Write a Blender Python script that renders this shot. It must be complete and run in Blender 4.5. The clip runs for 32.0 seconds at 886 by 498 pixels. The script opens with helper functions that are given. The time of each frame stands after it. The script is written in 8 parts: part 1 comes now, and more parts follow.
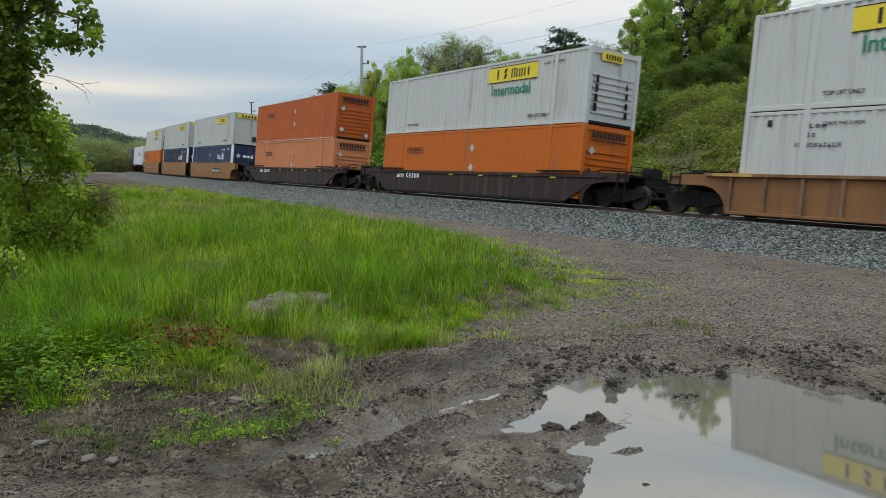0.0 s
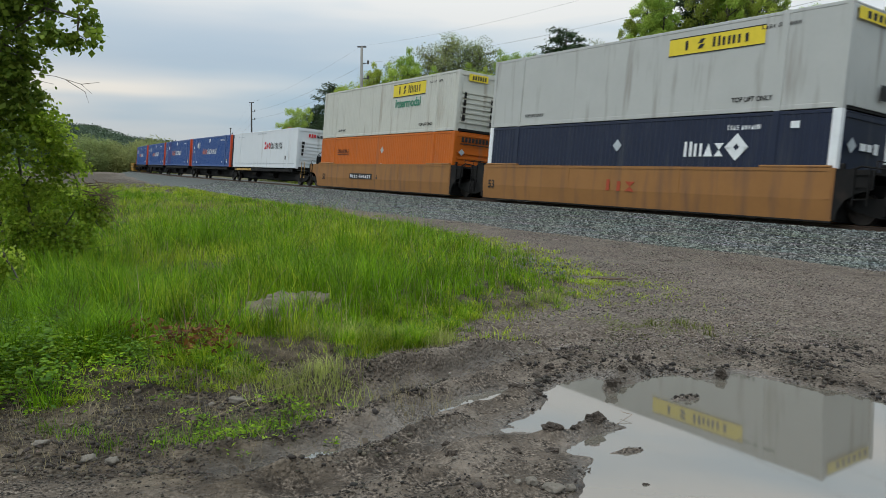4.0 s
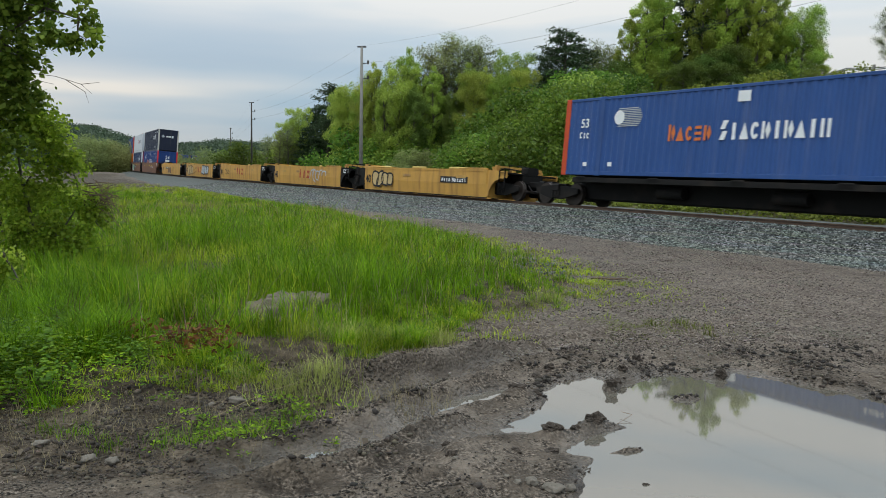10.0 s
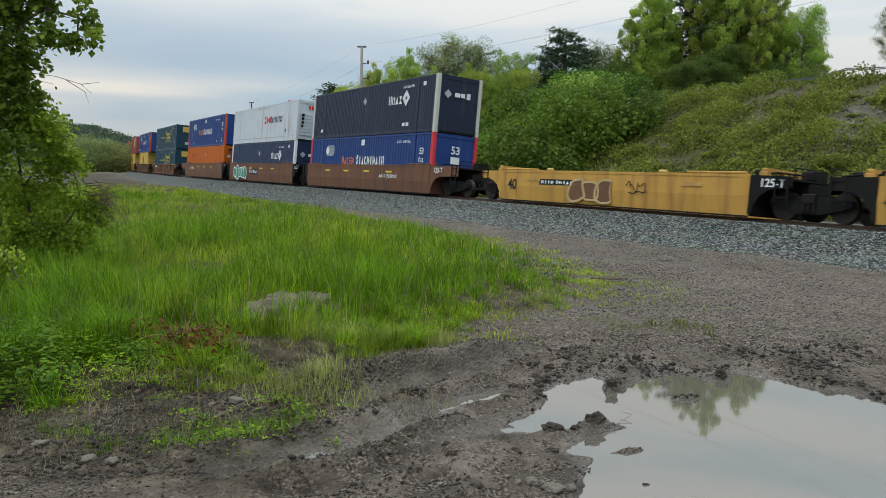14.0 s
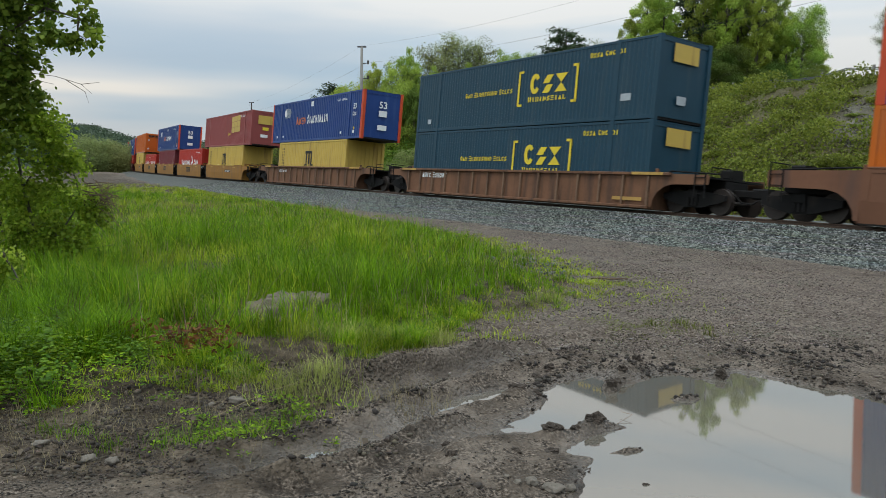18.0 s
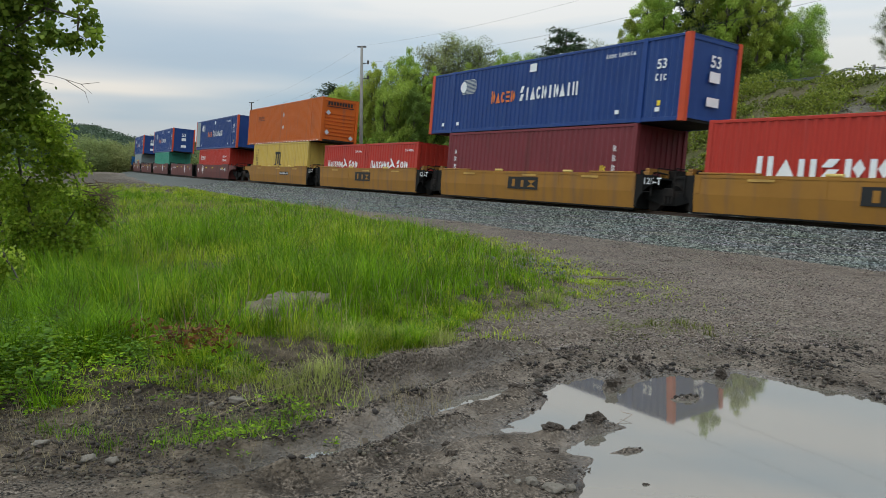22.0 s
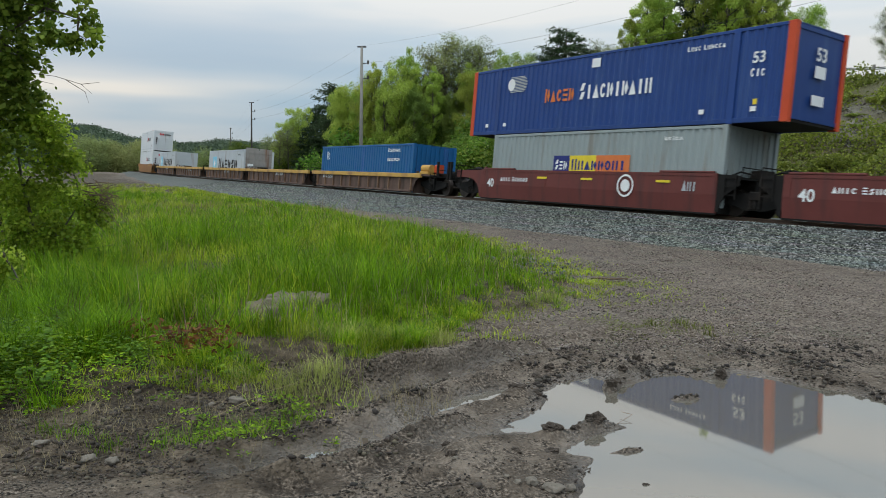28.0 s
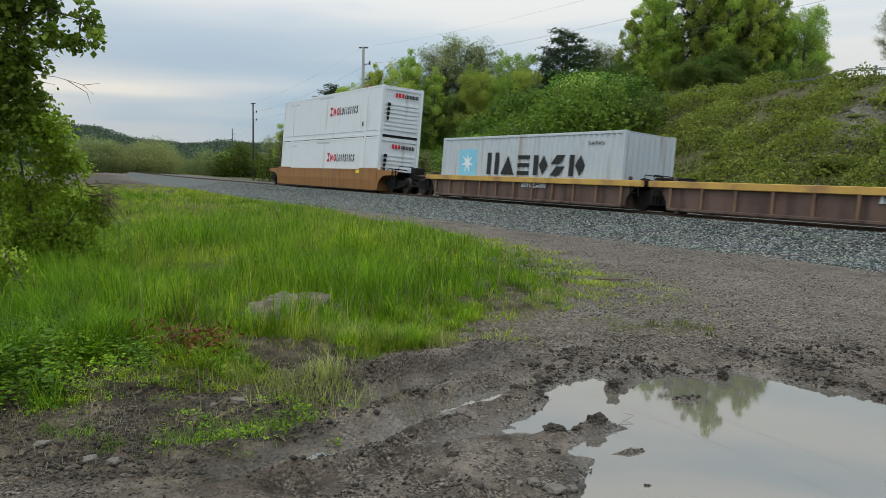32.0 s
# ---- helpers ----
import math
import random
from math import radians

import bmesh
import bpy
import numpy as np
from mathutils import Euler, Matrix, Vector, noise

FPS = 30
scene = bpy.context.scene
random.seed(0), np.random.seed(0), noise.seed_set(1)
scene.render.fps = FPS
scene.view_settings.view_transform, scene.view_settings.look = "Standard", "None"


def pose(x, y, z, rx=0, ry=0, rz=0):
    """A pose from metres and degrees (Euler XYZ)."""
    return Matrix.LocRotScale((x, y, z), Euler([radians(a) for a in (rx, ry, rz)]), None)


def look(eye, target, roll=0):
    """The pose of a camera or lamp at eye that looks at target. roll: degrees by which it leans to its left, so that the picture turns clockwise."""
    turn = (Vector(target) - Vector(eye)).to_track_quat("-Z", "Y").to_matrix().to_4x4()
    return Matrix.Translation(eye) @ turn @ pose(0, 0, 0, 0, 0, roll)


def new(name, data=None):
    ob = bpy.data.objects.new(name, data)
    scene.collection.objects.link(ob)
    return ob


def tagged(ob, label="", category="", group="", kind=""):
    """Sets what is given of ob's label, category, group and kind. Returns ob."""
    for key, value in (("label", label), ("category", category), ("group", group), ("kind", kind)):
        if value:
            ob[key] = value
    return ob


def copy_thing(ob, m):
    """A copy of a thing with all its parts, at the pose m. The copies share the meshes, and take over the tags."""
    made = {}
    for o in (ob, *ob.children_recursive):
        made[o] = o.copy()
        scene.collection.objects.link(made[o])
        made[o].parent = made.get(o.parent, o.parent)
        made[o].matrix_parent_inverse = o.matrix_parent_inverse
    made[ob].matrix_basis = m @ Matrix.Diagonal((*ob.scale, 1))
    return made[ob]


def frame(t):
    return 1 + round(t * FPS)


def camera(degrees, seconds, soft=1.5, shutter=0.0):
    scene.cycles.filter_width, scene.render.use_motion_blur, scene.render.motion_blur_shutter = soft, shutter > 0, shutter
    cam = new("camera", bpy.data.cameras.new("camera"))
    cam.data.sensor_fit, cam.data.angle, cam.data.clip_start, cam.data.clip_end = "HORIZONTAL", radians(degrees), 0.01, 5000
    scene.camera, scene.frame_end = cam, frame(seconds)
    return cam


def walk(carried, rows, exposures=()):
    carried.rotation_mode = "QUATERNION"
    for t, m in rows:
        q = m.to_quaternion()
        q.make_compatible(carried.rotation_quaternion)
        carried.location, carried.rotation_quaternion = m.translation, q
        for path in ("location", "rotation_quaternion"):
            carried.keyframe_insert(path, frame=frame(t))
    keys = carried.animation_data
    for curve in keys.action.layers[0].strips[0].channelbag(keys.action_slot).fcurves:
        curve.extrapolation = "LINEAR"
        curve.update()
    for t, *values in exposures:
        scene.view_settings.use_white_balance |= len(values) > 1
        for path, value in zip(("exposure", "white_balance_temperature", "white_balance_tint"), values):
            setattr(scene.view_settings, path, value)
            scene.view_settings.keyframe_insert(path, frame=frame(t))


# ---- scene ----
# ---- camera: stands still, nudged a hair at the very end ----
EYE = (0.0, 0.0, 1.851)


def eye_pose(yaw=0.0, pitch=-5.672, roll=1.107):
    a, b = radians(yaw), radians(pitch)
    way = Vector((-math.sin(a) * math.cos(b), math.cos(a) * math.cos(b), math.sin(b)))
    return look(EYE, Vector(EYE) + way, roll)


cam = camera(59.4, 32.0, soft=0.6, shutter=0.12)
walk(cam, [(0, eye_pose()), (15, eye_pose()), (30.9, eye_pose()), (31.2, eye_pose(0.04, -5.65)),
           (31.5, eye_pose(0.10, -5.58)), (31.7, eye_pose(0.11, -5.62)), (32, eye_pose(0.11, -5.62))],
     exposures=[(0, -0.07), (32, -0.07)])

# ---- overcast sky and a wide, weak sun behind the cloud ----
world = bpy.data.worlds.new("overcast_sky")
scene.world = world
world.use_nodes = True
wn, wl = world.node_tree.nodes, world.node_tree.links
wn.clear()


def wnode(kind, **kw):
    n = wn.new(kind)
    for k, v in kw.items():
        n.inputs[k].default_value = v
    return n


SUN_EL, SUN_ROT = radians(67), radians(219)
sky = wn.new("ShaderNodeTexSky")
sky.sky_type, sky.sun_disc = "NISHITA", False
sky.sun_elevation, sky.sun_rotation, sky.dust_density, sky.ozone_density = SUN_EL, SUN_ROT, 2.0, 1.5
bg_clear = wn.new("ShaderNodeBackground")
bg_clear.inputs["Strength"].default_value = 0.06
wl.new(sky.outputs[0], bg_clear.inputs["Color"])
tc = wn.new("ShaderNodeTexCoord")
sep = wn.new("ShaderNodeSeparateXYZ")
wl.new(tc.outputs["Generated"], sep.inputs[0])
# cloud deck: brighter towards the zenith, as an overcast sky is
up = wn.new("ShaderNodeMapRange")
up.inputs["From Min"].default_value, up.inputs["From Max"].default_value = 0.0, 1.0
up.inputs["To Min"].default_value, up.inputs["To Max"].default_value = 0.62, 2.2
wl.new(sep.outputs["Z"], up.inputs["Value"])
mp = wn.new("ShaderNodeMapping")
mp.inputs["Scale"].default_value = (1.0, 1.0, 7.0)
mp.inputs["Location"].default_value = (0.9, 0.6, 0.35)
wl.new(tc.outputs["Generated"], mp.inputs["Vector"])
cl = wn.new("ShaderNodeTexNoise")
cl.inputs["Scale"].default_value, cl.inputs["Detail"].default_value, cl.inputs["Roughness"].default_value = 1.5, 4.0, 0.45
wl.new(mp.outputs[0], cl.inputs["Vector"])
ramp = wn.new("ShaderNodeValToRGB")
ramp.color_ramp.elements[0].position, ramp.color_ramp.elements[0].color = 0.42, (0.55, 0.745, 0.90, 1)
ramp.color_ramp.elements[1].position, ramp.color_ramp.elements[1].color = 0.60, (0.98, 1.0, 0.99, 1)
wl.new(cl.outputs["Fac"], ramp.inputs["Fac"])


def soft_band(sock, a, b, c, d):
    """Rises from a to b and falls from c to d."""
    out = []
    for lo, hi in ((a, b), (d, c)):
        r = wn.new("ShaderNodeMapRange")
        r.interpolation_type = "SMOOTHSTEP"
        r.inputs["From Min"].default_value, r.inputs["From Max"].default_value = min(lo, hi), max(lo, hi)
        if lo > hi:
            r.inputs["To Min"].default_value, r.inputs["To Max"].default_value = 1.0, 0.0
        wl.new(sock, r.inputs["Value"])
        out.append(r.outputs[0])
    m = wn.new("ShaderNodeMath")
    m.operation = "MULTIPLY"
    wl.new(out[0], m.inputs[0])
    wl.new(out[1], m.inputs[1])
    return m.outputs[0]


# a bright rift low in the north-west, under a greyer sheet of cloud
wave = wn.new("ShaderNodeMath")
wave.operation = "MULTIPLY_ADD"
wave.inputs[1].default_value, wave.inputs[2].default_value = 0.035, -0.017
wl.new(cl.outputs["Fac"], wave.inputs[0])
lift = wn.new("ShaderNodeMath")
lift.operation = "ADD"
wl.new(sep.outputs["Z"], lift.inputs[0])
wl.new(wave.outputs[0], lift.inputs[1])
rift = wn.new("ShaderNodeMath")
rift.operation = "MULTIPLY"
wl.new(soft_band(lift.outputs[0], 0.080, 0.090, 0.094, 0.108), rift.inputs[0])
wl.new(soft_band(sep.outputs["X"], -0.9, -0.48, -0.40, -0.24), rift.inputs[1])
sheet = wn.new("ShaderNodeMath")
sheet.operation = "MULTIPLY"
wl.new(soft_band(lift.outputs[0], 0.10, 0.13, 0.16, 0.22), sheet.inputs[0])
wl.new(soft_band(sep.outputs["X"], -0.9, -0.6, -0.25, 0.05), sheet.inputs[1])
tone = ramp.outputs["Color"]
for fac, colour, most in ((sheet, (0.56, 0.70, 0.84, 1), 0.75), (rift, (1.22, 1.16, 1.05, 1), 0.9)):
    k = wn.new("ShaderNodeMath")
    k.operation = "MULTIPLY"
    k.inputs[1].default_value = most
    wl.new(fac.outputs[0], k.inputs[0])
    mx = wn.new("ShaderNodeMix")
    mx.data_type = "RGBA"
    mx.inputs["B"].default_value = colour
    wl.new(k.outputs[0], mx.inputs["Factor"])
    wl.new(tone, mx.inputs["A"])
    tone = mx.outputs["Result"]
bg_cloud = wn.new("ShaderNodeBackground")
wl.new(tone, bg_cloud.inputs["Color"])
wl.new(up.outputs[0], bg_cloud.inputs["Strength"])
mixsky = wn.new("ShaderNodeMixShader")
mixsky.inputs["Fac"].default_value = 0.93
wl.new(bg_clear.outputs[0], mixsky.inputs[1])
wl.new(bg_cloud.outputs[0], mixsky.inputs[2])
wout = wn.new("ShaderNodeOutputWorld")
wl.new(mixsky.outputs[0], wout.inputs["Surface"])

sun_data = bpy.data.lights.new("sun", "SUN")
sun_data.energy, sun_data.angle, sun_data.color = 1.1, radians(22), (1.0, 0.96, 0.9)
sun = new("sun", sun_data)
# azimuth: from behind the camera, to its left
sun.matrix_basis = look((-16, -20, 60), (0, 0, 0))

# ---- materials ----
MATS = {}


def material(name, color, rough=0.7, metal=0.0, vary=0.25, scale=3.0, bump=0.0, bump_scale=40.0, grime=None, grime_amt=0.4,
             grime_scale=1.2, streak=False, object_vary=0.0, spec=0.5, translucent=0.0, ior=None):
    """A surface with a base colour, variation at two scales, wear of another colour and fine relief."""
    if name in MATS:
        return MATS[name]
    mat = bpy.data.materials.new(name)
    mat.use_nodes = True
    MATS[name] = mat
    nt = mat.node_tree
    nd, ln = nt.nodes, nt.links
    bsdf = nd["Principled BSDF"]
    bsdf.inputs["Roughness"].default_value = rough
    bsdf.inputs["Metallic"].default_value = metal
    bsdf.inputs["Specular IOR Level"].default_value = spec
    if ior:
        bsdf.inputs["IOR"].default_value = ior
    geo = nd.new("ShaderNodeTexCoord")
    coord = geo.outputs["Object"]

    def noise_tex(sc, detail=4.0, stretch=None):
        n = nd.new("ShaderNodeTexNoise")
        n.inputs["Scale"].default_value, n.inputs["Detail"].default_value = sc, detail
        src = coord
        if stretch:
            m = nd.new("ShaderNodeMapping")
            m.inputs["Scale"].default_value = stretch
            ln.new(coord, m.inputs["Vector"])
            src = m.outputs[0]
        ln.new(src, n.inputs["Vector"])
        return n.outputs["Fac"]

    def mixed(fac, a, b):
        m = nd.new("ShaderNodeMix")
        m.data_type = "RGBA"
        ln.new(fac, m.inputs["Factor"]) if not isinstance(fac, float) else None
        for sock, v in ((m.inputs["A"], a), (m.inputs["B"], b)):
            if isinstance(v, tuple):
                sock.default_value = (*v, 1)
            else:
                ln.new(v, sock)
        return m.outputs["Result"]

    def ramped(fac, lo, hi):
        r = nd.new("ShaderNodeMapRange")
        r.inputs["From Min"].default_value, r.inputs["From Max"].default_value = lo, hi
        ln.new(fac, r.inputs["Value"])
        return r.outputs[0]

    dark = tuple(c * (1 - vary) for c in color)
    light = tuple(min(1, c * (1 + vary)) for c in color)
    col = mixed(ramped(noise_tex(scale), 0.3, 0.7), dark, light)
    fine = mixed(ramped(noise_tex(scale * 9), 0.25, 0.75), tuple(c * (1 - vary * 0.5) for c in color), tuple(min(1, c * (1 + vary * 0.5)) for c in color))
    m = nd.new("ShaderNodeMix")
    m.data_type = "RGBA"
    m.inputs["Factor"].default_value = 0.4
    ln.new(col, m.inputs["A"])
    ln.new(fine, m.inputs["B"])
    col = m.outputs["Result"]
    if grime:
        mask = noise_tex(grime_scale, 6.0, (2.2, 2.2, 0.25) if streak else None)
        mask = ramped(mask, 0.62 - 0.25 * grime_amt, 0.78)
        col = mixed(mask, col, grime)
    if object_vary:
        info = nd.new("ShaderNodeObjectInfo")
        hsv = nd.new("ShaderNodeHueSaturation")
        r = nd.new("ShaderNodeMapRange")
        r.inputs["To Min"].default_value, r.inputs["To Max"].default_value = 1 - object_vary, 1 + object_vary
        ln.new(info.outputs["Random"], r.inputs["Value"])
        ln.new(r.outputs[0], hsv.inputs["Value"])
        ln.new(col, hsv.inputs["Color"])
        col = hsv.outputs["Color"]
    ln.new(col, bsdf.inputs["Base Color"])
    if bump:
        b = nd.new("ShaderNodeBump")
        b.inputs["Strength"].default_value, b.inputs["Distance"].default_value = bump, 0.02
        ln.new(noise_tex(bump_scale, 6.0), b.inputs["Height"])
        ln.new(b.outputs[0], bsdf.inputs["Normal"])
    if translucent:
        tr = nd.new("ShaderNodeBsdfTranslucent")
        ln.new(col, tr.inputs["Color"])
        mx = nd.new("ShaderNodeMixShader")
        mx.inputs["Fac"].default_value = translucent
        ln.new(bsdf.outputs[0], mx.inputs[1])
        ln.new(tr.outputs[0], mx.inputs[2])
        ln.new(mx.outputs[0], nd["Material Output"].inputs["Surface"])
    return mat


def leaf_material(name, a, b, translucent=0.35, rough=0.5, even=False, spread=(0.78, 1.22)):
    """Foliage: the colour runs between a and b leaf by leaf, and plant by plant."""
    if name in MATS:
        return MATS[name]
    mat = bpy.data.materials.new(name)
    mat.use_nodes = True
    MATS[name] = mat
    nd, ln = mat.node_tree.nodes, mat.node_tree.links
    bsdf = nd["Principled BSDF"]
    bsdf.inputs["Roughness"].default_value = rough
    bsdf.inputs["Specular IOR Level"].default_value = 0.15
    geo = nd.new("ShaderNodeNewGeometry")
    info = nd.new("ShaderNodeObjectInfo")
    m = nd.new("ShaderNodeMix")
    m.data_type = "RGBA"
    m.inputs["A"].default_value, m.inputs["B"].default_value = (*a, 1), (*b, 1)
    ln.new(geo.outputs["Random Per Island"], m.inputs["Factor"])
    hsv = nd.new("ShaderNodeHueSaturation")
    r = nd.new("ShaderNodeMapRange")
    r.inputs["To Min"].default_value, r.inputs["To Max"].default_value = (1.0, 1.0) if even else spread
    ln.new(info.outputs["Random"], r.inputs["Value"])
    ln.new(r.outputs[0], hsv.inputs["Value"])
    spin = nd.new("ShaderNodeMath")
    spin.operation = "MULTIPLY"
    spin.inputs[1].default_value = 7.31
    ln.new(info.outputs["Random"], spin.inputs[0])
    cut = nd.new("ShaderNodeMath")
    cut.operation = "FRACT"
    ln.new(spin.outputs[0], cut.inputs[0])
    hue = nd.new("ShaderNodeMapRange")
    hue.inputs["To Min"].default_value, hue.inputs["To Max"].default_value = (0.5, 0.5) if even else (0.475, 0.515)
    ln.new(cut.outputs[0], hue.inputs["Value"])
    ln.new(hue.outputs[0], hsv.inputs["Hue"])
    ln.new(m.outputs["Result"], hsv.inputs["Color"])
    if even:
        # patches of richer and paler growth
        where = nd.new("ShaderNodeTexCoord")
        lots = nd.new("ShaderNodeTexNoise")
        lots.inputs["Scale"].default_value, lots.inputs["Detail"].default_value = 2.3, 4.0
        ln.new(where.outputs["Object"], lots.inputs["Vector"])
        span = nd.new("ShaderNodeMapRange")
        span.inputs["From Min"].default_value, span.inputs["From Max"].default_value = 0.32, 0.68
        span.inputs["To Min"].default_value, span.inputs["To Max"].default_value = 0.5, 1.35
        ln.new(lots.outputs["Fac"], span.inputs["Value"])
        ln.new(span.outputs[0], hsv.inputs["Value"])
    ln.new(hsv.outputs["Color"], bsdf.inputs["Base Color"])
    tr = nd.new("ShaderNodeBsdfTranslucent")
    ln.new(hsv.outputs["Color"], tr.inputs["Color"])
    mx = nd.new("ShaderNodeMixShader")
    mx.inputs["Fac"].default_value = translucent
    ln.new(bsdf.outputs[0], mx.inputs[1])
    ln.new(tr.outputs[0], mx.inputs[2])
    ln.new(mx.outputs[0], nd["Material Output"].inputs["Surface"])
    return mat


# ---- mesh tools ----
class Geo:
    """Gathers vertices and faces of one part."""

    def __init__(self):
        self.v, self.f = [], []

    def add(self, verts, faces):
        n = len(self.v)
        self.v += [tuple(p) for p in verts]
        self.f += [tuple(i + n for i in f) for f in faces]
        return self

    def box(self, x0, x1, y0, y1, z0, z1, c=0.0):
        """A box, with its upright and long edges chamfered by c."""
        if c <= 0:
            vs = [(x, y, z) for x in (x0, x1) for y in (y0, y1) for z in (z0, z1)]
            return self.add(vs, [(0, 1, 3, 2), (4, 6, 7, 5), (0, 4, 5, 1), (2, 3, 7, 6), (0, 2, 6, 4), (1, 5, 7, 3)])
        prof = [(y0 + c, z0), (y1 - c, z0), (y1, z0 + c), (y1, z1 - c), (y1 - c, z1), (y0 + c, z1), (y0, z1 - c), (y0, z0 + c)]
        return self.prism(prof, x0, x1)

    def prism(self, prof, x0, x1):
        """A profile in (y, z), counter-clockwise seen from +x, drawn along x."""
        n = len(prof)
        vs = [(x0, y, z) for y, z in prof] + [(x1, y, z) for y, z in prof]
        fs = [(i, (i + 1) % n, (i + 1) % n + n, i + n) for i in range(n)]
        return self.add(vs, fs + [tuple(range(n - 1, -1, -1)), tuple(range(n, 2 * n))])

    def cyl(self, centre, axis, r, half, n=14, r2=None):
        c, a = Vector(centre), Vector(axis).normalized()
        q = a.to_track_quat("Z", "Y")
        r2 = r if r2 is None else r2
        vs = []
        for k, (h, rr) in enumerate(((-half, r), (half, r2))):
            vs += [c + q @ Vector((rr * math.cos(2 * math.pi * i / n), rr * math.sin(2 * math.pi * i / n), h)) for i in range(n)]
        fs = [(i, (i + 1) % n, (i + 1) % n + n, i + n) for i in range(n)]
        return self.add(vs, fs + [tuple(range(n - 1, -1, -1)), tuple(range(n, 2 * n))])

    def tube(self, points, radii, n=7):
        """A round limb through the points."""
        rings = []
        pts = [Vector(p) for p in points]
        for i, p in enumerate(pts):
            d = (pts[min(i + 1, len(pts) - 1)] - pts[max(i - 1, 0)]).normalized()
            q = d.to_track_quat("Z", "Y")
            rings.append([p + q @ Vector((radii[i] * math.cos(2 * math.pi * k / n), radii[i] * math.sin(2 * math.pi * k / n), 0)) for k in range(n)])
        vs = [v for r in rings for v in r]
        fs = [(a * n + k, a * n + (k + 1) % n, (a + 1) * n + (k + 1) % n, (a + 1) * n + k) for a in range(len(rings) - 1) for k in range(n)]
        fs += [tuple(range(n - 1, -1, -1)), tuple((len(rings) - 1) * n + k for k in range(n))]
        return self.add(vs, fs)

    def mesh(self, name, mat, smooth=False):
        me = bpy.data.meshes.new(name)
        me.from_pydata(self.v, [], self.f)
        if mat:
            me.materials.append(mat)
        if smooth:
            me.shade_smooth()
        me.update()
        return me


def array_mesh(name, verts, faces, mat, smooth=False):
    """A mesh from numpy arrays; faces all of one size."""
    me = bpy.data.meshes.new(name)
    k = faces.shape[1]
    me.vertices.add(len(verts))
    me.vertices.foreach_set("co", np.ascontiguousarray(verts, dtype=np.float32).ravel())
    me.loops.add(faces.size)
    me.loops.foreach_set("vertex_index", np.ascontiguousarray(faces, dtype=np.int32).ravel())
    me.polygons.add(len(faces))
    me.polygons.foreach_set("loop_start", np.arange(0, faces.size, k, dtype=np.int32))
    me.polygons.foreach_set("loop_total", np.full(len(faces), k, dtype=np.int32))
    if smooth:
        me.polygons.foreach_set("use_smooth", np.ones(len(faces), dtype=bool))
    me.materials.append(mat)
    me.update(calc_edges=True)
    return me


# markings made of many small bars
JOINED = {"lettering", "globe_emblem", "reflector_strip", "grime_streak", "bracket_emblem"}


def part(name, geo, mat, parent, label="", m=None, smooth=False):
    ob = new(name, geo if isinstance(geo, bpy.types.Mesh) else geo.mesh(name, mat, smooth))
    ob.parent = parent
    if m is not None:
        ob.matrix_basis = m
    if label:
        tagged(ob, label)
    if name in JOINED:
        tagged(ob, label, kind="stuff")
    return ob


def thing(name, label, category, group="", kind="", m=None):
    ob = new(name)
    ob.empty_display_size = 0.3
    if m is not None:
        ob.matrix_basis = m
    return tagged(ob, label, category, group, kind)


def solo(name, geo, mat, label, category, group="", kind="", m=None, smooth=False):
    ob = new(name, geo if isinstance(geo, bpy.types.Mesh) else geo.mesh(name, mat, smooth))
    if m is not None:
        ob.matrix_basis = m
    return tagged(ob, label, category, group, kind)


def value_noise(x, y, seed=0):
    """Smooth noise in -1..1 over arrays."""
    xi, yi = np.floor(x).astype(np.int64), np.floor(y).astype(np.int64)
    fx, fy = x - xi, y - yi
    fx, fy = fx * fx * (3 - 2 * fx), fy * fy * (3 - 2 * fy)

    def h(a, b):
        n = (a * 374761393 + b * 668265263 + seed * 974711) & 0x7FFFFFFF
        n = ((n ^ (n >> 13)) * 1274126177) & 0x7FFFFFFF
        return ((n ^ (n >> 16)) & 0xFFFF) / 32767.5 - 1.0

    a, b, c, d = h(xi, yi), h(xi + 1, yi), h(xi, yi + 1), h(xi + 1, yi + 1)
    return (a * (1 - fx) + b * fx) * (1 - fy) + (c * (1 - fx) + d * fx) * fy


def fbm(x, y, seed=0, octaves=4):
    t, amp, tot = 0.0, 1.0, 0.0
    for o in range(octaves):
        t = t + amp * value_noise(x * 2 ** o, y * 2 ** o, seed + o * 17)
        tot += amp
        amp *= 0.5
    return t / tot


def smooth_step(e0, e1, x):
    t = np.clip((x - e0) / (e1 - e0), 0, 1)
    return t * t * (3 - 2 * t)

# ---- the line of the track: a long easing curve, leaning inwards ----
S_STEP = 0.5
S_TAB = np.arange(-720.0, 720.01, S_STEP)
_k = -0.000676 + 0.000004909 * np.clip(S_TAB, -260, 60)
_i0 = int(round(720 / S_STEP))
_turn = np.concatenate([[0], np.cumsum((_k[1:] + _k[:-1]) / 2 * S_STEP)])
TH_TAB = -1.00846 - (_turn - _turn[_i0])
_cx = np.concatenate([[0], np.cumsum((np.cos(TH_TAB[1:]) + np.cos(TH_TAB[:-1])) / 2 * S_STEP)])
_cy = np.concatenate([[0], np.cumsum((np.sin(TH_TAB[1:]) + np.sin(TH_TAB[:-1])) / 2 * S_STEP)])
X_TAB, Y_TAB = _cx - _cx[_i0] + 6.539, _cy - _cy[_i0] + 29.622
CANT = 4.25
GRADE = -0.002316
RAIL_Z = 0.5955


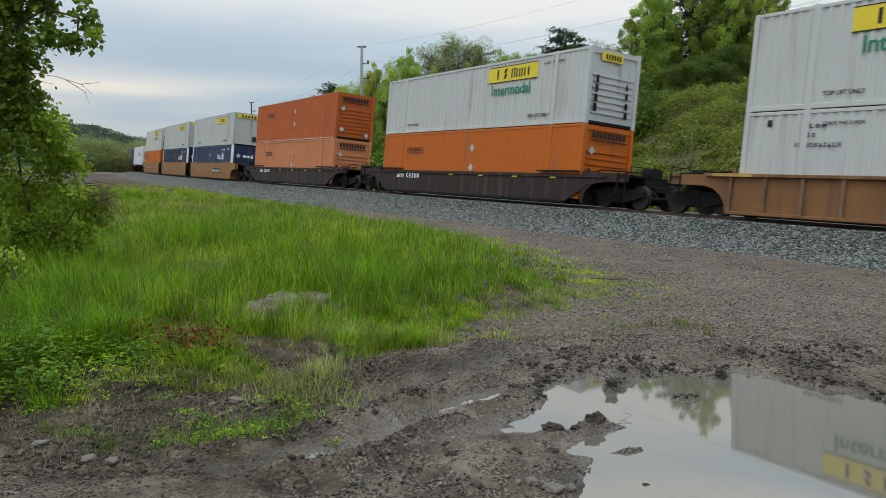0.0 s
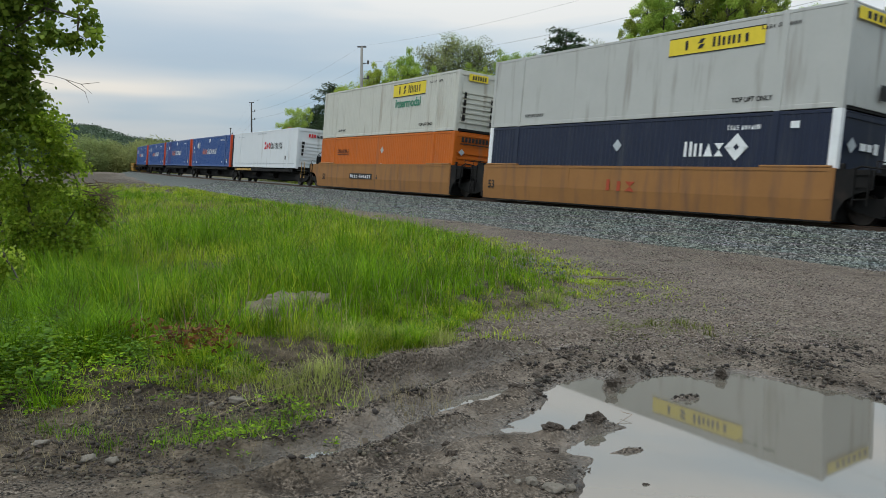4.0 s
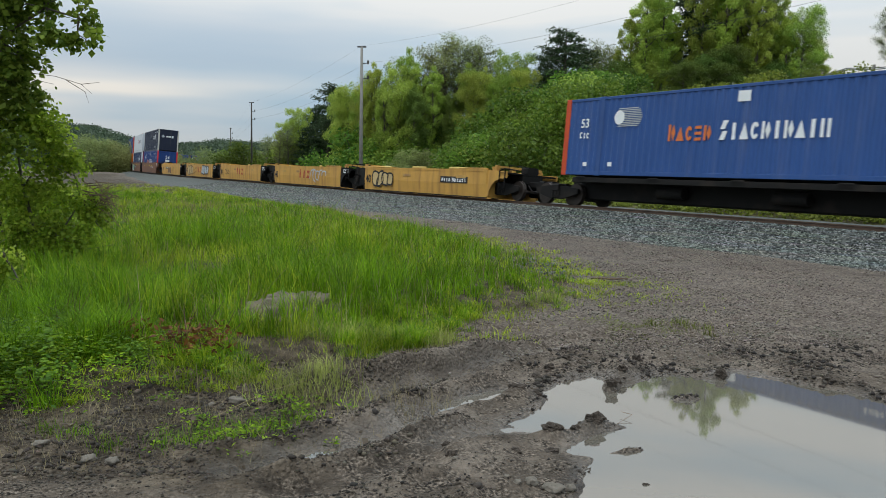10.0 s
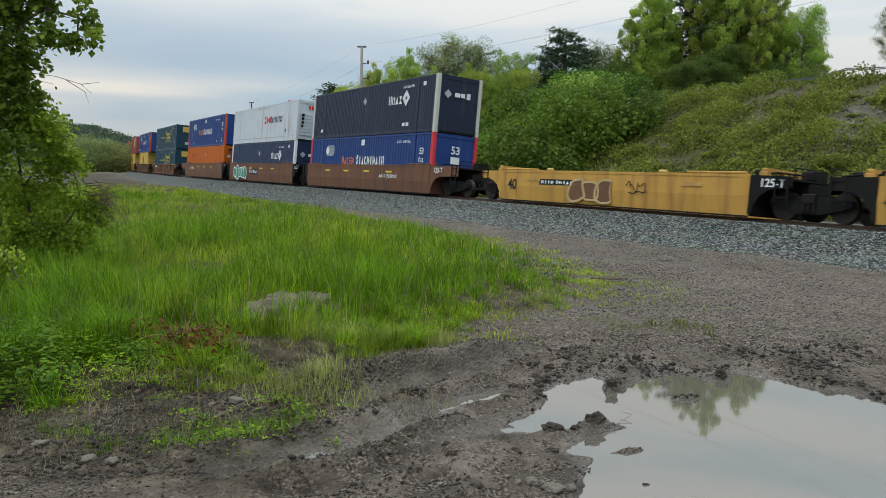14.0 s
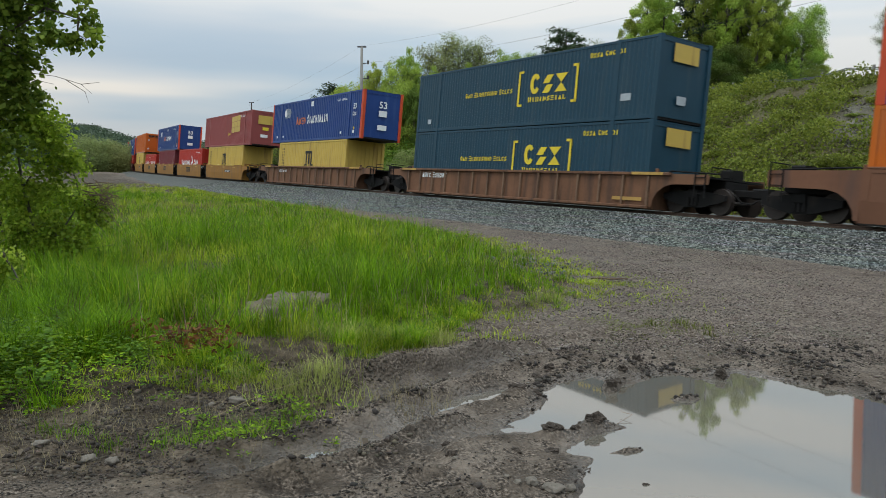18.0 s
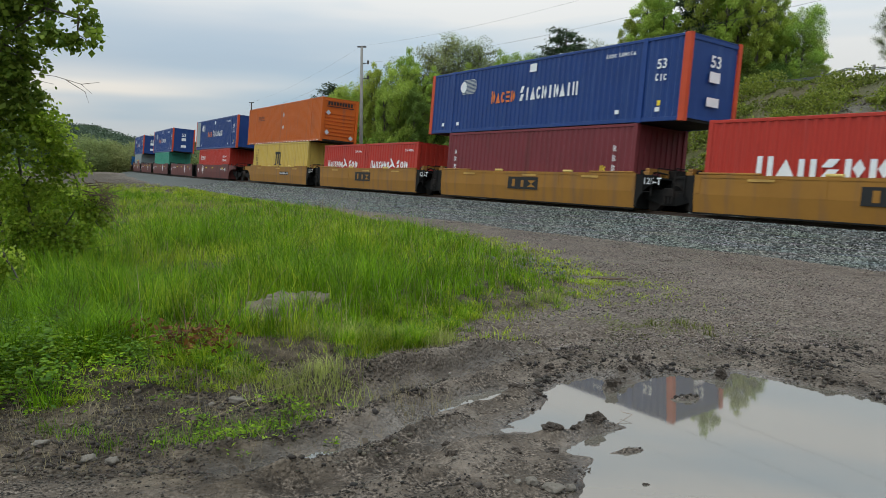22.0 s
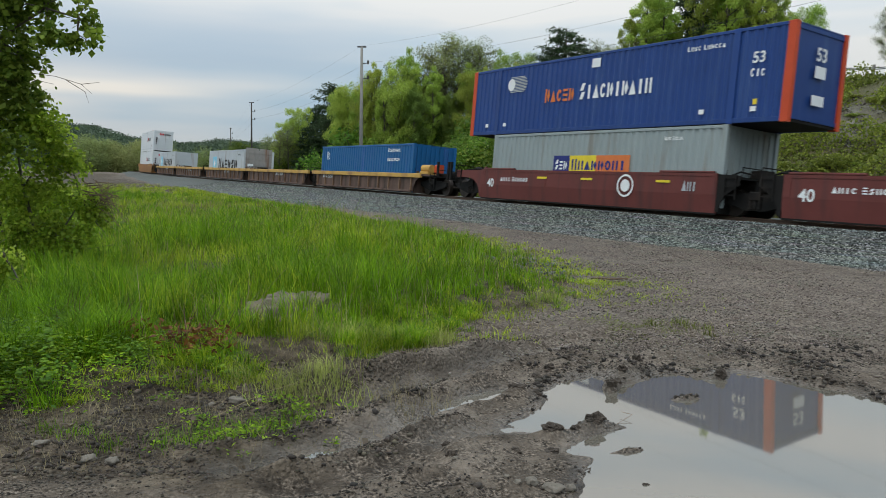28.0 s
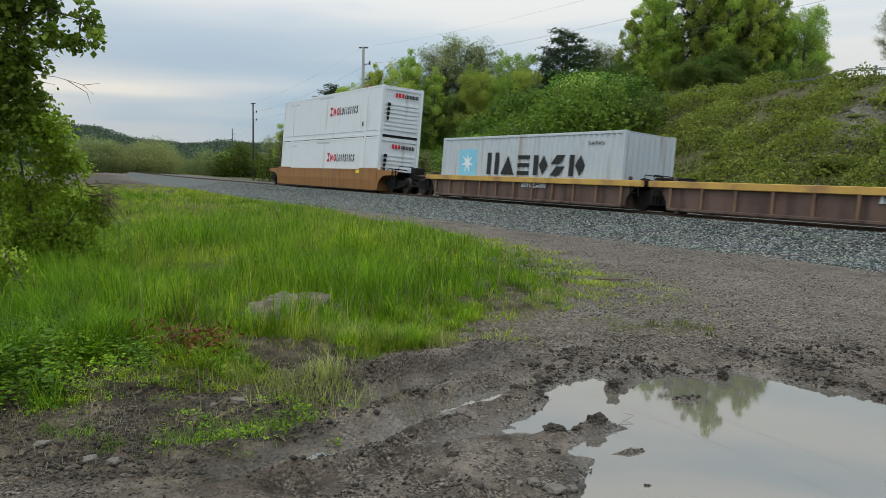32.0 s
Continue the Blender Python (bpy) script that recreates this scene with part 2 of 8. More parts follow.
def rail_z(s):
    return RAIL_Z + GRADE * np.clip(s, -260, 60)


def track_pose(s, h=0.0, lat=0.0):
    """On the track at s metres along it, h above the rails, lat metres to the side of the road."""
    x, y, th = np.interp(s, S_TAB, X_TAB), np.interp(s, S_TAB, Y_TAB), np.interp(s, S_TAB, TH_TAB)
    tilt = math.degrees(math.atan(-GRADE)) if -260 < s < 60 else 0.0
    return pose(x, y, float(rail_z(s)), -CANT, tilt, math.degrees(th)) @ pose(0, -lat, h)


def track_point(s, lat, z):
    x, y, th = np.interp(s, S_TAB, X_TAB), np.interp(s, S_TAB, Y_TAB), np.interp(s, S_TAB, TH_TAB)
    return x + lat * np.sin(th), y - lat * np.cos(th), z


def to_track(x, y):
    """The nearest place along the track, and the distance to its side (positive towards the road)."""
    xs, ys, ths, ss = X_TAB[::8], Y_TAB[::8], TH_TAB[::8], S_TAB[::8]
    shape = x.shape
    x, y = x.ravel(), y.ravel()
    s, lat = np.empty_like(x), np.empty_like(x)
    for a in range(0, len(x), 20000):
        b = slice(a, a + 20000)
        d = (x[b, None] - xs) ** 2 + (y[b, None] - ys) ** 2
        i = d.argmin(1)
        dx, dy = x[b] - xs[i], y[b] - ys[i]
        along = dx * np.cos(ths[i]) + dy * np.sin(ths[i])
        s[b] = ss[i] + along
        lat[b] = dx * np.sin(ths[i]) - dy * np.cos(ths[i])
    return s.reshape(shape), lat.reshape(shape)

# ---- the ground ----
EDGE_Y = [0, 5.1, 5.45, 5.75, 6.0, 6.5, 7.0, 7.5, 8.5, 9.6, 10.4, 12.5, 14.5, 18, 21.9, 29, 46.4, 70, 130]
EDGE_X = [-3.6, -3.3, -2.9, -2.5, -1.9, -1.5, -0.7, -0.15, 0.1, 0.7, 1.4, 1.8, 2.0, 1.6, 0.1, -3.1, -11.7, -23.8, -55]


def meadow(x, y):
    """Metres inside the meadow's ragged border."""
    e = np.interp(y, EDGE_Y, EDGE_X)
    return e - x + (0.35 + 0.65 * smooth_step(8, 12, y)) * fbm(x * 0.8, y * 0.8, 5) + 0.40 * fbm(x * 3.5, y * 3.5, 9, 3)


def bump(x, y, cx, cy, rx, ry, turn=0.0):
    """A soft round lump or hollow of height one."""
    c, q = math.cos(turn), math.sin(turn)
    u, v = (x - cx) * c + (y - cy) * q, -(x - cx) * q + (y - cy) * c
    return np.exp(-((u / rx) ** 2 + (v / ry) ** 2))


def within(x, y, ring):
    """Metres inside a ring of corners, negative outside."""
    best = np.full(x.shape, 1e9)
    odd = np.zeros(x.shape, bool)
    for (ax, ay), (bx, by) in zip(ring, ring[1:] + ring[:1]):
        ux, uy = bx - ax, by - ay
        k = np.clip(((x - ax) * ux + (y - ay) * uy) / (ux * ux + uy * uy), 0, 1)
        best = np.minimum(best, (x - ax - k * ux) ** 2 + (y - ay - k * uy) ** 2)
        if ay != by:
            odd ^= ((ay > y) != (by > y)) & (x < ax + (y - ay) / (by - ay) * ux)
    return np.where(odd, 1, -1) * np.sqrt(best)


# the puddle's shore, from the near end round by the mud spit and the far rim
SHORE = [(0.62, 2.6), (0.74, 4.1), (0.90, 4.5), (0.98, 4.75), (1.03, 4.95), (0.96, 5.12), (0.98, 5.25), (1.15, 5.36), (1.36, 5.57), (1.22, 5.71), (1.06, 5.62),
         (0.88, 5.43), (0.66, 5.45), (0.50, 5.60), (0.76, 5.85), (0.94, 6.28), (0.88, 6.46), (1.05, 6.68), (1.40, 7.02), (1.55, 6.84), (1.72, 6.82), (2.2, 7.14),
         (2.45, 6.98), (2.8, 7.2), (3.2, 6.88), (3.55, 6.55), (3.95, 5.9), (4.4, 5.0), (4.2, 2.8)]


def puddle_depth(x, y):
    """Above 0 inside the puddle's hollow."""
    x, y = np.asarray(x, float), np.asarray(y, float)
    near = (np.abs(x - 2) < 6) & (np.abs(y - 5) < 7)
    d = np.full(x.shape, -3.0)
    u, v = x[near], y[near]
    e = 2.6 * within(u, v, SHORE) + 0.16 * fbm(u * 3.4, v * 3.4, 21, 5)
    e = np.minimum(e, 0.8)
    e = e - 0.9 * bump(u, v, 1.48, 6.60, 0.10, 0.2, -0.3) - 1.3 * bump(u, v, 2.05, 6.34, 0.22, 0.08, 0.3) - 1.4 * bump(u, v, 1.29, 5.08, 0.15, 0.05, 0.35)
    e = e - 0.8 * bump(u, v, 1.25, 4.52, 0.05, 0.035) - 0.7 * bump(u, v, 1.66, 5.86, 0.09, 0.03, 0.3) - 0.6 * bump(u, v, 1.9, 6.05, 0.08, 0.03) - 0.6 * bump(u, v, 1.08, 5.18, 0.1, 0.03, 0.3)
    d[near] = np.clip(e, -3, 1)
    return d


def rut(x, y, ax, ay, bx, by, w, depth):
    """A wheel track from a to b: a hollow with squeezed-up rims and the print of the tread."""
    run_ = math.hypot(bx - ax, by - ay)
    dx, dy = (bx - ax) / run_, (by - ay) / run_
    along = (x - ax) * dx + (y - ay) * dy
    off = (x - ax) * dy - (y - ay) * dx + 0.05 * np.sin(along * 1.7 + ax) + 0.04 * fbm(along * 2, off_seed(x), 3, 2)
    fade = smooth_step(-0.1, 0.35, along) * (1 - smooth_step(run_ - 0.4, run_ + 0.1, along))
    hollow = -depth * (0.8 + 0.5 * fbm(along * 1.3, along * 0 + ax, 14, 2)) * np.exp(-(off / w) ** 4)
    rim = (0.85 + 0.6 * fbm(x * 4, y * 4, 19, 3)) * 0.7 * depth * (np.exp(-((off - 1.75 * w) / (0.5 * w)) ** 2) + np.exp(-((off + 1.75 * w) / (0.5 * w)) ** 2))
    tread = 0.012 * np.sin(along * 46 + np.abs(off) * 24) * np.exp(-(off / w) ** 4) * smooth_step(-0.3, 0.2, fbm(x * 1.5, y * 1.5, 15, 2))
    return fade * (hollow + rim + tread), fade * np.exp(-(off / (1.15 * w)) ** 4)


# wheel tracks: both ends, half width, depth
RUTS = [(-0.85, 5.72, 1.30, 8.05, 0.15, 0.06), (-0.45, 5.50, 0.80, 6.60, 0.13, 0.065), (-1.45, 4.40, 0.30, 5.75, 0.16, 0.07), (-0.20, 4.85, 0.62, 5.50, 0.11, 0.05),
        (0.15, 7.85, 1.05, 8.95, 0.10, 0.045), (0.85, 7.60, 2.05, 8.90, 0.10, 0.045), (-1.0, 4.1, 0.1, 4.75, 0.13, 0.04)]


def ledge(x, y):
    """The cut bank that wheels have pressed up along the grass side."""
    dx, dy = 0.72, 0.694
    along = (x + 0.95) * dx + (y - 5.80) * dy
    off = -(x + 0.95) * dy + (y - 5.80) * dx - 0.17 + 0.05 * fbm(x * 3, y * 3, 23, 3)
    return smooth_step(0.0, 0.4, along) * (1 - smooth_step(1.9, 2.7, along)) * smooth_step(-0.02, 0.07, off) * np.exp(-np.maximum(off, 0) / 0.45)


def bare_soil(x, y):
    """Above 0 where the bank's soil shows through the grass."""
    return bump(x, y, -1.35, 6.95, 0.5, 0.40) + 0.8 * bump(x, y, -1.9, 7.3, 0.32, 0.22) + 0.8 * bump(x, y, -0.75, 6.7, 0.3, 0.2) + 0.7 * bump(x, y, -1.9, 5.75, 0.7, 0.16, 0.2)


def off_seed(x):
    return np.zeros_like(x) + 3.7


def hill(x, y, s, lat):
    rise = smooth_step(7.5, 31, -lat) * 0.72 + 0.28 * np.clip((-lat - 7.5) / 23.5, 0, 1)
    along = smooth_step(-62, -33, s) * (1 - smooth_step(250, 400, s))
    top = 8.5 + 0.5 * fbm(s * 0.05, lat * 0.05, 31)
    return along * rise * top * (1 - smooth_step(160, 420, -lat)) + along * smooth_step(8, 14, -lat) * 0.5 * fbm(x * 0.35, y * 0.35, 33)


def ground_z(x, y):
    s, lat = to_track(x, y)
    r = np.hypot(x, y)
    z = 0.07 + 0.05 * fbm(x * 0.2, y * 0.2, 2)
    near = 1 - smooth_step(12, 24, r)
    m = meadow(x, y)
    bank = smooth_step(-0.1, 0.9, m)
    z = z + bank * (0.10 + 0.06 * fbm(x * 0.6, y * 0.6, 8)) * smooth_step(1, 4, r)
    lane = 1 - smooth_step(-0.5, 0.5, m)
    soft = near * (1 - smooth_step(7.2, 10.0, y + 0.8 * fbm(x * 0.5, y * 0.5, 16, 2)))
    ridge = 1 - 2 * np.abs(fbm(x * 2.6, y * 2.6, 11, 4))
    z = z + soft * (0.028 * fbm(x * 1.6, y * 1.6, 10, 3) + 0.024 * ridge * (0.4 + 0.6 * lane) + 0.026 * np.maximum(fbm(x * 7, y * 7, 12, 3), -0.1) * (0.3 + 0.7 * lane) + 0.020 * np.maximum(fbm(x * 15, y * 15, 20, 3), -0.15) * (0.35 + 0.65 * smooth_step(-0.25, 0.25, fbm(x * 1.1, y * 1.1, 24, 2))))
    z = z + near * (1 - soft) * 0.012 * fbm(x * 6, y * 6, 13, 3)
    z = z + near * (sum(rut(x, y, *r_)[0] for r_ in RUTS) + 0.16 * ledge(x, y))
    z = z - near * (0.11 * bump(x, y, 0.26, 6.12, 0.42, 0.13, 0.72) + 0.10 * bump(x, y, -0.80, 4.72, 0.34, 0.11, 0.6) + 0.06 * bump(x, y, 0.62, 5.50, 0.2, 0.09, 0.4) + 0.05 * bump(x, y, -0.2, 6.45, 0.3, 0.08, 0.75))
    d = puddle_depth(x, y)
    keep = 1 - smooth_step(-1.5, 0.05, d) * 0.82
    z = np.where(near > 0, (z + 0.012) * keep - 0.012 - 0.10 * smooth_step(-0.10, 0.5, d) + 0.012 * fbm(x * 7, y * 7, 17, 3) * smooth_step(-0.6, -0.1, d) * (d < 0.3), z)
    lip = np.exp(-((d + 0.42) / 0.2) ** 2) * smooth_step(5.6, 6.6, y)
    z = z + near * lip * (0.012 + 0.025 * fbm(x * 5, y * 5, 18, 3))
    z = z + near * (0.08 * bump(x, y, 1.48, 6.56, 0.10, 0.12) + 0.07 * bump(x, y, 2.59, 7.05, 0.13, 0.08) + 0.07 * bump(x, y, 1.12, 5.53, 0.16, 0.07, 0.4) + 0.07 * bump(x, y, 0.82, 5.30, 0.16, 0.07, 0.1)
                    + 0.07 * bump(x, y, 1.70, 7.05, 0.10, 0.32, -0.5) + 0.06 * bump(x, y, 0.62, 6.22, 0.16, 0.14) + 0.05 * bump(x, y, 1.15, 7.2, 0.25, 0.1, 0.8) + 0.05 * bump(x, y, 3.5, 6.95, 0.35, 0.12, -0.7))
    # under the ballast, the ditch behind it and the cutting's slope
    z = z - 0.25 * smooth_step(6.0, 4.5, np.abs(lat)) + 0.55 * smooth_step(-40, -120, s) * smooth_step(14, 8, np.abs(lat))
    z = z + np.where(lat < 0, hill(x, y, s, lat), 0)
    # far country
    az = np.degrees(np.arctan2(x, np.maximum(y, 1e-3)))
    far = 24 * smooth_step(420, 900, r) * (1 + 0.35 * fbm(az * 0.22, az * 0 + 1.0, 41)) + 15 * smooth_step(600, 950, r) * smooth_step(-21.5, -25, az)
    z = z + np.where(y > 0, far, 20 * smooth_step(420, 900, r))
    return z


def grid_axis(lo, hi, step, far, ratio):
    mid = list(np.arange(lo, hi + step / 2, step))
    d, v, right = step, hi, []
    while v < far:
        d *= ratio
        v += d
        right.append(v)
    d, v, left = step, lo, []
    while v > -far:
        d *= ratio
        v -= d
        left.append(v)
    return np.array(left[::-1] + mid + right)


GX = grid_axis(-3.2, 4.4, 0.022, 4200, 1.06)
GY = grid_axis(3.9, 9.2, 0.022, 4200, 1.06)
gx, gy = np.meshgrid(GX, GY)
gz = ground_z(gx, gy)
nx, ny = len(GX), len(GY)
idx = np.arange(nx * ny).reshape(ny, nx)
faces = np.stack([idx[:-1, :-1], idx[:-1, 1:], idx[1:, 1:], idx[1:, :-1]], -1).reshape(-1, 4)


def ground_material():
    mat = bpy.data.materials.new("lane_mud_gravel_and_turf")
    mat.use_nodes = True
    nd, ln = mat.node_tree.nodes, mat.node_tree.links
    bsdf = nd["Principled BSDF"]
    tcn = nd.new("ShaderNodeTexCoord")

    def tex(sc, detail=5.0, kind="ShaderNodeTexNoise"):
        n = nd.new(kind)
        n.inputs["Scale"].default_value = sc
        if kind == "ShaderNodeTexNoise":
            n.inputs["Detail"].default_value = detail
        ln.new(tcn.outputs["Object"], n.inputs["Vector"])
        return n

    def ramp(fac, stops):
        r = nd.new("ShaderNodeValToRGB")
        e = r.color_ramp.elements
        e[0].position, e[0].color = stops[0][0], (*stops[0][1], 1)
        e[1].position, e[1].color = stops[-1][0], (*stops[-1][1], 1)
        for p, c in stops[1:-1]:
            q = e.new(p)
            q.color = (*c, 1)
        ln.new(fac, r.inputs["Fac"])
        return r.outputs["Color"]

    def mix(fac, a, b):
        m = nd.new("ShaderNodeMix")
        m.data_type = "RGBA"
        ln.new(fac, m.inputs["Factor"])
        ln.new(a, m.inputs["A"])
        ln.new(b, m.inputs["B"])
        return m.outputs["Result"]

    def attr(name):
        a = nd.new("ShaderNodeAttribute")
        a.attribute_name = name
        return a.outputs["Fac"]

    mud = mix(ramp(tex(9, 8).outputs["Fac"], [(0.38, (0, 0, 0)), (0.62, (1, 1, 1))]),
              ramp(tex(1.7, 6).outputs["Fac"], [(0.34, (0.028, 0.021, 0.015)), (0.5, (0.10, 0.079, 0.060)), (0.68, (0.22, 0.18, 0.143))]),
              ramp(tex(48, 4).outputs["Fac"], [(0.36, (0.013, 0.010, 0.007)), (0.5, (0.085, 0.066, 0.05)), (0.66, (0.24, 0.197, 0.157))]))
    vor = tex(34, kind="ShaderNodeTexVoronoi")
    peb = tex(52, kind="ShaderNodeTexVoronoi")
    mud = mix(ramp(peb.outputs["Color"], [(0.90, (0, 0, 0)), (0.95, (0.45, 0.45, 0.45))]), mud, ramp(tex(20, 3).outputs["Fac"], [(0.35, (0.10, 0.08, 0.06)), (0.65, (0.27, 0.235, 0.19))]))
    gravel = mix(ramp(tex(3.2, 7).outputs["Fac"], [(0.45, (0, 0, 0)), (0.75, (0.8, 0.8, 0.8))]), ramp(vor.outputs["Color"], [(0.1, (0.042, 0.031, 0.023)), (0.5, (0.118, 0.092, 0.072)), (0.9, (0.235, 0.195, 0.16))]),
                 ramp(tex(0.55, 7).outputs["Fac"], [(0.36, (0.042, 0.030, 0.022)), (0.5, (0.122, 0.096, 0.075)), (0.64, (0.215, 0.178, 0.145))]))
    turf = ramp(tex(5, 6).outputs["Fac"], [(0.3, (0.018, 0.013, 0.008)), (0.5, (0.055, 0.041, 0.026)), (0.7, (0.15, 0.117, 0.08))])
    bank = mix(ramp(tex(0.35, 7).outputs["Fac"], [(0.4, (0, 0, 0)), (0.62, (1, 1, 1))]), ramp(tex(1.1, 8).outputs["Fac"], [(0.35, (0.045, 0.045, 0.014)), (0.6, (0.085, 0.078, 0.027))]),
               ramp(tex(2.0, 8).outputs["Fac"], [(0.3, (0.05, 0.043, 0.018)), (0.55, (0.085, 0.072, 0.032)), (0.7, (0.13, 0.108, 0.06))]))
    scree = ramp(tex(1.6, 9).outputs["Fac"], [(0.3, (0.06, 0.05, 0.035)), (0.5, (0.11, 0.098, 0.08)), (0.7, (0.19, 0.18, 0.16))])
    woods = ramp(tex(0.06, 8).outputs["Fac"], [(0.3, (0.03, 0.05, 0.02)), (0.7, (0.06, 0.09, 0.035))])
    # even tone for smooth wet mud, with its sheen put into the colour
    slick_sheen = ramp(tex(2.4, 6).outputs["Fac"], [(0.3, (0.06, 0.047, 0.036)), (0.7, (0.16, 0.134, 0.108))])
    col = mix(attr("gravel"), mud, gravel)
    col = mix(attr("slick_sheen"), col, slick_sheen)
    col = mix(attr("turf"), col, turf)
    col = mix(attr("bank"), col, bank)
    col = mix(attr("scree"), col, scree)
    col = mix(attr("woods"), col, woods)
    ln.new(col, bsdf.inputs["Base Color"])
    gloss = nd.new("ShaderNodeMapRange")
    gloss.inputs["To Min"].default_value, gloss.inputs["To Max"].default_value = 0.2, 0.5
    ln.new(attr("wet"), gloss.inputs["Value"])
    ln.new(gloss.outputs[0], bsdf.inputs["Specular IOR Level"])
    wet = nd.new("ShaderNodeMapRange")
    wet.inputs["To Min"].default_value, wet.inputs["To Max"].default_value = 0.8, 0.16
    ln.new(attr("wet"), wet.inputs["Value"])
    ln.new(wet.outputs[0], bsdf.inputs["Roughness"])
    b1 = nd.new("ShaderNodeBump")
    b1.inputs["Strength"].default_value, b1.inputs["Distance"].default_value = 1.0, 0.03
    ln.new(tex(38, 9).outputs["Fac"], b1.inputs["Height"])
    b2 = nd.new("ShaderNodeBump")
    b2.inputs["Strength"].default_value, b2.inputs["Distance"].default_value = 0.7, 0.02
    b2.invert = True
    ln.new(vor.outputs["Distance"], b2.inputs["Height"])
    ln.new(b1.outputs[0], b2.inputs["Normal"])
    ln.new(b2.outputs[0], bsdf.inputs["Normal"])
    return mat


ground = new("ground", array_mesh("ground", np.stack([gx, gy, gz], -1).reshape(-1, 3), faces, ground_material(), smooth=True))
tagged(ground, "muddy gravel lane beside a rough grass verge", "ground", kind="structure")
gs, glat = to_track(gx, gy)
gm = meadow(gx, gy)
gr = np.hypot(gx, gy)
masks = {
    # gravel thins at the ballast's toe: its lip's dirt and shade put in colour
    "gravel": np.clip(smooth_step(6.7, 8.5, gy + 0.9 * fbm(gx * 0.6, gy * 0.6, 51)) + 0.5 * fbm(gx * 1.3, gy * 1.3, 52) * smooth_step(5, 8, gy) - 0.55 * np.maximum(fbm(gs * 0.12, glat * 1.1, 53, 4), 0) - 0.8 * np.exp(-((glat - 6.75) / 0.28) ** 2), 0, 1),
    "turf": np.maximum(smooth_step(-0.15, 0.5, gm), 0.8 * smooth_step(-0.5, -1.2, gx + 0.4 * fbm(gx * 1.5, gy * 1.5, 59, 3)) * smooth_step(4.3, 4.9, gy + 0.25 * gx + 0.9) * (gy < 8)) * np.where(glat > 6.5, 1, 0),
    "bank": smooth_step(5.5, 9.0, -glat),
    "scree": np.clip(1.3 * bump(gx, gy, 23.8, 45.0, 1.8, 3.6, -0.5) + 0.9 * bump(gx, gy, 21.0, 41.0, 1.6, 2.4, -0.5) + 0.6 * fbm(gx * 0.5, gy * 0.5, 55) - 0.45, 0, 1) * smooth_step(5.5, 9.0, -glat) * (gr < 90),
    "woods": smooth_step(350, 500, gr),
    "slick_sheen": np.clip((0.85 * sum(rut(gx, gy, *r_)[1] for r_ in RUTS[:4]) + 0.6 * smooth_step(-0.5, -0.1, puddle_depth(gx, gy))) * (0.32 + 1.3 * fbm(gx * 2.6, gy * 2.6, 57, 4)), 0, 1) * (gr < 12),
    "wet": np.clip((0.9 * smooth_step(-0.6, -0.05, puddle_depth(gx, gy)) + 0.9 * sum(rut(gx, gy, *r_)[1] for r_ in RUTS[:4]) + 0.5 * smooth_step(0.02, -0.03, gz)) * (0.75 + 0.8 * fbm(gx * 3, gy * 3, 58, 4)), 0, 1) * (gr < 13),
}
for name, v in masks.items():
    at = ground.data.attributes.new(name, "FLOAT", "POINT")
    at.data.foreach_set("value", v.astype(np.float32).ravel())

# standing water
water_mat = material("murky_rain_water", (0.114, 0.102, 0.082), rough=0.032, vary=0.1, scale=1.0, ior=1.95, spec=0.64)
g = Geo()
g.add([(-1.6, 1.5, 0), (5.5, 1.5, 0), (5.5, 7.6, 0), (-1.6, 7.6, 0)], [(0, 1, 2, 3)])
solo("puddle_water", g, water_mat, "still muddy puddle mirroring the sky", "puddle", kind="structure")


def height_at(x, y):
    return float(ground_z(np.array([x], float), np.array([y], float))[0])


# ---- ballast, sleepers and rails ----
BED = [(-5.2, -0.35), (-4.2, -0.05), (-1.9, -0.22), (-1.3, -0.16), (1.3, -0.16), (1.75, -0.17), (2.15, -0.24), (3.2, -0.48), (4.6, -0.62), (6.1, -0.70), (7.2, -0.95)]


def bed_z(s, lat):
    """The ballast's surface."""
    z = rail_z(s) + np.interp(lat, [p[0] for p in BED], [p[1] for p in BED])
    return z + np.clip(lat, -1.9, 1.9) * math.sin(radians(CANT))


def ballast_material():
    mat = material("ballast_base", (0.065, 0.07, 0.063), rough=0.95, vary=0.6, scale=7.0, bump=1.0, bump_scale=14)
    return mat


ss = np.concatenate([np.arange(-720, -60, 6.0), np.arange(-60, 40, 0.5), np.arange(40, 721, 6.0)])
ls = np.array([-5.2, -4.2, -3, -1.9, -1.3, 0, 1.3, 1.75, 2.15, 2.6, 3.2, 3.9, 4.6, 5.3, 6.1, 6.6, 7.2])
SS, LS = np.meshgrid(ss, ls, indexing="ij")
BX, BY, _z = track_point(SS, LS, 0)
BZ = bed_z(SS, LS) + 0.03 * fbm(BX * 1.5, BY * 1.5, 61) - (np.abs(LS) > 6.3) * 0.0
ii = np.arange(SS.size).reshape(SS.shape)
bf = np.stack([ii[:-1, :-1], ii[:-1, 1:], ii[1:, 1:], ii[1:, :-1]], -1).reshape(-1, 4)[:, ::-1]
ballast = new("ballast_bed", array_mesh("ballast_bed", np.stack([BX, BY, BZ], -1).reshape(-1, 3), bf, ballast_material(), smooth=True))
tagged(ballast, "grey crushed-stone ballast bed under the track", "ballast", kind="structure")


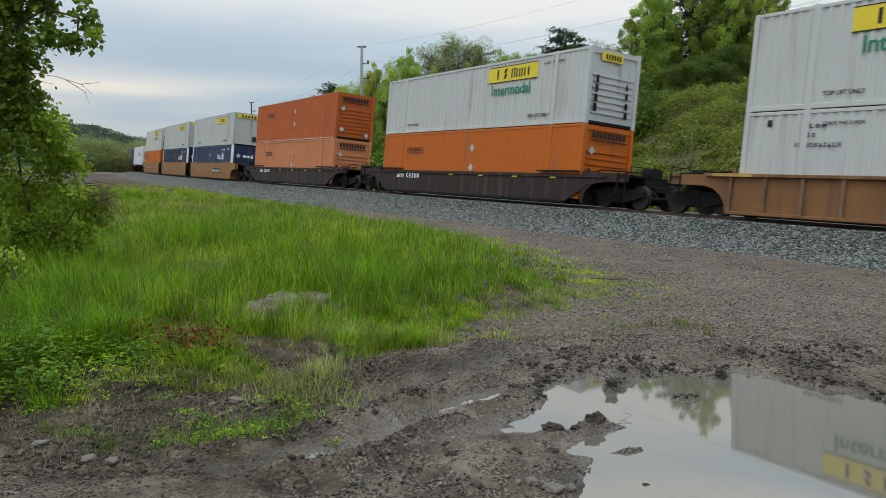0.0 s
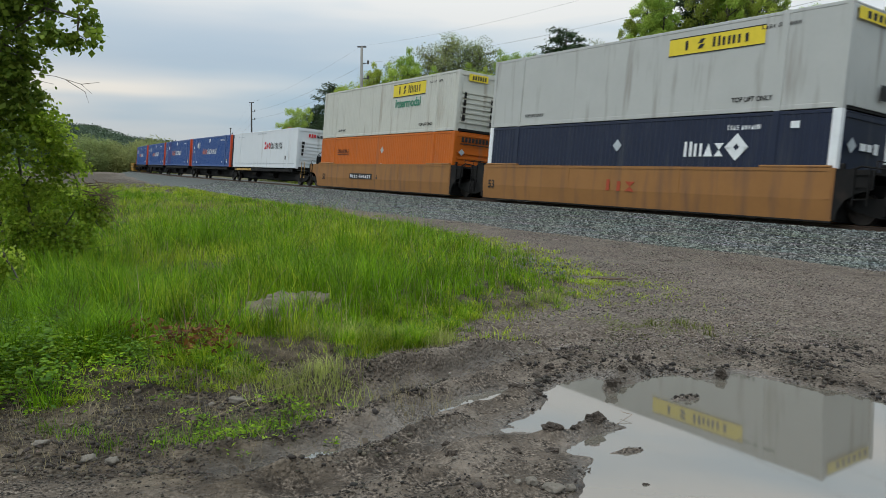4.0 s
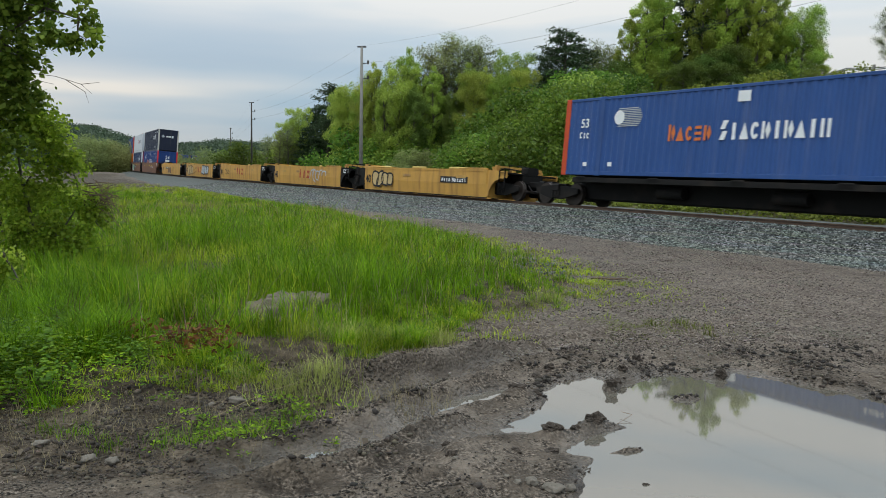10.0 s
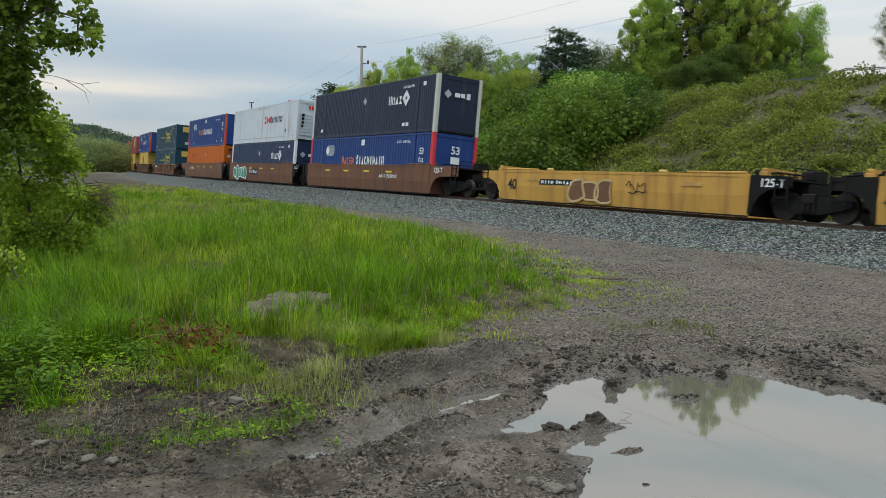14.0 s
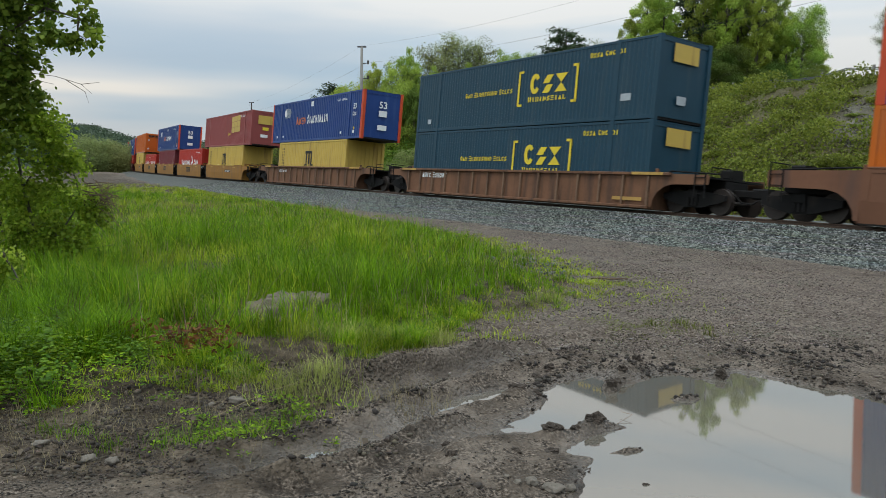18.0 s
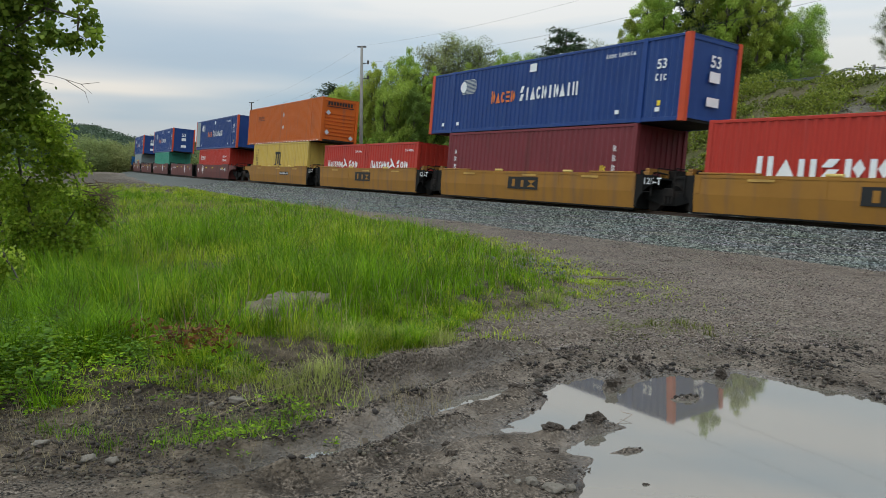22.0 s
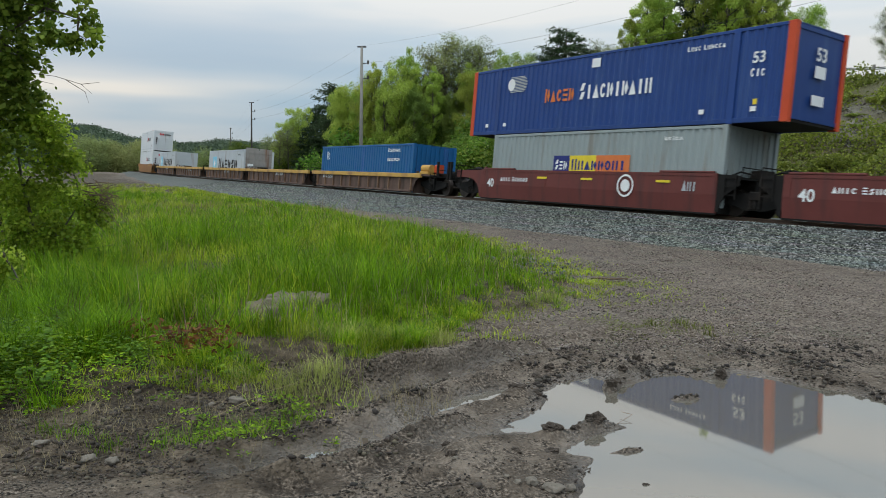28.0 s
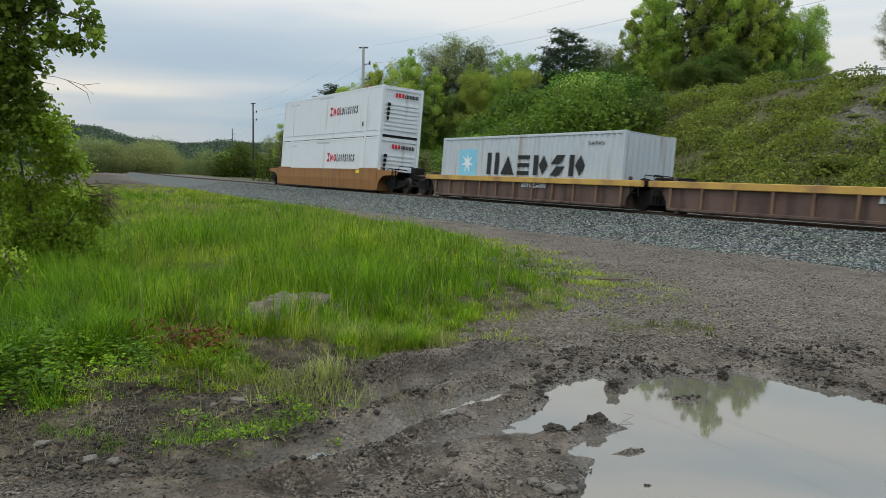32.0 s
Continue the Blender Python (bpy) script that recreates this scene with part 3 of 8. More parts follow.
def scatter_shapes(base_v, base_f, pos, size, rng, flat=0.75):
    """Many turned, stretched copies of a small shape, joined."""
    n, k = len(pos), len(base_v)
    a = rng.random(n) * 6.283
    b = (rng.random(n) - 0.5) * 1.4
    sc = size[:, None] * (0.7 + 0.6 * rng.random((n, 3))) * np.array([1, 1, flat])
    v = base_v[None] * sc[:, None, :] * (0.8 + 0.4 * rng.random((n, k, 1)))
    ca, sa, cb, sb = np.cos(a)[:, None], np.sin(a)[:, None], np.cos(b)[:, None], np.sin(b)[:, None]
    y1, z1 = v[..., 1] * cb - v[..., 2] * sb, v[..., 1] * sb + v[..., 2] * cb
    x2, y2 = v[..., 0] * ca - y1 * sa, v[..., 0] * sa + y1 * ca
    v = np.stack([x2, y2, z1], -1) + pos[:, None, :]
    f = base_f[None] + (np.arange(n) * k)[:, None, None]
    return v.reshape(-1, 3), f.reshape(-1, base_f.shape[1])


OCTA_V = np.array([(1, 0, 0), (0, 1, 0), (-1, 0, 0), (0, -1, 0), (0.2, 0.1, 1), (-0.1, 0.15, -1), (0.7, 0.7, 0.35), (-0.75, -0.6, 0.3)], float)
OCTA_F = np.array([(4, 0, 6), (4, 6, 1), (4, 1, 2), (4, 2, 7), (4, 7, 3), (4, 3, 0), (5, 1, 0), (5, 2, 1), (5, 3, 2), (5, 0, 3), (0, 1, 6), (2, 3, 7)])


def stone_material(name, a, b, c):
    mat = bpy.data.materials.new(name)
    mat.use_nodes = True
    nd, ln = mat.node_tree.nodes, mat.node_tree.links
    geo = nd.new("ShaderNodeNewGeometry")
    r = nd.new("ShaderNodeValToRGB")
    r.color_ramp.elements[0].color, r.color_ramp.elements[1].color = (*a, 1), (*c, 1)
    e = r.color_ramp.elements.new(0.5)
    e.color = (*b, 1)
    ln.new(geo.outputs["Random Per Island"], r.inputs["Fac"])
    n = nd.new("ShaderNodeTexNoise")
    n.inputs["Scale"].default_value = 30
    m = nd.new("ShaderNodeMix")
    m.data_type, m.blend_type = "RGBA", "MULTIPLY"
    m.inputs["Factor"].default_value = 0.5
    ln.new(r.outputs["Color"], m.inputs["A"])
    ln.new(n.outputs["Color"], m.inputs["B"])
    ln.new(m.outputs["Result"], nd["Principled BSDF"].inputs["Base Color"])
    nd["Principled BSDF"].inputs["Roughness"].default_value = 0.85
    return mat


rng = np.random.default_rng(3)
n = 84000
s_ = -48 + 66 * rng.random(n) ** 0.8
l_ = np.concatenate([1.15 + 5.0 * rng.random(n - 6000) ** 0.9, -1.9 - 1.6 * rng.random(6000)])
px_, py_, _ = track_point(s_, l_, 0)
pz_ = bed_z(s_, l_) + 0.005
sz_ = 0.024 + 0.030 * rng.random(n)
v, f = scatter_shapes(OCTA_V, OCTA_F, np.stack([px_, py_, pz_], -1), sz_, rng)
stones = new("ballast_stones", array_mesh("ballast_stones", v, f, stone_material("crushed_grey_stone", (0.022, 0.025, 0.022), (0.095, 0.104, 0.094), (0.33, 0.345, 0.315))))
tagged(stones, "loose grey crushed ballast stones beside the rail", "ballast", kind="stuff")

rail_mat = material("rusty_rail_steel", (0.10, 0.06, 0.04), rough=0.65, metal=0.3, vary=0.35, scale=2)
RAIL_PROF = [(-0.07, -0.17), (0.07, -0.17), (0.07, -0.155), (0.012, -0.135), (0.012, -0.045), (0.036, -0.035), (0.036, -0.004), (0.03, 0.0), (-0.03, 0.0), (-0.036, -0.004), (-0.036, -0.035), (-0.012, -0.045), (-0.012, -0.135), (-0.07, -0.155)]
rs = np.concatenate([np.arange(-720, -120, 8.0), np.arange(-120, 40, 2.0), np.arange(40, 721, 8.0)])
for side in (0.755, -0.755):
    g = Geo()
    k = len(RAIL_PROF)
    for s in rs:
        m = track_pose(s)
        g.v += [tuple(m @ Vector((0, -side + y, z))) for y, z in RAIL_PROF]
    g.f = [(a * k + i, a * k + (i + 1) % k, (a + 1) * k + (i + 1) % k, (a + 1) * k + i) for a in range(len(rs) - 1) for i in range(k)]
    solo("rail", g, rail_mat, "rusty steel rail worn bright on top", "rail", "rails of the line", kind="structure")
tie_mat = material("tarred_timber", (0.045, 0.036, 0.03), rough=0.9, vary=0.4, scale=5, bump=0.5)
g = Geo()
g.box(-0.115, 0.115, -1.3, 1.3, -0.34, -0.165, 0.015)
tie_me = g.mesh("sleeper", tie_mat)
for i in range(120):
    ob = new("sleeper", tie_me)
    ob.matrix_basis = track_pose(-52 + 0.6 * i)
    tagged(ob, "dark tarred timber sleeper under the rails", "railway sleeper", "sleepers of the line")

# ---- the train ----
P = {
    "white": material("white_painted_steel", (0.49, 0.487, 0.468), 0.5, vary=0.05, scale=0.8, grime=(0.33, 0.31, 0.27), grime_amt=0.25, streak=True),
    "dull_white": material("dull_white_steel", (0.44, 0.44, 0.414), 0.5, vary=0.06, scale=0.8, grime=(0.27, 0.25, 0.22), grime_amt=0.3, streak=True),
    "clean_white": material("clean_white_steel", (0.64, 0.66, 0.67), 0.45, vary=0.03, scale=0.8, grime=(0.45, 0.44, 0.42), grime_amt=0.12, streak=True),
    "cream": material("cream_painted_steel", (0.52, 0.51, 0.45), 0.5, vary=0.06, scale=0.8, grime=(0.33, 0.29, 0.23), grime_amt=0.3, streak=True),
    "silver": material("silver_white_steel", (0.56, 0.59, 0.62), 0.5, vary=0.05, scale=0.8, grime=(0.3, 0.28, 0.25), grime_amt=0.3, streak=True),
    "deep_orange": material("deep_orange_painted_steel", (0.45, 0.096, 0.008), 0.5, vary=0.08, scale=0.8, grime=(0.3, 0.09, 0.035), grime_amt=0.3, streak=True),
    "orange": material("orange_painted_steel", (0.49, 0.112, 0.008), 0.5, vary=0.08, scale=0.8, grime=(0.35, 0.11, 0.04), grime_amt=0.3, streak=True),
    "rust_orange": material("weathered_orange_steel", (0.42, 0.088, 0.013), 0.5, vary=0.08, scale=0.8, grime=(0.3, 0.08, 0.04), grime_amt=0.35, streak=True),
    "pale_orange": material("faded_orange_steel", (0.52, 0.19, 0.08), 0.55, vary=0.08, scale=0.8, grime=(0.45, 0.2, 0.1), grime_amt=0.3, streak=True),
    "deep_blue": material("deep_blue_steel", (0.015, 0.048, 0.185), 0.42, vary=0.12, scale=0.7, grime=(0.035, 0.075, 0.21), grime_amt=0.4, streak=True, object_vary=0.1),
    "blue": material("royal_blue_steel", (0.028, 0.0762, 0.235), 0.42, vary=0.12, scale=0.7, grime=(0.06, 0.10, 0.24), grime_amt=0.45, streak=True, object_vary=0.1),
    "bright_blue": material("bright_blue_steel", (0.008, 0.095, 0.25), 0.4, vary=0.08, scale=0.7, grime=(0.04, 0.1, 0.3), grime_amt=0.3, streak=True),
    "navy": material("navy_steel", (0.022, 0.036, 0.085), 0.42, vary=0.12, scale=0.8, grime=(0.05, 0.06, 0.09), grime_amt=0.3, streak=True),
    "black_navy": material("near_black_navy_steel", (0.016, 0.022, 0.045), 0.42, vary=0.12, scale=0.8, grime=(0.04, 0.045, 0.06), grime_amt=0.3, streak=True),
    "teal_blue": material("dark_petrol_blue_steel", (0.013, 0.048, 0.075), 0.42, vary=0.1, scale=0.8, grime=(0.03, 0.06, 0.08), grime_amt=0.4, streak=True),
    "yellow": material("ochre_yellow_steel", (0.55, 0.38, 0.085), 0.5, vary=0.08, scale=0.8, grime=(0.32, 0.2, 0.06), grime_amt=0.35, streak=True),
    "maroon": material("faded_maroon_steel", (0.27, 0.065, 0.06), 0.5, vary=0.1, scale=0.8, grime=(0.2, 0.06, 0.05), grime_amt=0.35, streak=True),
    "dark_maroon": material("dark_maroon_steel", (0.17, 0.032, 0.038), 0.5, vary=0.1, scale=0.8, grime=(0.12, 0.03, 0.03), grime_amt=0.35, streak=True),
    "red": material("bright_red_steel", (0.42, 0.035, 0.022), 0.45, vary=0.08, scale=0.8, grime=(0.35, 0.05, 0.04), grime_amt=0.3, streak=True),
    "green": material("sea_green_steel", (0.05, 0.26, 0.18), 0.5, vary=0.1, scale=0.8, grime=(0.05, 0.16, 0.12), grime_amt=0.3, streak=True),
    "grey": material("grey_green_steel", (0.27, 0.31, 0.31), 0.5, vary=0.08, scale=0.8, grime=(0.2, 0.18, 0.15), grime_amt=0.35, streak=True),
    "pale_grey": material("pale_grey_steel", (0.46, 0.49, 0.51), 0.5, vary=0.06, scale=0.8, grime=(0.3, 0.25, 0.2), grime_amt=0.3, streak=True),
    "post_orange": material("red_orange_post_paint", (0.50, 0.066, 0.022), 0.5, vary=0.1, scale=2),
    "post_red": material("scarlet_post_paint", (0.58, 0.04, 0.05), 0.5, vary=0.1, scale=2),
    "door_dark": material("dark_slate_door", (0.05, 0.06, 0.085), 0.5, vary=0.2, scale=2),
    "rusty_door": material("rusty_grey_door", (0.30, 0.28, 0.26), 0.6, vary=0.2, scale=2, grime=(0.2, 0.09, 0.04), grime_amt=0.5, streak=True),
    "ink_white": material("white_lettering", (0.75, 0.76, 0.76), 0.6, vary=0.1, scale=3),
    "ink_black": material("black_lettering", (0.02, 0.02, 0.02), 0.6, vary=0.2, scale=3),
    "ink_orange": material("orange_lettering", (0.62, 0.17, 0.05), 0.6, vary=0.1, scale=3),
    "ink_red": material("red_lettering", (0.55, 0.02, 0.03), 0.6, vary=0.1, scale=3),
    "ink_rust": material("rust_red_lettering", (0.36, 0.06, 0.025), 0.6, vary=0.15, scale=3),
    "ink_yellow": material("yellow_lettering", (0.72, 0.55, 0.04), 0.6, vary=0.1, scale=3),
    "ink_green": material("green_lettering", (0.03, 0.2, 0.12), 0.6, vary=0.1, scale=3),
    "ink_pale": material("faded_lettering", (0.4, 0.43, 0.45), 0.7, vary=0.2, scale=3),
    "ink_sky": material("light_blue_panel", (0.22, 0.52, 0.66), 0.6, vary=0.06, scale=2),
    "ink_navy": material("dark_blue_panel", (0.02, 0.03, 0.16), 0.6, vary=0.06, scale=2),
    "graffiti_buff": material("thin_pale_spray_paint", (0.50, 0.36, 0.17), 0.6, vary=0.25, scale=3),
    "graffiti_brown": material("brown_spray_paint", (0.15, 0.075, 0.04), 0.6, vary=0.25, scale=3),
    "car_tan": material("tan_car_paint", (0.285, 0.132, 0.042), 0.6, vary=0.12, scale=0.9, grime=(0.17, 0.09, 0.05), grime_amt=0.5, streak=True),
    "car_gold": material("golden_yellow_car_paint", (0.52, 0.285, 0.062), 0.55, vary=0.14, scale=0.9, grime=(0.30, 0.15, 0.045), grime_amt=0.55, streak=True),
    "car_mustard": material("grimy_mustard_car_paint", (0.30, 0.14, 0.024), 0.6, vary=0.12, scale=0.9, grime=(0.2, 0.11, 0.05), grime_amt=0.5, streak=True),
    "car_rust": material("rust_brown_car_paint", (0.165, 0.075, 0.042), 0.7, vary=0.2, scale=0.9, grime=(0.09, 0.055, 0.045), grime_amt=0.55, streak=True),
    "car_brown": material("dark_brown_car_paint", (0.032, 0.02, 0.017), 0.65, vary=0.2, scale=0.9, grime=(0.085, 0.06, 0.05), grime_amt=0.3, streak=True),
    "car_ribbed": material("rusty_oxide_car_paint", (0.115, 0.072, 0.056), 0.75, vary=0.35, scale=0.9, grime=(0.025, 0.02, 0.019), grime_amt=0.6, streak=True),
    "car_oxide": material("orange_brown_oxide_car_paint", (0.17, 0.082, 0.045), 0.75, vary=0.35, scale=0.9, grime=(0.05, 0.032, 0.026), grime_amt=0.6, streak=True),
    "car_ochre": material("ochre_brown_car_paint", (0.203, 0.0938, 0.0375), 0.7, vary=0.25, scale=0.9, grime=(0.10, 0.055, 0.035), grime_amt=0.55, streak=True),
    "car_maroon": material("oxide_maroon_car_paint", (0.13, 0.035, 0.03), 0.55, vary=0.15, scale=0.9, grime=(0.07, 0.03, 0.028), grime_amt=0.45, streak=True),
    "car_yellow": material("deck_yellow_paint", (0.50, 0.30, 0.075), 0.6, vary=0.15, scale=0.9, grime=(0.27, 0.15, 0.07), grime_amt=0.6),
    "pale_guard": material("pale_yellow_guard_paint", (0.62, 0.46, 0.14), 0.6, vary=0.12, scale=2),
    "under": material("grimy_black_underframe", (0.008, 0.007, 0.0065), 0.8, vary=0.3, scale=2, grime=(0.03, 0.022, 0.017), grime_amt=0.25),
    "rib": material("worn_tan_rib_paint", (0.19, 0.115, 0.072), 0.75, vary=0.25, scale=1.5, grime=(0.1, 0.06, 0.04), grime_amt=0.4),
    "wheel": material("dull_wheel_steel", (0.05, 0.04, 0.035), 0.55, metal=0.5, vary=0.3, scale=3),
}
for paint_ in P.values():
    paint_.node_tree.nodes["Principled BSDF"].inputs["Specular IOR Level"].default_value = 0.25
RIDERS = []     # (thing, place along the train, height over the rails)
SIDE = -1.3


def patch(g, x0, x1, z0, z1, y=SIDE, out=0.003):
    """A thin painted panel on the side of the road."""
    return g.box(x0, x1, y - out, y - out + 0.006, z0, z1)


def end_patch(g, y0, y1, z0, z1, x, out=0.02):
    return g.box(x + out - 0.006, x + out, y0, y1, z0, z1)


def shape(g, kind, x, w, z, h_, y):
    """One plain shape in the room of a letter."""
    def face(pts):
        g.add([(x + w * a, y, z + h_ * b) for a, b in pts], [tuple(range(len(pts)))])

    def arc(a0, a1, n=12, thick=0.30):
        ring = [(math.cos(a0 + (a1 - a0) * k / n), math.sin(a0 + (a1 - a0) * k / n)) for k in range(n + 1)]
        pts = [(x + w * (0.5 + 0.45 * a), y, z + h_ * (0.5 + 0.5 * b)) for a, b in ring] + [(x + w * (0.5 + (0.45 - thick) * a), y, z + h_ * (0.5 + (0.5 - thick * 0.75) * b)) for a, b in ring]
        g.add(pts, [(k, n + 1 + k, n + 2 + k, k + 1) for k in range(n)])

    def bar(a, b, c, d):
        face([(a, c), (b, c), (b, d), (a, d)])

    if kind == "i":
        bar(0.32, 0.68, 0, 1)
    elif kind == "n":
        bar(0.05, 0.35, 0, 1)
        bar(0.65, 0.95, 0, 1)
    elif kind == "e":
        for c in (0.0, 0.4, 0.8):
            bar(0.08, 0.92, c, c + 0.2)
    elif kind == "o":
        arc(0, 2 * math.pi, 16)
    elif kind == "c":
        arc(0.6, 5.7)
    elif kind == "t":
        face([(0.0, 0), (1.0, 0), (0.5, 1)])
    elif kind == "x":
        face([(0.0, 0), (1.0, 0), (0.5, 0.5)])
        face([(0.0, 1), (0.5, 0.5), (1.0, 1)])
    elif kind == "s":
        face([(0.05, 0.55), (0.6, 0.55), (0.95, 1), (0.4, 1)])
        face([(0.05, 0), (0.6, 0), (0.95, 0.45), (0.4, 0.45)])
    elif kind == "l":
        bar(0.1, 0.42, 0, 1)
        bar(0.5, 0.92, 0, 0.22)
    else:
        bar(0.06, 0.36, 0, 1)
        face([(0.42, 0.5), (0.72, 0), (1.0, 0.5), (0.72, 1)])


def words(x0, width, z0, height, counts, seed, y=SIDE, out=0.003, weight=0.3):
    """Lettering as rows of plain shapes, in words of so many letters or of the kinds named."""
    r = random.Random(seed)
    n = sum(c if isinstance(c, int) else len(c) for c in counts) + 0.6 * (len(counts) - 1)
    w = width / n
    g, x = Geo(), x0
    for c in counts:
        row = c if isinstance(c, str) else "".join(r.choice("nnoktescil") for k in range(c))
        for k, kind in enumerate(row):
            shape(g, kind, x + 0.06 * w, 0.88 * w, z0, height if k == 0 else height * 0.86, y - out - 0.003)
            x += w
        x += 0.6 * w
    return g


def figures(text, size, mat, parent, m, name="number"):
    """Readable characters, as flat letters turned to the road or the train's head."""
    cu = bpy.data.curves.new(name, "FONT")
    cu.body, cu.size, cu.extrude, cu.align_x, cu.offset = text, size, 0.002, "CENTER", 0.018 * size
    tmp = bpy.data.objects.new(name, cu)
    scene.collection.objects.link(tmp)
    me = bpy.data.meshes.new_from_object(tmp)
    bpy.data.objects.remove(tmp)
    me.materials.clear()
    me.materials.append(mat)
    return part(name, me, mat, parent, m=m)


TO_ROAD = Matrix(((1, 0, 0, 0), (0, 0, -1, 0), (0, 1, 0, 0), (0, 0, 0, 1)))      # letters upright on the side of the road
TO_HEAD = Matrix(((0, 0, 1, 0), (1, 0, 0, 0), (0, 1, 0, 0), (0, 0, 0, 1)))       # letters upright on the leading end


def corrugated(L, z0, z1, y, pitch, depth, near):
    """A side wall of upright trapezoid ribs."""
    n = max(4, int(L / pitch))
    w = L / n
    xs, ys = [], []
    sgn = 1 if near else -1
    for i in range(n):
        a = -L / 2 + i * w
        for fx, d in ((0.0, 0), (0.30, 0), (0.45, 1), (0.85, 1)):
            xs.append(a + fx * w)
            ys.append(y + sgn * d * depth)
    xs.append(L / 2)
    ys.append(y)
    vs = [(x, yy, z0) for x, yy in zip(xs, ys)] + [(x, yy, z1) for x, yy in zip(xs, ys)]
    k = len(xs)
    fs = [(i, i + 1, i + 1 + k, i + k) if near else (i + 1, i, i + k, i + 1 + k) for i in range(k - 1)]
    return Geo().add(vs, fs)


def container(L, H, paint, label, s, base, wall="ribs", end="hribs", posts=None, marks=None, name="shipping_container"):
    """A freight container, its origin at the middle of its floor, +x towards the train's head."""
    root = thing(name, label, "shipping container", "containers on the train")
    p = P[paint]
    post = P[posts] if posts else p
    h, w = L / 2, 1.3
    inner = h - 0.18
    if wall == "ribs":
        pitch, depth = 0.30, 0.036
    elif wall == "fine":
        pitch, depth = 0.21, 0.018
    else:
        pitch, depth = 1.22, 0.004
    part("side_wall", corrugated(2 * inner, 0.16, H - 0.10, -w + 0.008, pitch, depth, True), p, root)
    part("side_wall", corrugated(2 * inner, 0.16, H - 0.10, w - 0.008, pitch, depth, False), p, root)
    g = Geo()
    g.box(-h + 0.05, h - 0.05, -w + 0.05, w - 0.05, H - 0.05, H - 0.015)
    part("roof", g, p, root)
    g = Geo().box(-h + 0.05, h - 0.05, -w + 0.04, w - 0.04, 0.03, 0.14)
    part("floor", g, P["under"], root)
    for y in (-w, w - 0.07):
        part("bottom_rail", Geo().box(-h + 0.15, h - 0.15, y, y + 0.07, 0.02, 0.165, 0.012), p, root)
        part("top_rail", Geo().box(-h + 0.15, h - 0.15, y, y + 0.07, H - 0.115, H - 0.01, 0.012), p, root)
    wid = 0.25 if posts else 0.17
    for x in (-h, h - wid):
        for y in (-w - 0.006, w - 0.16):
            part("corner_post", Geo().box(x - (0.006 if x < 0 else 0), x + wid + (0.006 if x > 0 else 0), y, y + 0.166, 0.0, H, 0.012), post, root)
    if L > 14:
        for x in (-6.1, 6.1):
            for y in (-w - 0.012, w - 0.09):
                part("lifting_post", Geo().box(x - 0.11, x + 0.11, y, y + 0.1, 0.0, H + 0.004, 0.01), p, root)
    # leading end with its pressings or doors, plain trailing end
    body = P["door_dark"] if end == "doors" else P["rusty_door"] if end == "rusty_doors" else p
    if end == "rusty_doors":
        end = "doors"
    for sx in (1, -1):
        x = sx * (h - 0.06)
        part("end_wall", Geo().box(min(x, x - sx * 0.04), max(x, x - sx * 0.04), -w + 0.1, w - 0.1, 0.1, H - 0.06), body, root)
    x = h - 0.06
    if end == "hribs":
        for k in range(7):
            z = 0.42 + k * 0.235
            part("end_rib", Geo().box(x, x + 0.05, -w + 0.26, w - 0.26, z, z + 0.10, 0.02), p, root)
        part("end_header", Geo().box(x, x + 0.045, -w + 0.15, w - 0.15, H - 0.22, H - 0.08), p, root)
    elif end == "corr":
        for k in range(8):
            y = -w + 0.22 + k * 0.275
            part("end_rib", Geo().box(x, x + 0.04, y, y + 0.13, 0.16, H - 0.12), p, root)
    elif end == "doors":
        for k in range(5):
            z = 0.2 + k * 0.53
            for y in (-w + 0.16, 0.02):
                part("door_panel", Geo().box(x, x + 0.03, y, y + 1.1, z, z + 0.44, 0.02), body, root)
        for y in (-0.85, -0.35, 0.35, 0.85):
            part("lock_rod", Geo().cyl((x + 0.06, y, H / 2), (0, 0, 1), 0.022, H / 2 - 0.12, 8), body, root)
        for y in (-0.72,):
            part("code_plate", end_patch(Geo(), y - 0.24, y + 0.24, 1.15, 1.42, h, 0.03), P["ink_white"], root)
    else:
        part("end_header", Geo().box(x, x + 0.03, -w + 0.16, w - 0.16, H - 0.2, H - 0.08), p, root)
        part("end_sill", Geo().box(x, x + 0.03, -w + 0.16, w - 0.16, 0.12, 0.24), p, root)
    if marks:
        marks(root, h, H)
    RIDERS.append((root, s, base))
    return root


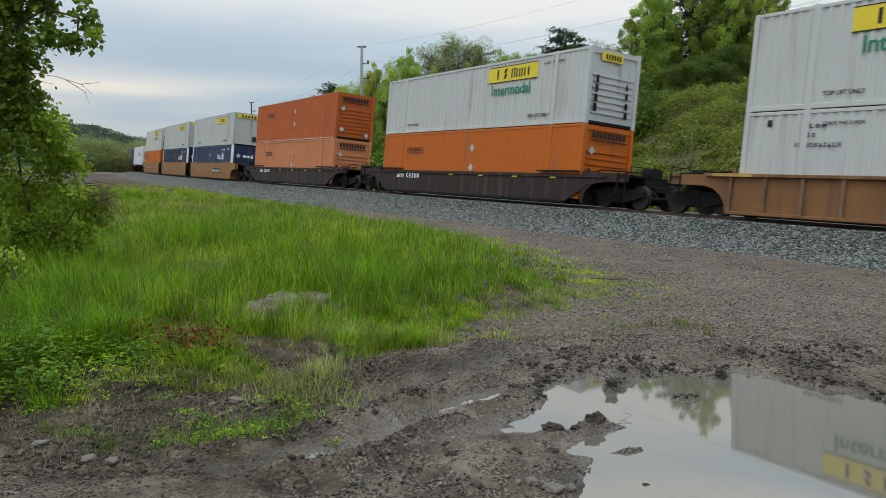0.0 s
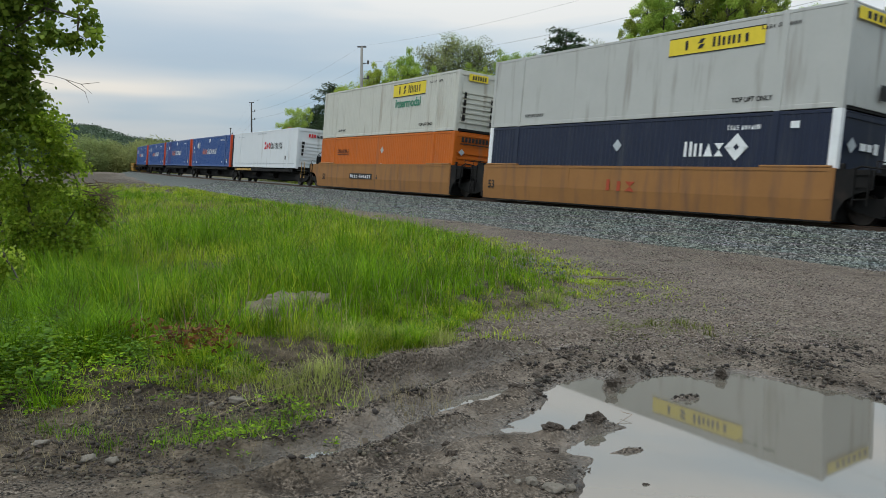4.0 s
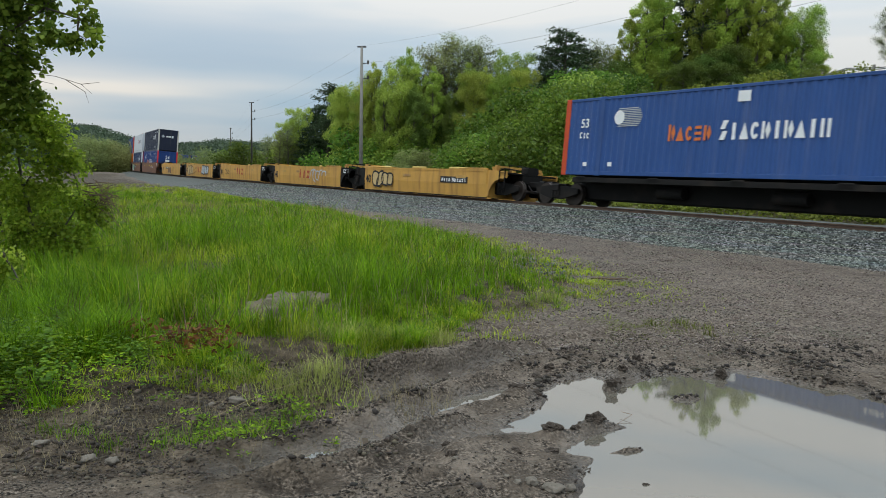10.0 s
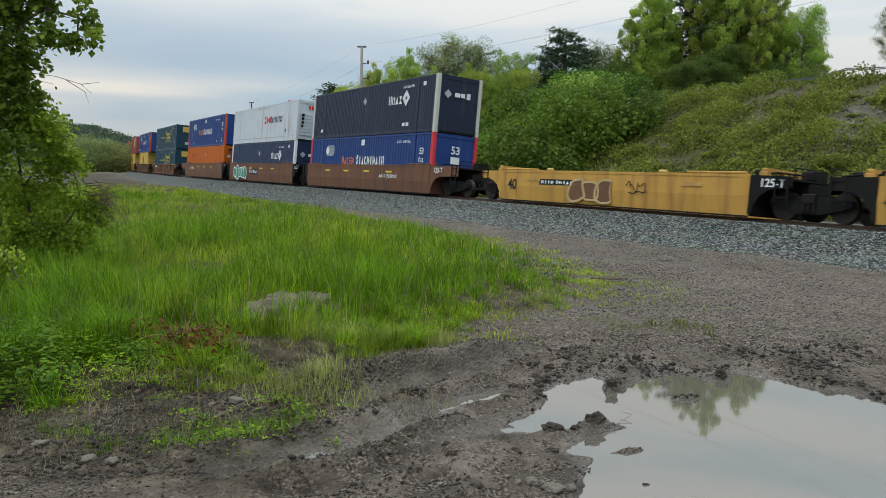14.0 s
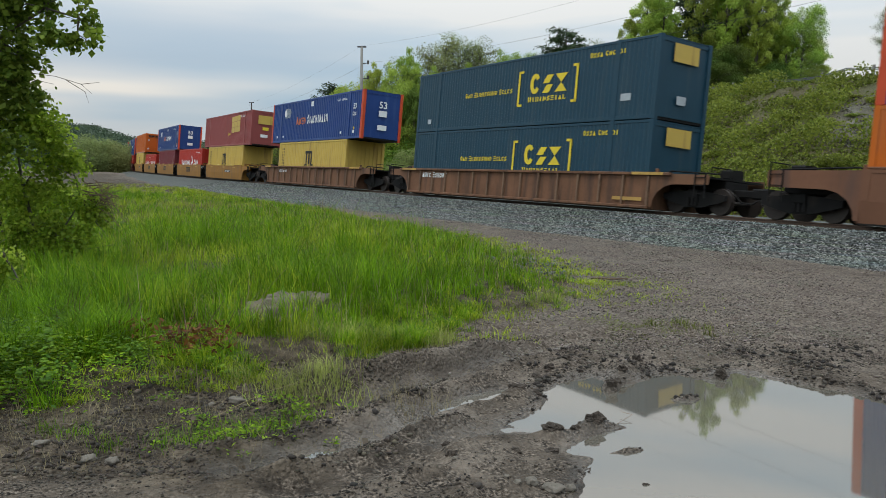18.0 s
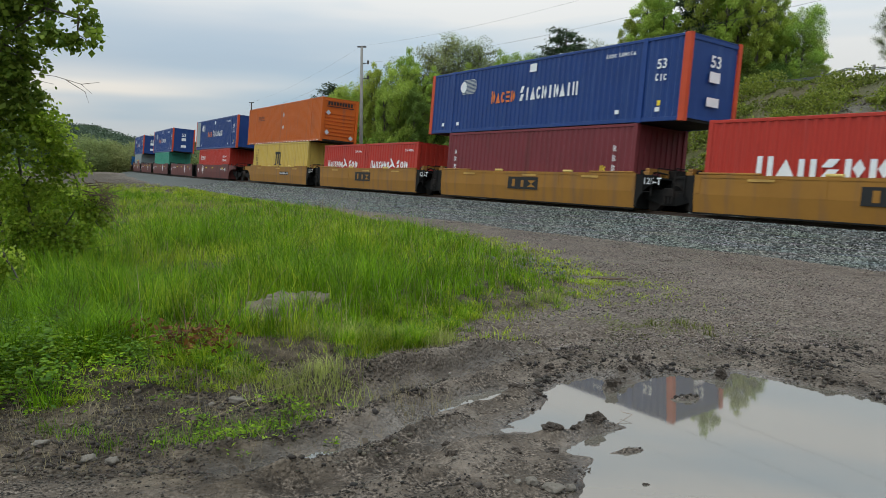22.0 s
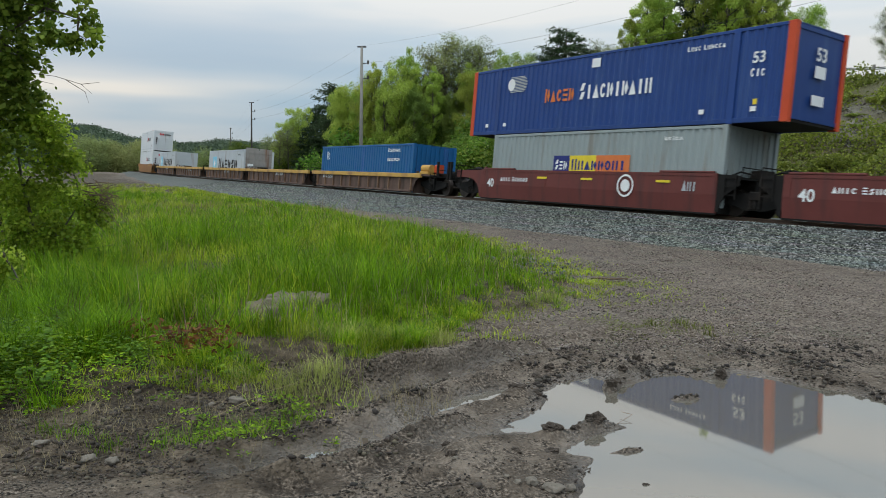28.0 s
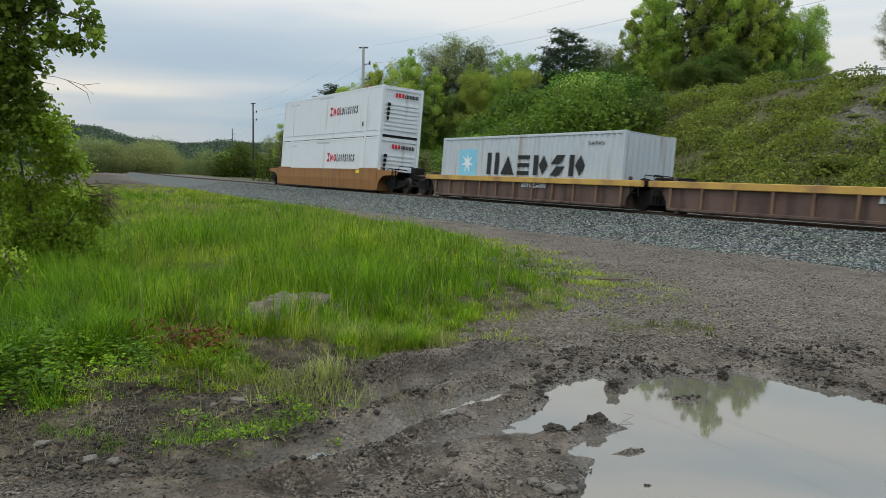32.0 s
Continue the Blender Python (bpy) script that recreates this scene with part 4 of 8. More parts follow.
# ---- markings, kind by kind ----
def marks_jb(sub=True, ahead=0.0):
    """A yellow name panel, moved back by so many metres on some."""
    def f(root, h, H):
        x0, w0 = (1.44 - ahead, 3.52) if sub else (1.81, 3.65)
        z0, h0 = (2.0, 0.63) if sub else (2.04, 0.53)
        part("name_panel", patch(Geo(), x0, x0 + w0, z0, z0 + h0), P["ink_yellow"], root, "yellow name panel")
        part("panel_border", patch(patch(Geo(), x0, x0 + w0, z0 - 0.03, z0, out=0.007), x0, x0 + w0, z0 + h0, z0 + h0 + 0.03, out=0.007), P["ink_black"], root)
        part("lettering", words(x0 + 0.55, w0 - 1.0, z0 + 0.12, h0 - 0.22, ("i", "s", "nnni"), 3, out=0.007), P["ink_black"], root)
        if sub:
            figures("Intermodal", 0.63, P["ink_green"], root, pose(3.15 - ahead, SIDE - 0.006, 1.42) @ TO_ROAD)
        figures("TOP LIFT ONLY", 0.2, P["ink_black"], root, pose(5.2, SIDE - 0.006, 0.35) @ TO_ROAD)
        figures("TOP LIFT ONLY", 0.17, P["ink_black"], root, pose(-5.1, SIDE - 0.006, 0.36) @ TO_ROAD)
        part("lettering", words(5.3, 1.3, 2.45, 0.12, (4, 6), 5), P["ink_black"], root)
        part("end_panel", end_patch(Geo(), -0.75 if sub else -1.02, 0.35 if sub else 1.02, H - 0.46, H - 0.13, h), P["ink_yellow"], root, "yellow name panel")
        g = Geo()
        for k in range(6):
            y = -0.62 + k * 0.28 if not sub else -0.55 + 0.14 * k
            end_patch(g, y, y + (0.17 if not sub else 0.09), H - 0.40, H - 0.20, h, 0.026)
        part("lettering", g, P["ink_black"], root)
        if not sub:
            part("hatch", end_patch(Geo(), 0.42, 0.78, 0.42, 0.85, h, 0.03), P["ink_black"], root, "dark document hatch")
        else:
            g = Geo()
            for k in range(4):
                end_patch(g, -1.0 + 0.02 * k, -0.82, 0.5 + 0.36 * k, 0.78 + 0.36 * k, h, 0.04)
                end_patch(g, 0.62, 0.8 - 0.03 * k, 0.36 + 0.36 * k, 0.6 + 0.36 * k, h, 0.04)
            part("grime_streak", g, P["under"], root, "black grime streaks")
    return f


def marks_schneider(root, h, H):
    part("lettering", words(-5.5, 1.7, H - 0.95, 0.24, (9,), 6), P["ink_black"], root)
    part("underline", patch(Geo(), -5.5, -3.8, H - 1.06, H - 1.02), P["ink_black"], root)
    for z in (H - 0.85, H - 1.75):
        g = Geo()
        r = 0.2
        g.add([(0.6 + dx, SIDE - 0.009, z + dz) for dx, dz in ((-r, 0), (0, -r), (r, 0), (0, r))], [(0, 1, 2, 3)])
        part("warning_diamond", g, P["ink_pale"], root, "grey hazard diamond holder")
    g = Geo()
    for k in range(26):
        x = -h + 0.5 + k * 0.6
        patch(g, x, x + 0.3, 0.03, 0.08, out=0.004)
    part("reflector_strip", g, P["ink_white"], root)
    g = Geo()
    for k in range(9):
        y = -0.9 + k * 0.2
        end_patch(g, y, y + 0.14, H - 0.5, H - 0.27, h, 0.03)
    end_patch(g, -0.95, 0.95, H - 0.62, H - 0.57, h, 0.03)
    part("lettering", g, P["ink_black"], root)
    for y, z in ((-0.85, H - 1.0), (-0.88, H - 2.3), (0.85, 0.35)):
        r = 0.17
        part("warning_diamond", Geo().add([(h + 0.035, y + dy, z + dz) for dy, dz in ((-r, 0), (0, -r), (r, 0), (0, r))], [(0, 1, 2, 3)]), P["ink_pale"], root, "grey hazard diamond holder")


def marks_pacer(patched=False, grey_end=False, rear=False):
    """rear: size figures at the trailing end and badges on the leading doors."""
    def f(root, h, H):
        fx = -6.95 if rear else 6.95
        # striped globe, two-coloured name, block of small print
        g = Geo()
        n = 16
        for k in range(11):
            z = 1.77 + k * 0.062
            half = 0.42 * math.sqrt(max(0.05, 1 - ((k - 5) / 6) ** 2))
            patch(g, -5.2 - half * 0.3, -4.8 + half + 0.25, z, z + 0.034)
        if not patched:
            part("globe_emblem", g, P["ink_pale"], root, "pale striped globe emblem")
        g = Geo().add([(-5.2 + 0.25 * math.sin(2 * math.pi * k / n), SIDE - 0.008, 2.1 + 0.25 * math.cos(2 * math.pi * k / n)) for k in range(n)], [tuple(range(n - 1, -1, -1))])
        part("globe_disc", g, P["ink_white"], root)
        if patched:
            part("paint_patch", patch(Geo(), -5.95, -4.0, 0.2, H - 0.12, out=0.004), P["ink_navy"], root, "fresh dark blue paint patch")
        part("lettering", words(-2.92, 1.8, 1.2, 0.55, ("ktcek",), 8), P["ink_orange"], root, "orange lettering")
        part("lettering", words(-0.87, 3.7, 1.2, 0.6, ("sitckiktin",), 9), P["ink_white"], root, "white lettering")
        part("code_plate", patch(Geo(), -0.28, 0.16, 2.35, 2.68), P["ink_white"], root)
        part("lettering", words(4.2, 1.5, H - 0.5, 0.16, (4, 6), 10), P["ink_white"], root)
        for x, y, mm in ((h - 1.0, SIDE - 0.009, TO_ROAD), (0, 0, None)):
            if mm:
                figures("53", 0.46, P["ink_white"], root, pose(fx, y, 1.8) @ mm)
                part("lettering", words(fx - 0.27, 0.54, 1.38, 0.26, (3,), 11), P["ink_white"], root)
        if rear:
            for y in (-0.62, 0.62):
                part("hexagon_badge", Geo().add([(h + 0.035, y + 0.30 * math.cos(math.pi * k / 3), H - 0.62 + 0.26 * math.sin(math.pi * k / 3)) for k in range(6)], [(0, 1, 2, 3, 4, 5)]), P["ink_pale"], root, "pale hexagon badge")
        else:
            figures("53", 0.55, P["ink_white"], root, pose(h + 0.03, 0.0, H - 1.0) @ TO_HEAD)
            part("code_plate", end_patch(Geo(), -0.26, 0.26, H - 1.5, H - 1.15, h, 0.035), P["ink_white"], root)
            part("code_plate", end_patch(Geo(), -0.3, 0.3, H - 2.3, H - 2.0, h, 0.035), P["ink_white"], root)
        for x in (-6.9, -5.6, 4.9, 6.8):
            part("stencil", patch(Geo(), x, x + 0.2, 0.35, 0.5), P["ink_white"], root)
        part("sticker", patch(Geo(), h - 1.2, h - 1.06, 0.55, 0.72), P["ink_yellow"], root)
        if grey_end:
            part("primer_panel", patch(Geo(), -h + 0.3, -6.3, 0.3, H - 0.1, out=0.010), P["grey"], root, "grey primer panel")
    return f


def marks_xpo(root, h, H):
    part("lettering", words(0.57, 1.6, 1.45, 0.55, ("xko",), 12), P["ink_red"], root, "red lettering")
    part("lettering", words(2.17, 2.73, 1.45, 0.52, ("loiisiics",), 13), P["ink_black"], root, "black lettering")
    part("lettering", words(-6.6, 1.6, H - 0.42, 0.14, (4, 6), 14), P["ink_pale"], root)
    part("lettering", words(-1.2, 2.2, H - 0.28, 0.12, (8, 6), 15), P["ink_pale"], root)
    part("seam", patch(Geo(), -h + 0.4, h - 0.4, 0.33, 0.36, out=0.004), P["ink_pale"], root)
    part("roof_lug", Geo().box(5.9, 6.2, SIDE - 0.006, SIDE + 0.1, H - 0.08, H + 0.05), P["ink_red"], root)
    for x in (-6.2, 5.6):
        part("stencil", patch(Geo(), x, x + 0.18, 0.62, 0.9), P["ink_black"], root)
    g, g2 = Geo(), Geo()
    for k in range(3):
        end_patch(g, -0.5 + k * 0.2, -0.36 + k * 0.2, H - 0.62, H - 0.38, h, 0.03)
    for k in range(9):
        end_patch(g2, 0.1 + k * 0.1, 0.17 + k * 0.1, H - 0.62, H - 0.42, h, 0.03)
    part("lettering", g, P["ink_red"], root)
    part("lettering", g2, P["ink_black"], root)
    g = Geo()
    for k in range(4):
        end_patch(g, -0.98, -0.84 + 0.02 * k, 0.95 + 0.26 * k, 1.15 + 0.26 * k, h, 0.06)
    part("grime_streak", g, P["under"], root, "black grime streaks")


def marks_umax(root, h, H):
    part("lettering", words(2.82, 1.6, 1.6, 0.48, ("nntx",), 16), P["ink_white"], root, "white lettering")
    g = Geo()
    for r_, o in ((0.42, 0.0), (0.22, 0.0)):
        g.add([(4.85 + dx, SIDE - 0.008, 1.88 + dz) for dx, dz in ((-r_, 0), (-r_ * .75, -r_ * .25), (0, r_ * .5), (0, r_))], [(0, 1, 2, 3)])
        g.add([(4.85 + dx, SIDE - 0.008, 1.88 + dz) for dx, dz in ((r_, 0), (0, r_), (0, r_ * .5), (r_ * .75, -r_ * .25))], [(0, 1, 2, 3)])
        g.add([(4.85 + dx, SIDE - 0.008, 1.88 + dz) for dx, dz in ((-r_, 0), (0, -r_), (0, -r_ * .5), (-r_ * .5, 0))], [(0, 1, 2, 3)])
        g.add([(4.85 + dx, SIDE - 0.008, 1.88 + dz) for dx, dz in ((0, -r_), (r_, 0), (r_ * .5, 0), (0, -r_ * .5))], [(0, 1, 2, 3)])
    part("knot_emblem", g, P["ink_white"], root, "white knot emblem")
    r_ = 0.22
    part("warning_diamond", Geo().add([(-0.18 + dx, SIDE - 0.009, 2.01 + dz) for dx, dz in ((-r_, 0), (0, -r_), (r_, 0), (0, r_))], [(0, 1, 2, 3)]), P["ink_pale"], root, "grey hazard diamond holder")
    part("lettering", words(4.44, 1.2, 2.4, 0.16, (4, 6), 17), P["ink_white"], root)
    for x in (-6.6, 4.6, 5.0, 6.6):
        part("stencil", patch(Geo(), x, x + 0.28, 0.4 if x < 6 else H - 0.5, 0.58 if x < 6 else H - 0.3), P["ink_white"], root)
    part("lettering", end_patch(end_patch(end_patch(Geo(), -0.3, 0.0, H - 1.05, H - 0.85, h, 0.03), 0.05, 0.3, H - 1.05, H - 0.85, h, 0.03), 0.4, 0.62, H - 1.1, H - 0.8, h, 0.03), P["ink_white"], root)
    part("warning_diamond", Geo().add([(h + 0.035, -0.72 + dy, H - 0.95 + dz) for dy, dz in ((-r_, 0), (0, -r_), (r_, 0), (0, r_))], [(0, 1, 2, 3)]), P["ink_pale"], root)


def marks_csx(low):
    def f(root, h, H):
        z = 1.3
        part("lettering", words(1.02, 2.45, z, 0.83, ("csx",), 18), P["ink_yellow"], root, "yellow block lettering")
        g = Geo()
        for x in (0.29, 3.9):
            patch(g, x, x + 0.12, 0.83, 2.31)
            patch(g, x - (0 if x < 1 else 0.2), x + (0.32 if x < 1 else 0.12), 2.21, 2.31)
            patch(g, x - (0 if x < 1 else 0.2), x + (0.32 if x < 1 else 0.12), 0.83, 0.93)
        part("bracket_emblem", g, P["ink_yellow"], root, "yellow square brackets")
        part("lettering", words(1.02, 2.4, 0.98, 0.22, (10,), 19), P["ink_yellow"], root)
        part("lettering", words(-3.74, 3.66, 1.45, 0.22, (3, 9, 5), 20), P["ink_yellow"], root)
        part("lettering", words(4.6, 1.9, H - 0.5, 0.2, (4, 6), 21), P["ink_yellow"], root)
        part("stencil", patch(patch(Geo(), -7.0, -6.7, 0.4, 0.62), 6.4, 6.9, 0.7, 0.95), P["ink_pale"], root)
        part("end_panel", end_patch(Geo(), -0.62, 0.62, H - 0.85, H - 0.22, h, 0.03), P["yellow"], root, "yellow name panel")
        part("code_plate", end_patch(Geo(), -0.3, 0.15, 0.6, 0.9, h, 0.03), P["ink_pale"], root)
    return f


def marks_msc(root, h, H):
    # big rounded shape over a wave
    g = Geo()
    x0, z0 = -0.6, 1.12
    for k in range(3):
        patch(g, x0 + 0.44 * k, x0 + 0.44 * k + 0.22, z0 + 0.1, z0 + 0.95)
    patch(g, x0 - 0.12, x0 + 1.0, z0 + 0.82, z0 + 1.0)
    patch(g, x0 - 0.2, x0 + 0.24, z0 + 0.0, z0 + 0.1)
    patch(g, x0 + 0.88, x0 + 1.32, z0 + 0.0, z0 + 0.1)
    n = 14
    for cx in (x0 + 0.25, x0 + 0.85):
        g.add([(cx + 0.32 * math.cos(math.pi * k / n), SIDE - 0.008, z0 - 0.42 + 0.36 * math.sin(math.pi * k / n)) for k in range(n + 1)]
              + [(cx + 0.17 * math.cos(math.pi * k / n), SIDE - 0.008, z0 - 0.42 + 0.2 * math.sin(math.pi * k / n)) for k in range(n + 1)],
              [(k, k + 1, n + 2 + k, n + 1 + k) for k in range(n)])
    part("emblem", g, P["ink_black"], root, "black rounded emblem over a wave")
    g = Geo()
    for k in range(7):
        patch(g, -h + 0.7, -h + 0.82, H - 0.55 - k * 0.2, H - 0.42 - k * 0.2)
        patch(g, -h + 1.0, -h + 1.12, H - 0.55 - k * 0.2, H - 0.42 - k * 0.2)
    part("lettering", g, P["ink_black"], root)


def marks_hs(double):
    def f(root, h, H):
        if double:
            spans, w, zb, zh = ((-2.35, 2.35, "ntnskko"), (0.75, 1.35, "sok")), 0.5, 1.05, 0.42
            c = 0.2
        else:
            spans, w, zb, zh = ((-4.31, 4.7, "ntnskko"), (2.35, 1.95, "sok")), 0.95, 1.0, 0.6
            c = 1.2
        for k, (x0, wd, n) in enumerate(spans):
            part("lettering", words(x0, wd, zb, zh, (n,), 22 + k), P["ink_white"], root, "white lettering")
        y = SIDE - 0.009
        g = Geo().add([(c - 0.3 * w, y, zb + 1.0 * w), (c - 0.1 * w, y, zb + 1.1 * w), (c + 0.55 * w, y, zb + 0.5 * w), (c + 1.0 * w, y, zb), (c + 0.35 * w, y, zb + 0.25 * w), (c - 0.7 * w, y, zb - 0.1 * w), (c + 0.1 * w, y, zb + 0.5 * w)],
                      [(6, 4, 2, 1, 0), (2, 4, 3), (4, 6, 5)])
        part("pennant_emblem", g, P["ink_white"], root, "white pennant emblem")
        part("lettering", words(0.55 * h, 0.3 * h, H - 0.5, 0.14, (4, 6), 24), P["ink_white"], root)
    return f


def marks_maersk(root, h, H):
    part("emblem_panel", patch(Geo(), -4.6, -3.15, 0.78, 2.02), P["ink_sky"], root, "light blue panel")
    g = Geo()
    cx, cz, n = -3.88, 1.4, 7
    pts = []
    for k in range(2 * n):
        r_ = 0.52 if k % 2 == 0 else 0.16
        a = math.pi * k / n + math.pi / 2
        pts.append((cx + r_ * math.cos(a), SIDE - 0.009, cz + r_ * math.sin(a)))
    g.add([(cx, SIDE - 0.009, cz)] + pts, [(0, 1 + (k + 1) % (2 * n), 1 + k) for k in range(2 * n)])
    part("star_emblem", g, P["ink_white"], root, "white seven-pointed star")
    part("lettering", words(-2.4, 6.6, 0.9, 0.95, ("nteksk",), 25), P["ink_black"], root, "large dark lettering")
    part("lettering", words(-2.4, 6.6, 0.12, 0.62, (7,), 26), P["ink_black"], root, "large dark lettering")
    part("lettering", words(h - 1.9, 0.9, H - 0.5, 0.14, (4, 6), 27), P["ink_black"], root)


def marks_plain(*spec):
    """Small panels: (x0, x1, z0, z1, ink)."""
    def f(root, h, H):
        for x0, x1, z0, z1, ink in spec:
            part("lettering", words(x0, x1 - x0, z0, z1 - z0, (max(2, int((x1 - x0) / (z1 - z0) / 0.8)),), 31), P[ink], root)
    return f


def marks_maroon(root, h, H):
    g = Geo()
    for k in range(3):
        for j in range(3):
            x = 1.92 + 0.92 * k
            patch(g, x, x + 0.86, 1.15 + j * 0.48 + 0.03 * k, 1.6 + j * 0.48 + 0.03 * k)
    part("flag_emblem", g, P["yellow"], root, "yellow panelled flag emblem")
    part("lettering", words(0.9, 0.8, 0.95, 0.24, (3,), 28), P["ink_yellow"], root)
    part("lettering", words(4.6, 1.6, H - 0.5, 0.22, (4, 6), 29), P["ink_white"], root)
    part("end_panel", end_patch(Geo(), -0.75, 0.45, H - 1.1, H - 0.4, h, 0.03), P["yellow"], root, "yellow flag emblem")
    part("lettering", end_patch(Geo(), -0.35, 0.15, H - 1.6, H - 1.35, h, 0.03), P["ink_yellow"], root)
    part("code_plate", end_patch(Geo(), -0.5, 0.1, 0.7, 0.95, h, 0.03), P["ink_white"], root)


def marks_pno(root, h, H):
    part("name_panel", patch(Geo(), -1.99, -1.05, 1.0, 1.66), P["ink_navy"], root, "dark blue panel")
    part("name_panel", patch(Geo(), -1.05, 0.4, 1.0, 1.66), P["ink_yellow"], root, "yellow panel")
    part("name_panel", patch(Geo(), 0.4, 2.11, 1.0, 1.66), P["ink_orange"], root, "orange panel")
    part("lettering", words(-1.9, 0.75, 1.12, 0.38, (3,), 41, out=0.007), P["ink_white"], root)
    part("lettering", words(-0.95, 2.9, 1.12, 0.4, (8,), 42, out=0.007), P["ink_navy"], root)
    part("lettering", words(3.6, 0.8, H - 0.45, 0.13, (4, 6), 43), P["ink_white"], root)


# ---- railway cars ----
def truck(parent, x, name="truck"):
    """A two-axle truck under x."""
    g = Geo()
    for y in (-1.02, 0.92):
        g.add([(x - 1.25, y, 0.45), (x - 0.95, y, 0.36), (x - 0.3, y, 0.2), (x + 0.3, y, 0.2), (x + 0.95, y, 0.36), (x + 1.25, y, 0.45), (x + 1.25, y, 0.62), (x + 0.5, y, 0.72), (x - 0.5, y, 0.72), (x - 1.25, y, 0.62)]
              + [(px, y + 0.1, pz) for px, pz in ((x - 1.25, 0.45), (x - 0.95, 0.36), (x - 0.3, 0.2), (x + 0.3, 0.2), (x + 0.95, 0.36), (x + 1.25, 0.45), (x + 1.25, 0.62), (x + 0.5, 0.72), (x - 0.5, 0.72), (x - 1.25, 0.62))],
              [tuple(range(10)), tuple(range(19, 9, -1))] + [(i, i + 10, (i + 1) % 10 + 10, (i + 1) % 10) for i in range(10)])
        for k in (-0.16, 0.0, 0.16):
            g.cyl((x + k, y + 0.05 - math.copysign(0.06, -y), 0.42), (0, 0, 1), 0.065, 0.16, 8)
    t = part(name, g, P["under"], parent)
    part("bolster", Geo().box(x - 0.2, x + 0.2, -1.1, 1.1, 0.5, 0.78, 0.03), P["under"], t)
    for dx in (-0.89, 0.89):
        g = Geo().cyl((x + dx, 0, 0.42), (0, 1, 0), 0.07, 0.8, 10)
        for y in (-0.755, 0.755):
            g.cyl((x + dx, y - math.copysign(0.02, y), 0.42), (0, 1, 0), 0.42, 0.065, 22)
            g.cyl((x + dx, y - math.copysign(0.09, y), 0.42), (0, 1, 0), 0.45, 0.02, 22)
            g.cyl((x + dx, y + math.copysign(0.12, y), 0.42), (0, 1, 0), 0.10, 0.1, 10)
        part("wheelset", g, P["wheel"], t)


def coupler(parent, x, d):
    g = Geo()
    g.box(min(x, x + d * 0.9), max(x, x + d * 0.9), -0.12, 0.12, 0.62, 0.86, 0.03)
    g.box(min(x + d * 0.75, x + d * 1.05), max(x + d * 0.75, x + d * 1.05), -0.2, 0.2, 0.58, 0.92, 0.05)
    part("coupler", g, P["under"], parent)
    g = Geo().tube([(x + d * 0.2, -0.35, 0.7), (x + d * 0.5, -0.36, 0.45), (x + d * 0.85, -0.3, 0.42), (x + d * 1.0, -0.2, 0.55)], [0.03] * 4, 6)
    part("air_hose", g, P["under"], parent)


def ladder(parent, x, y, z0, z1, mat, n=3):
    g = Geo()
    for dx in (-0.2, 0.2):
        g.box(x + dx - 0.015, x + dx + 0.015, y - 0.02, y + 0.02, z0, z1)
    for k in range(n):
        z = z0 + (k + 0.5) * (z1 - z0) / n
        g.box(x - 0.2, x + 0.2, y - 0.02, y + 0.01, z - 0.012, z + 0.012)
    part("ladder", g, mat, parent)


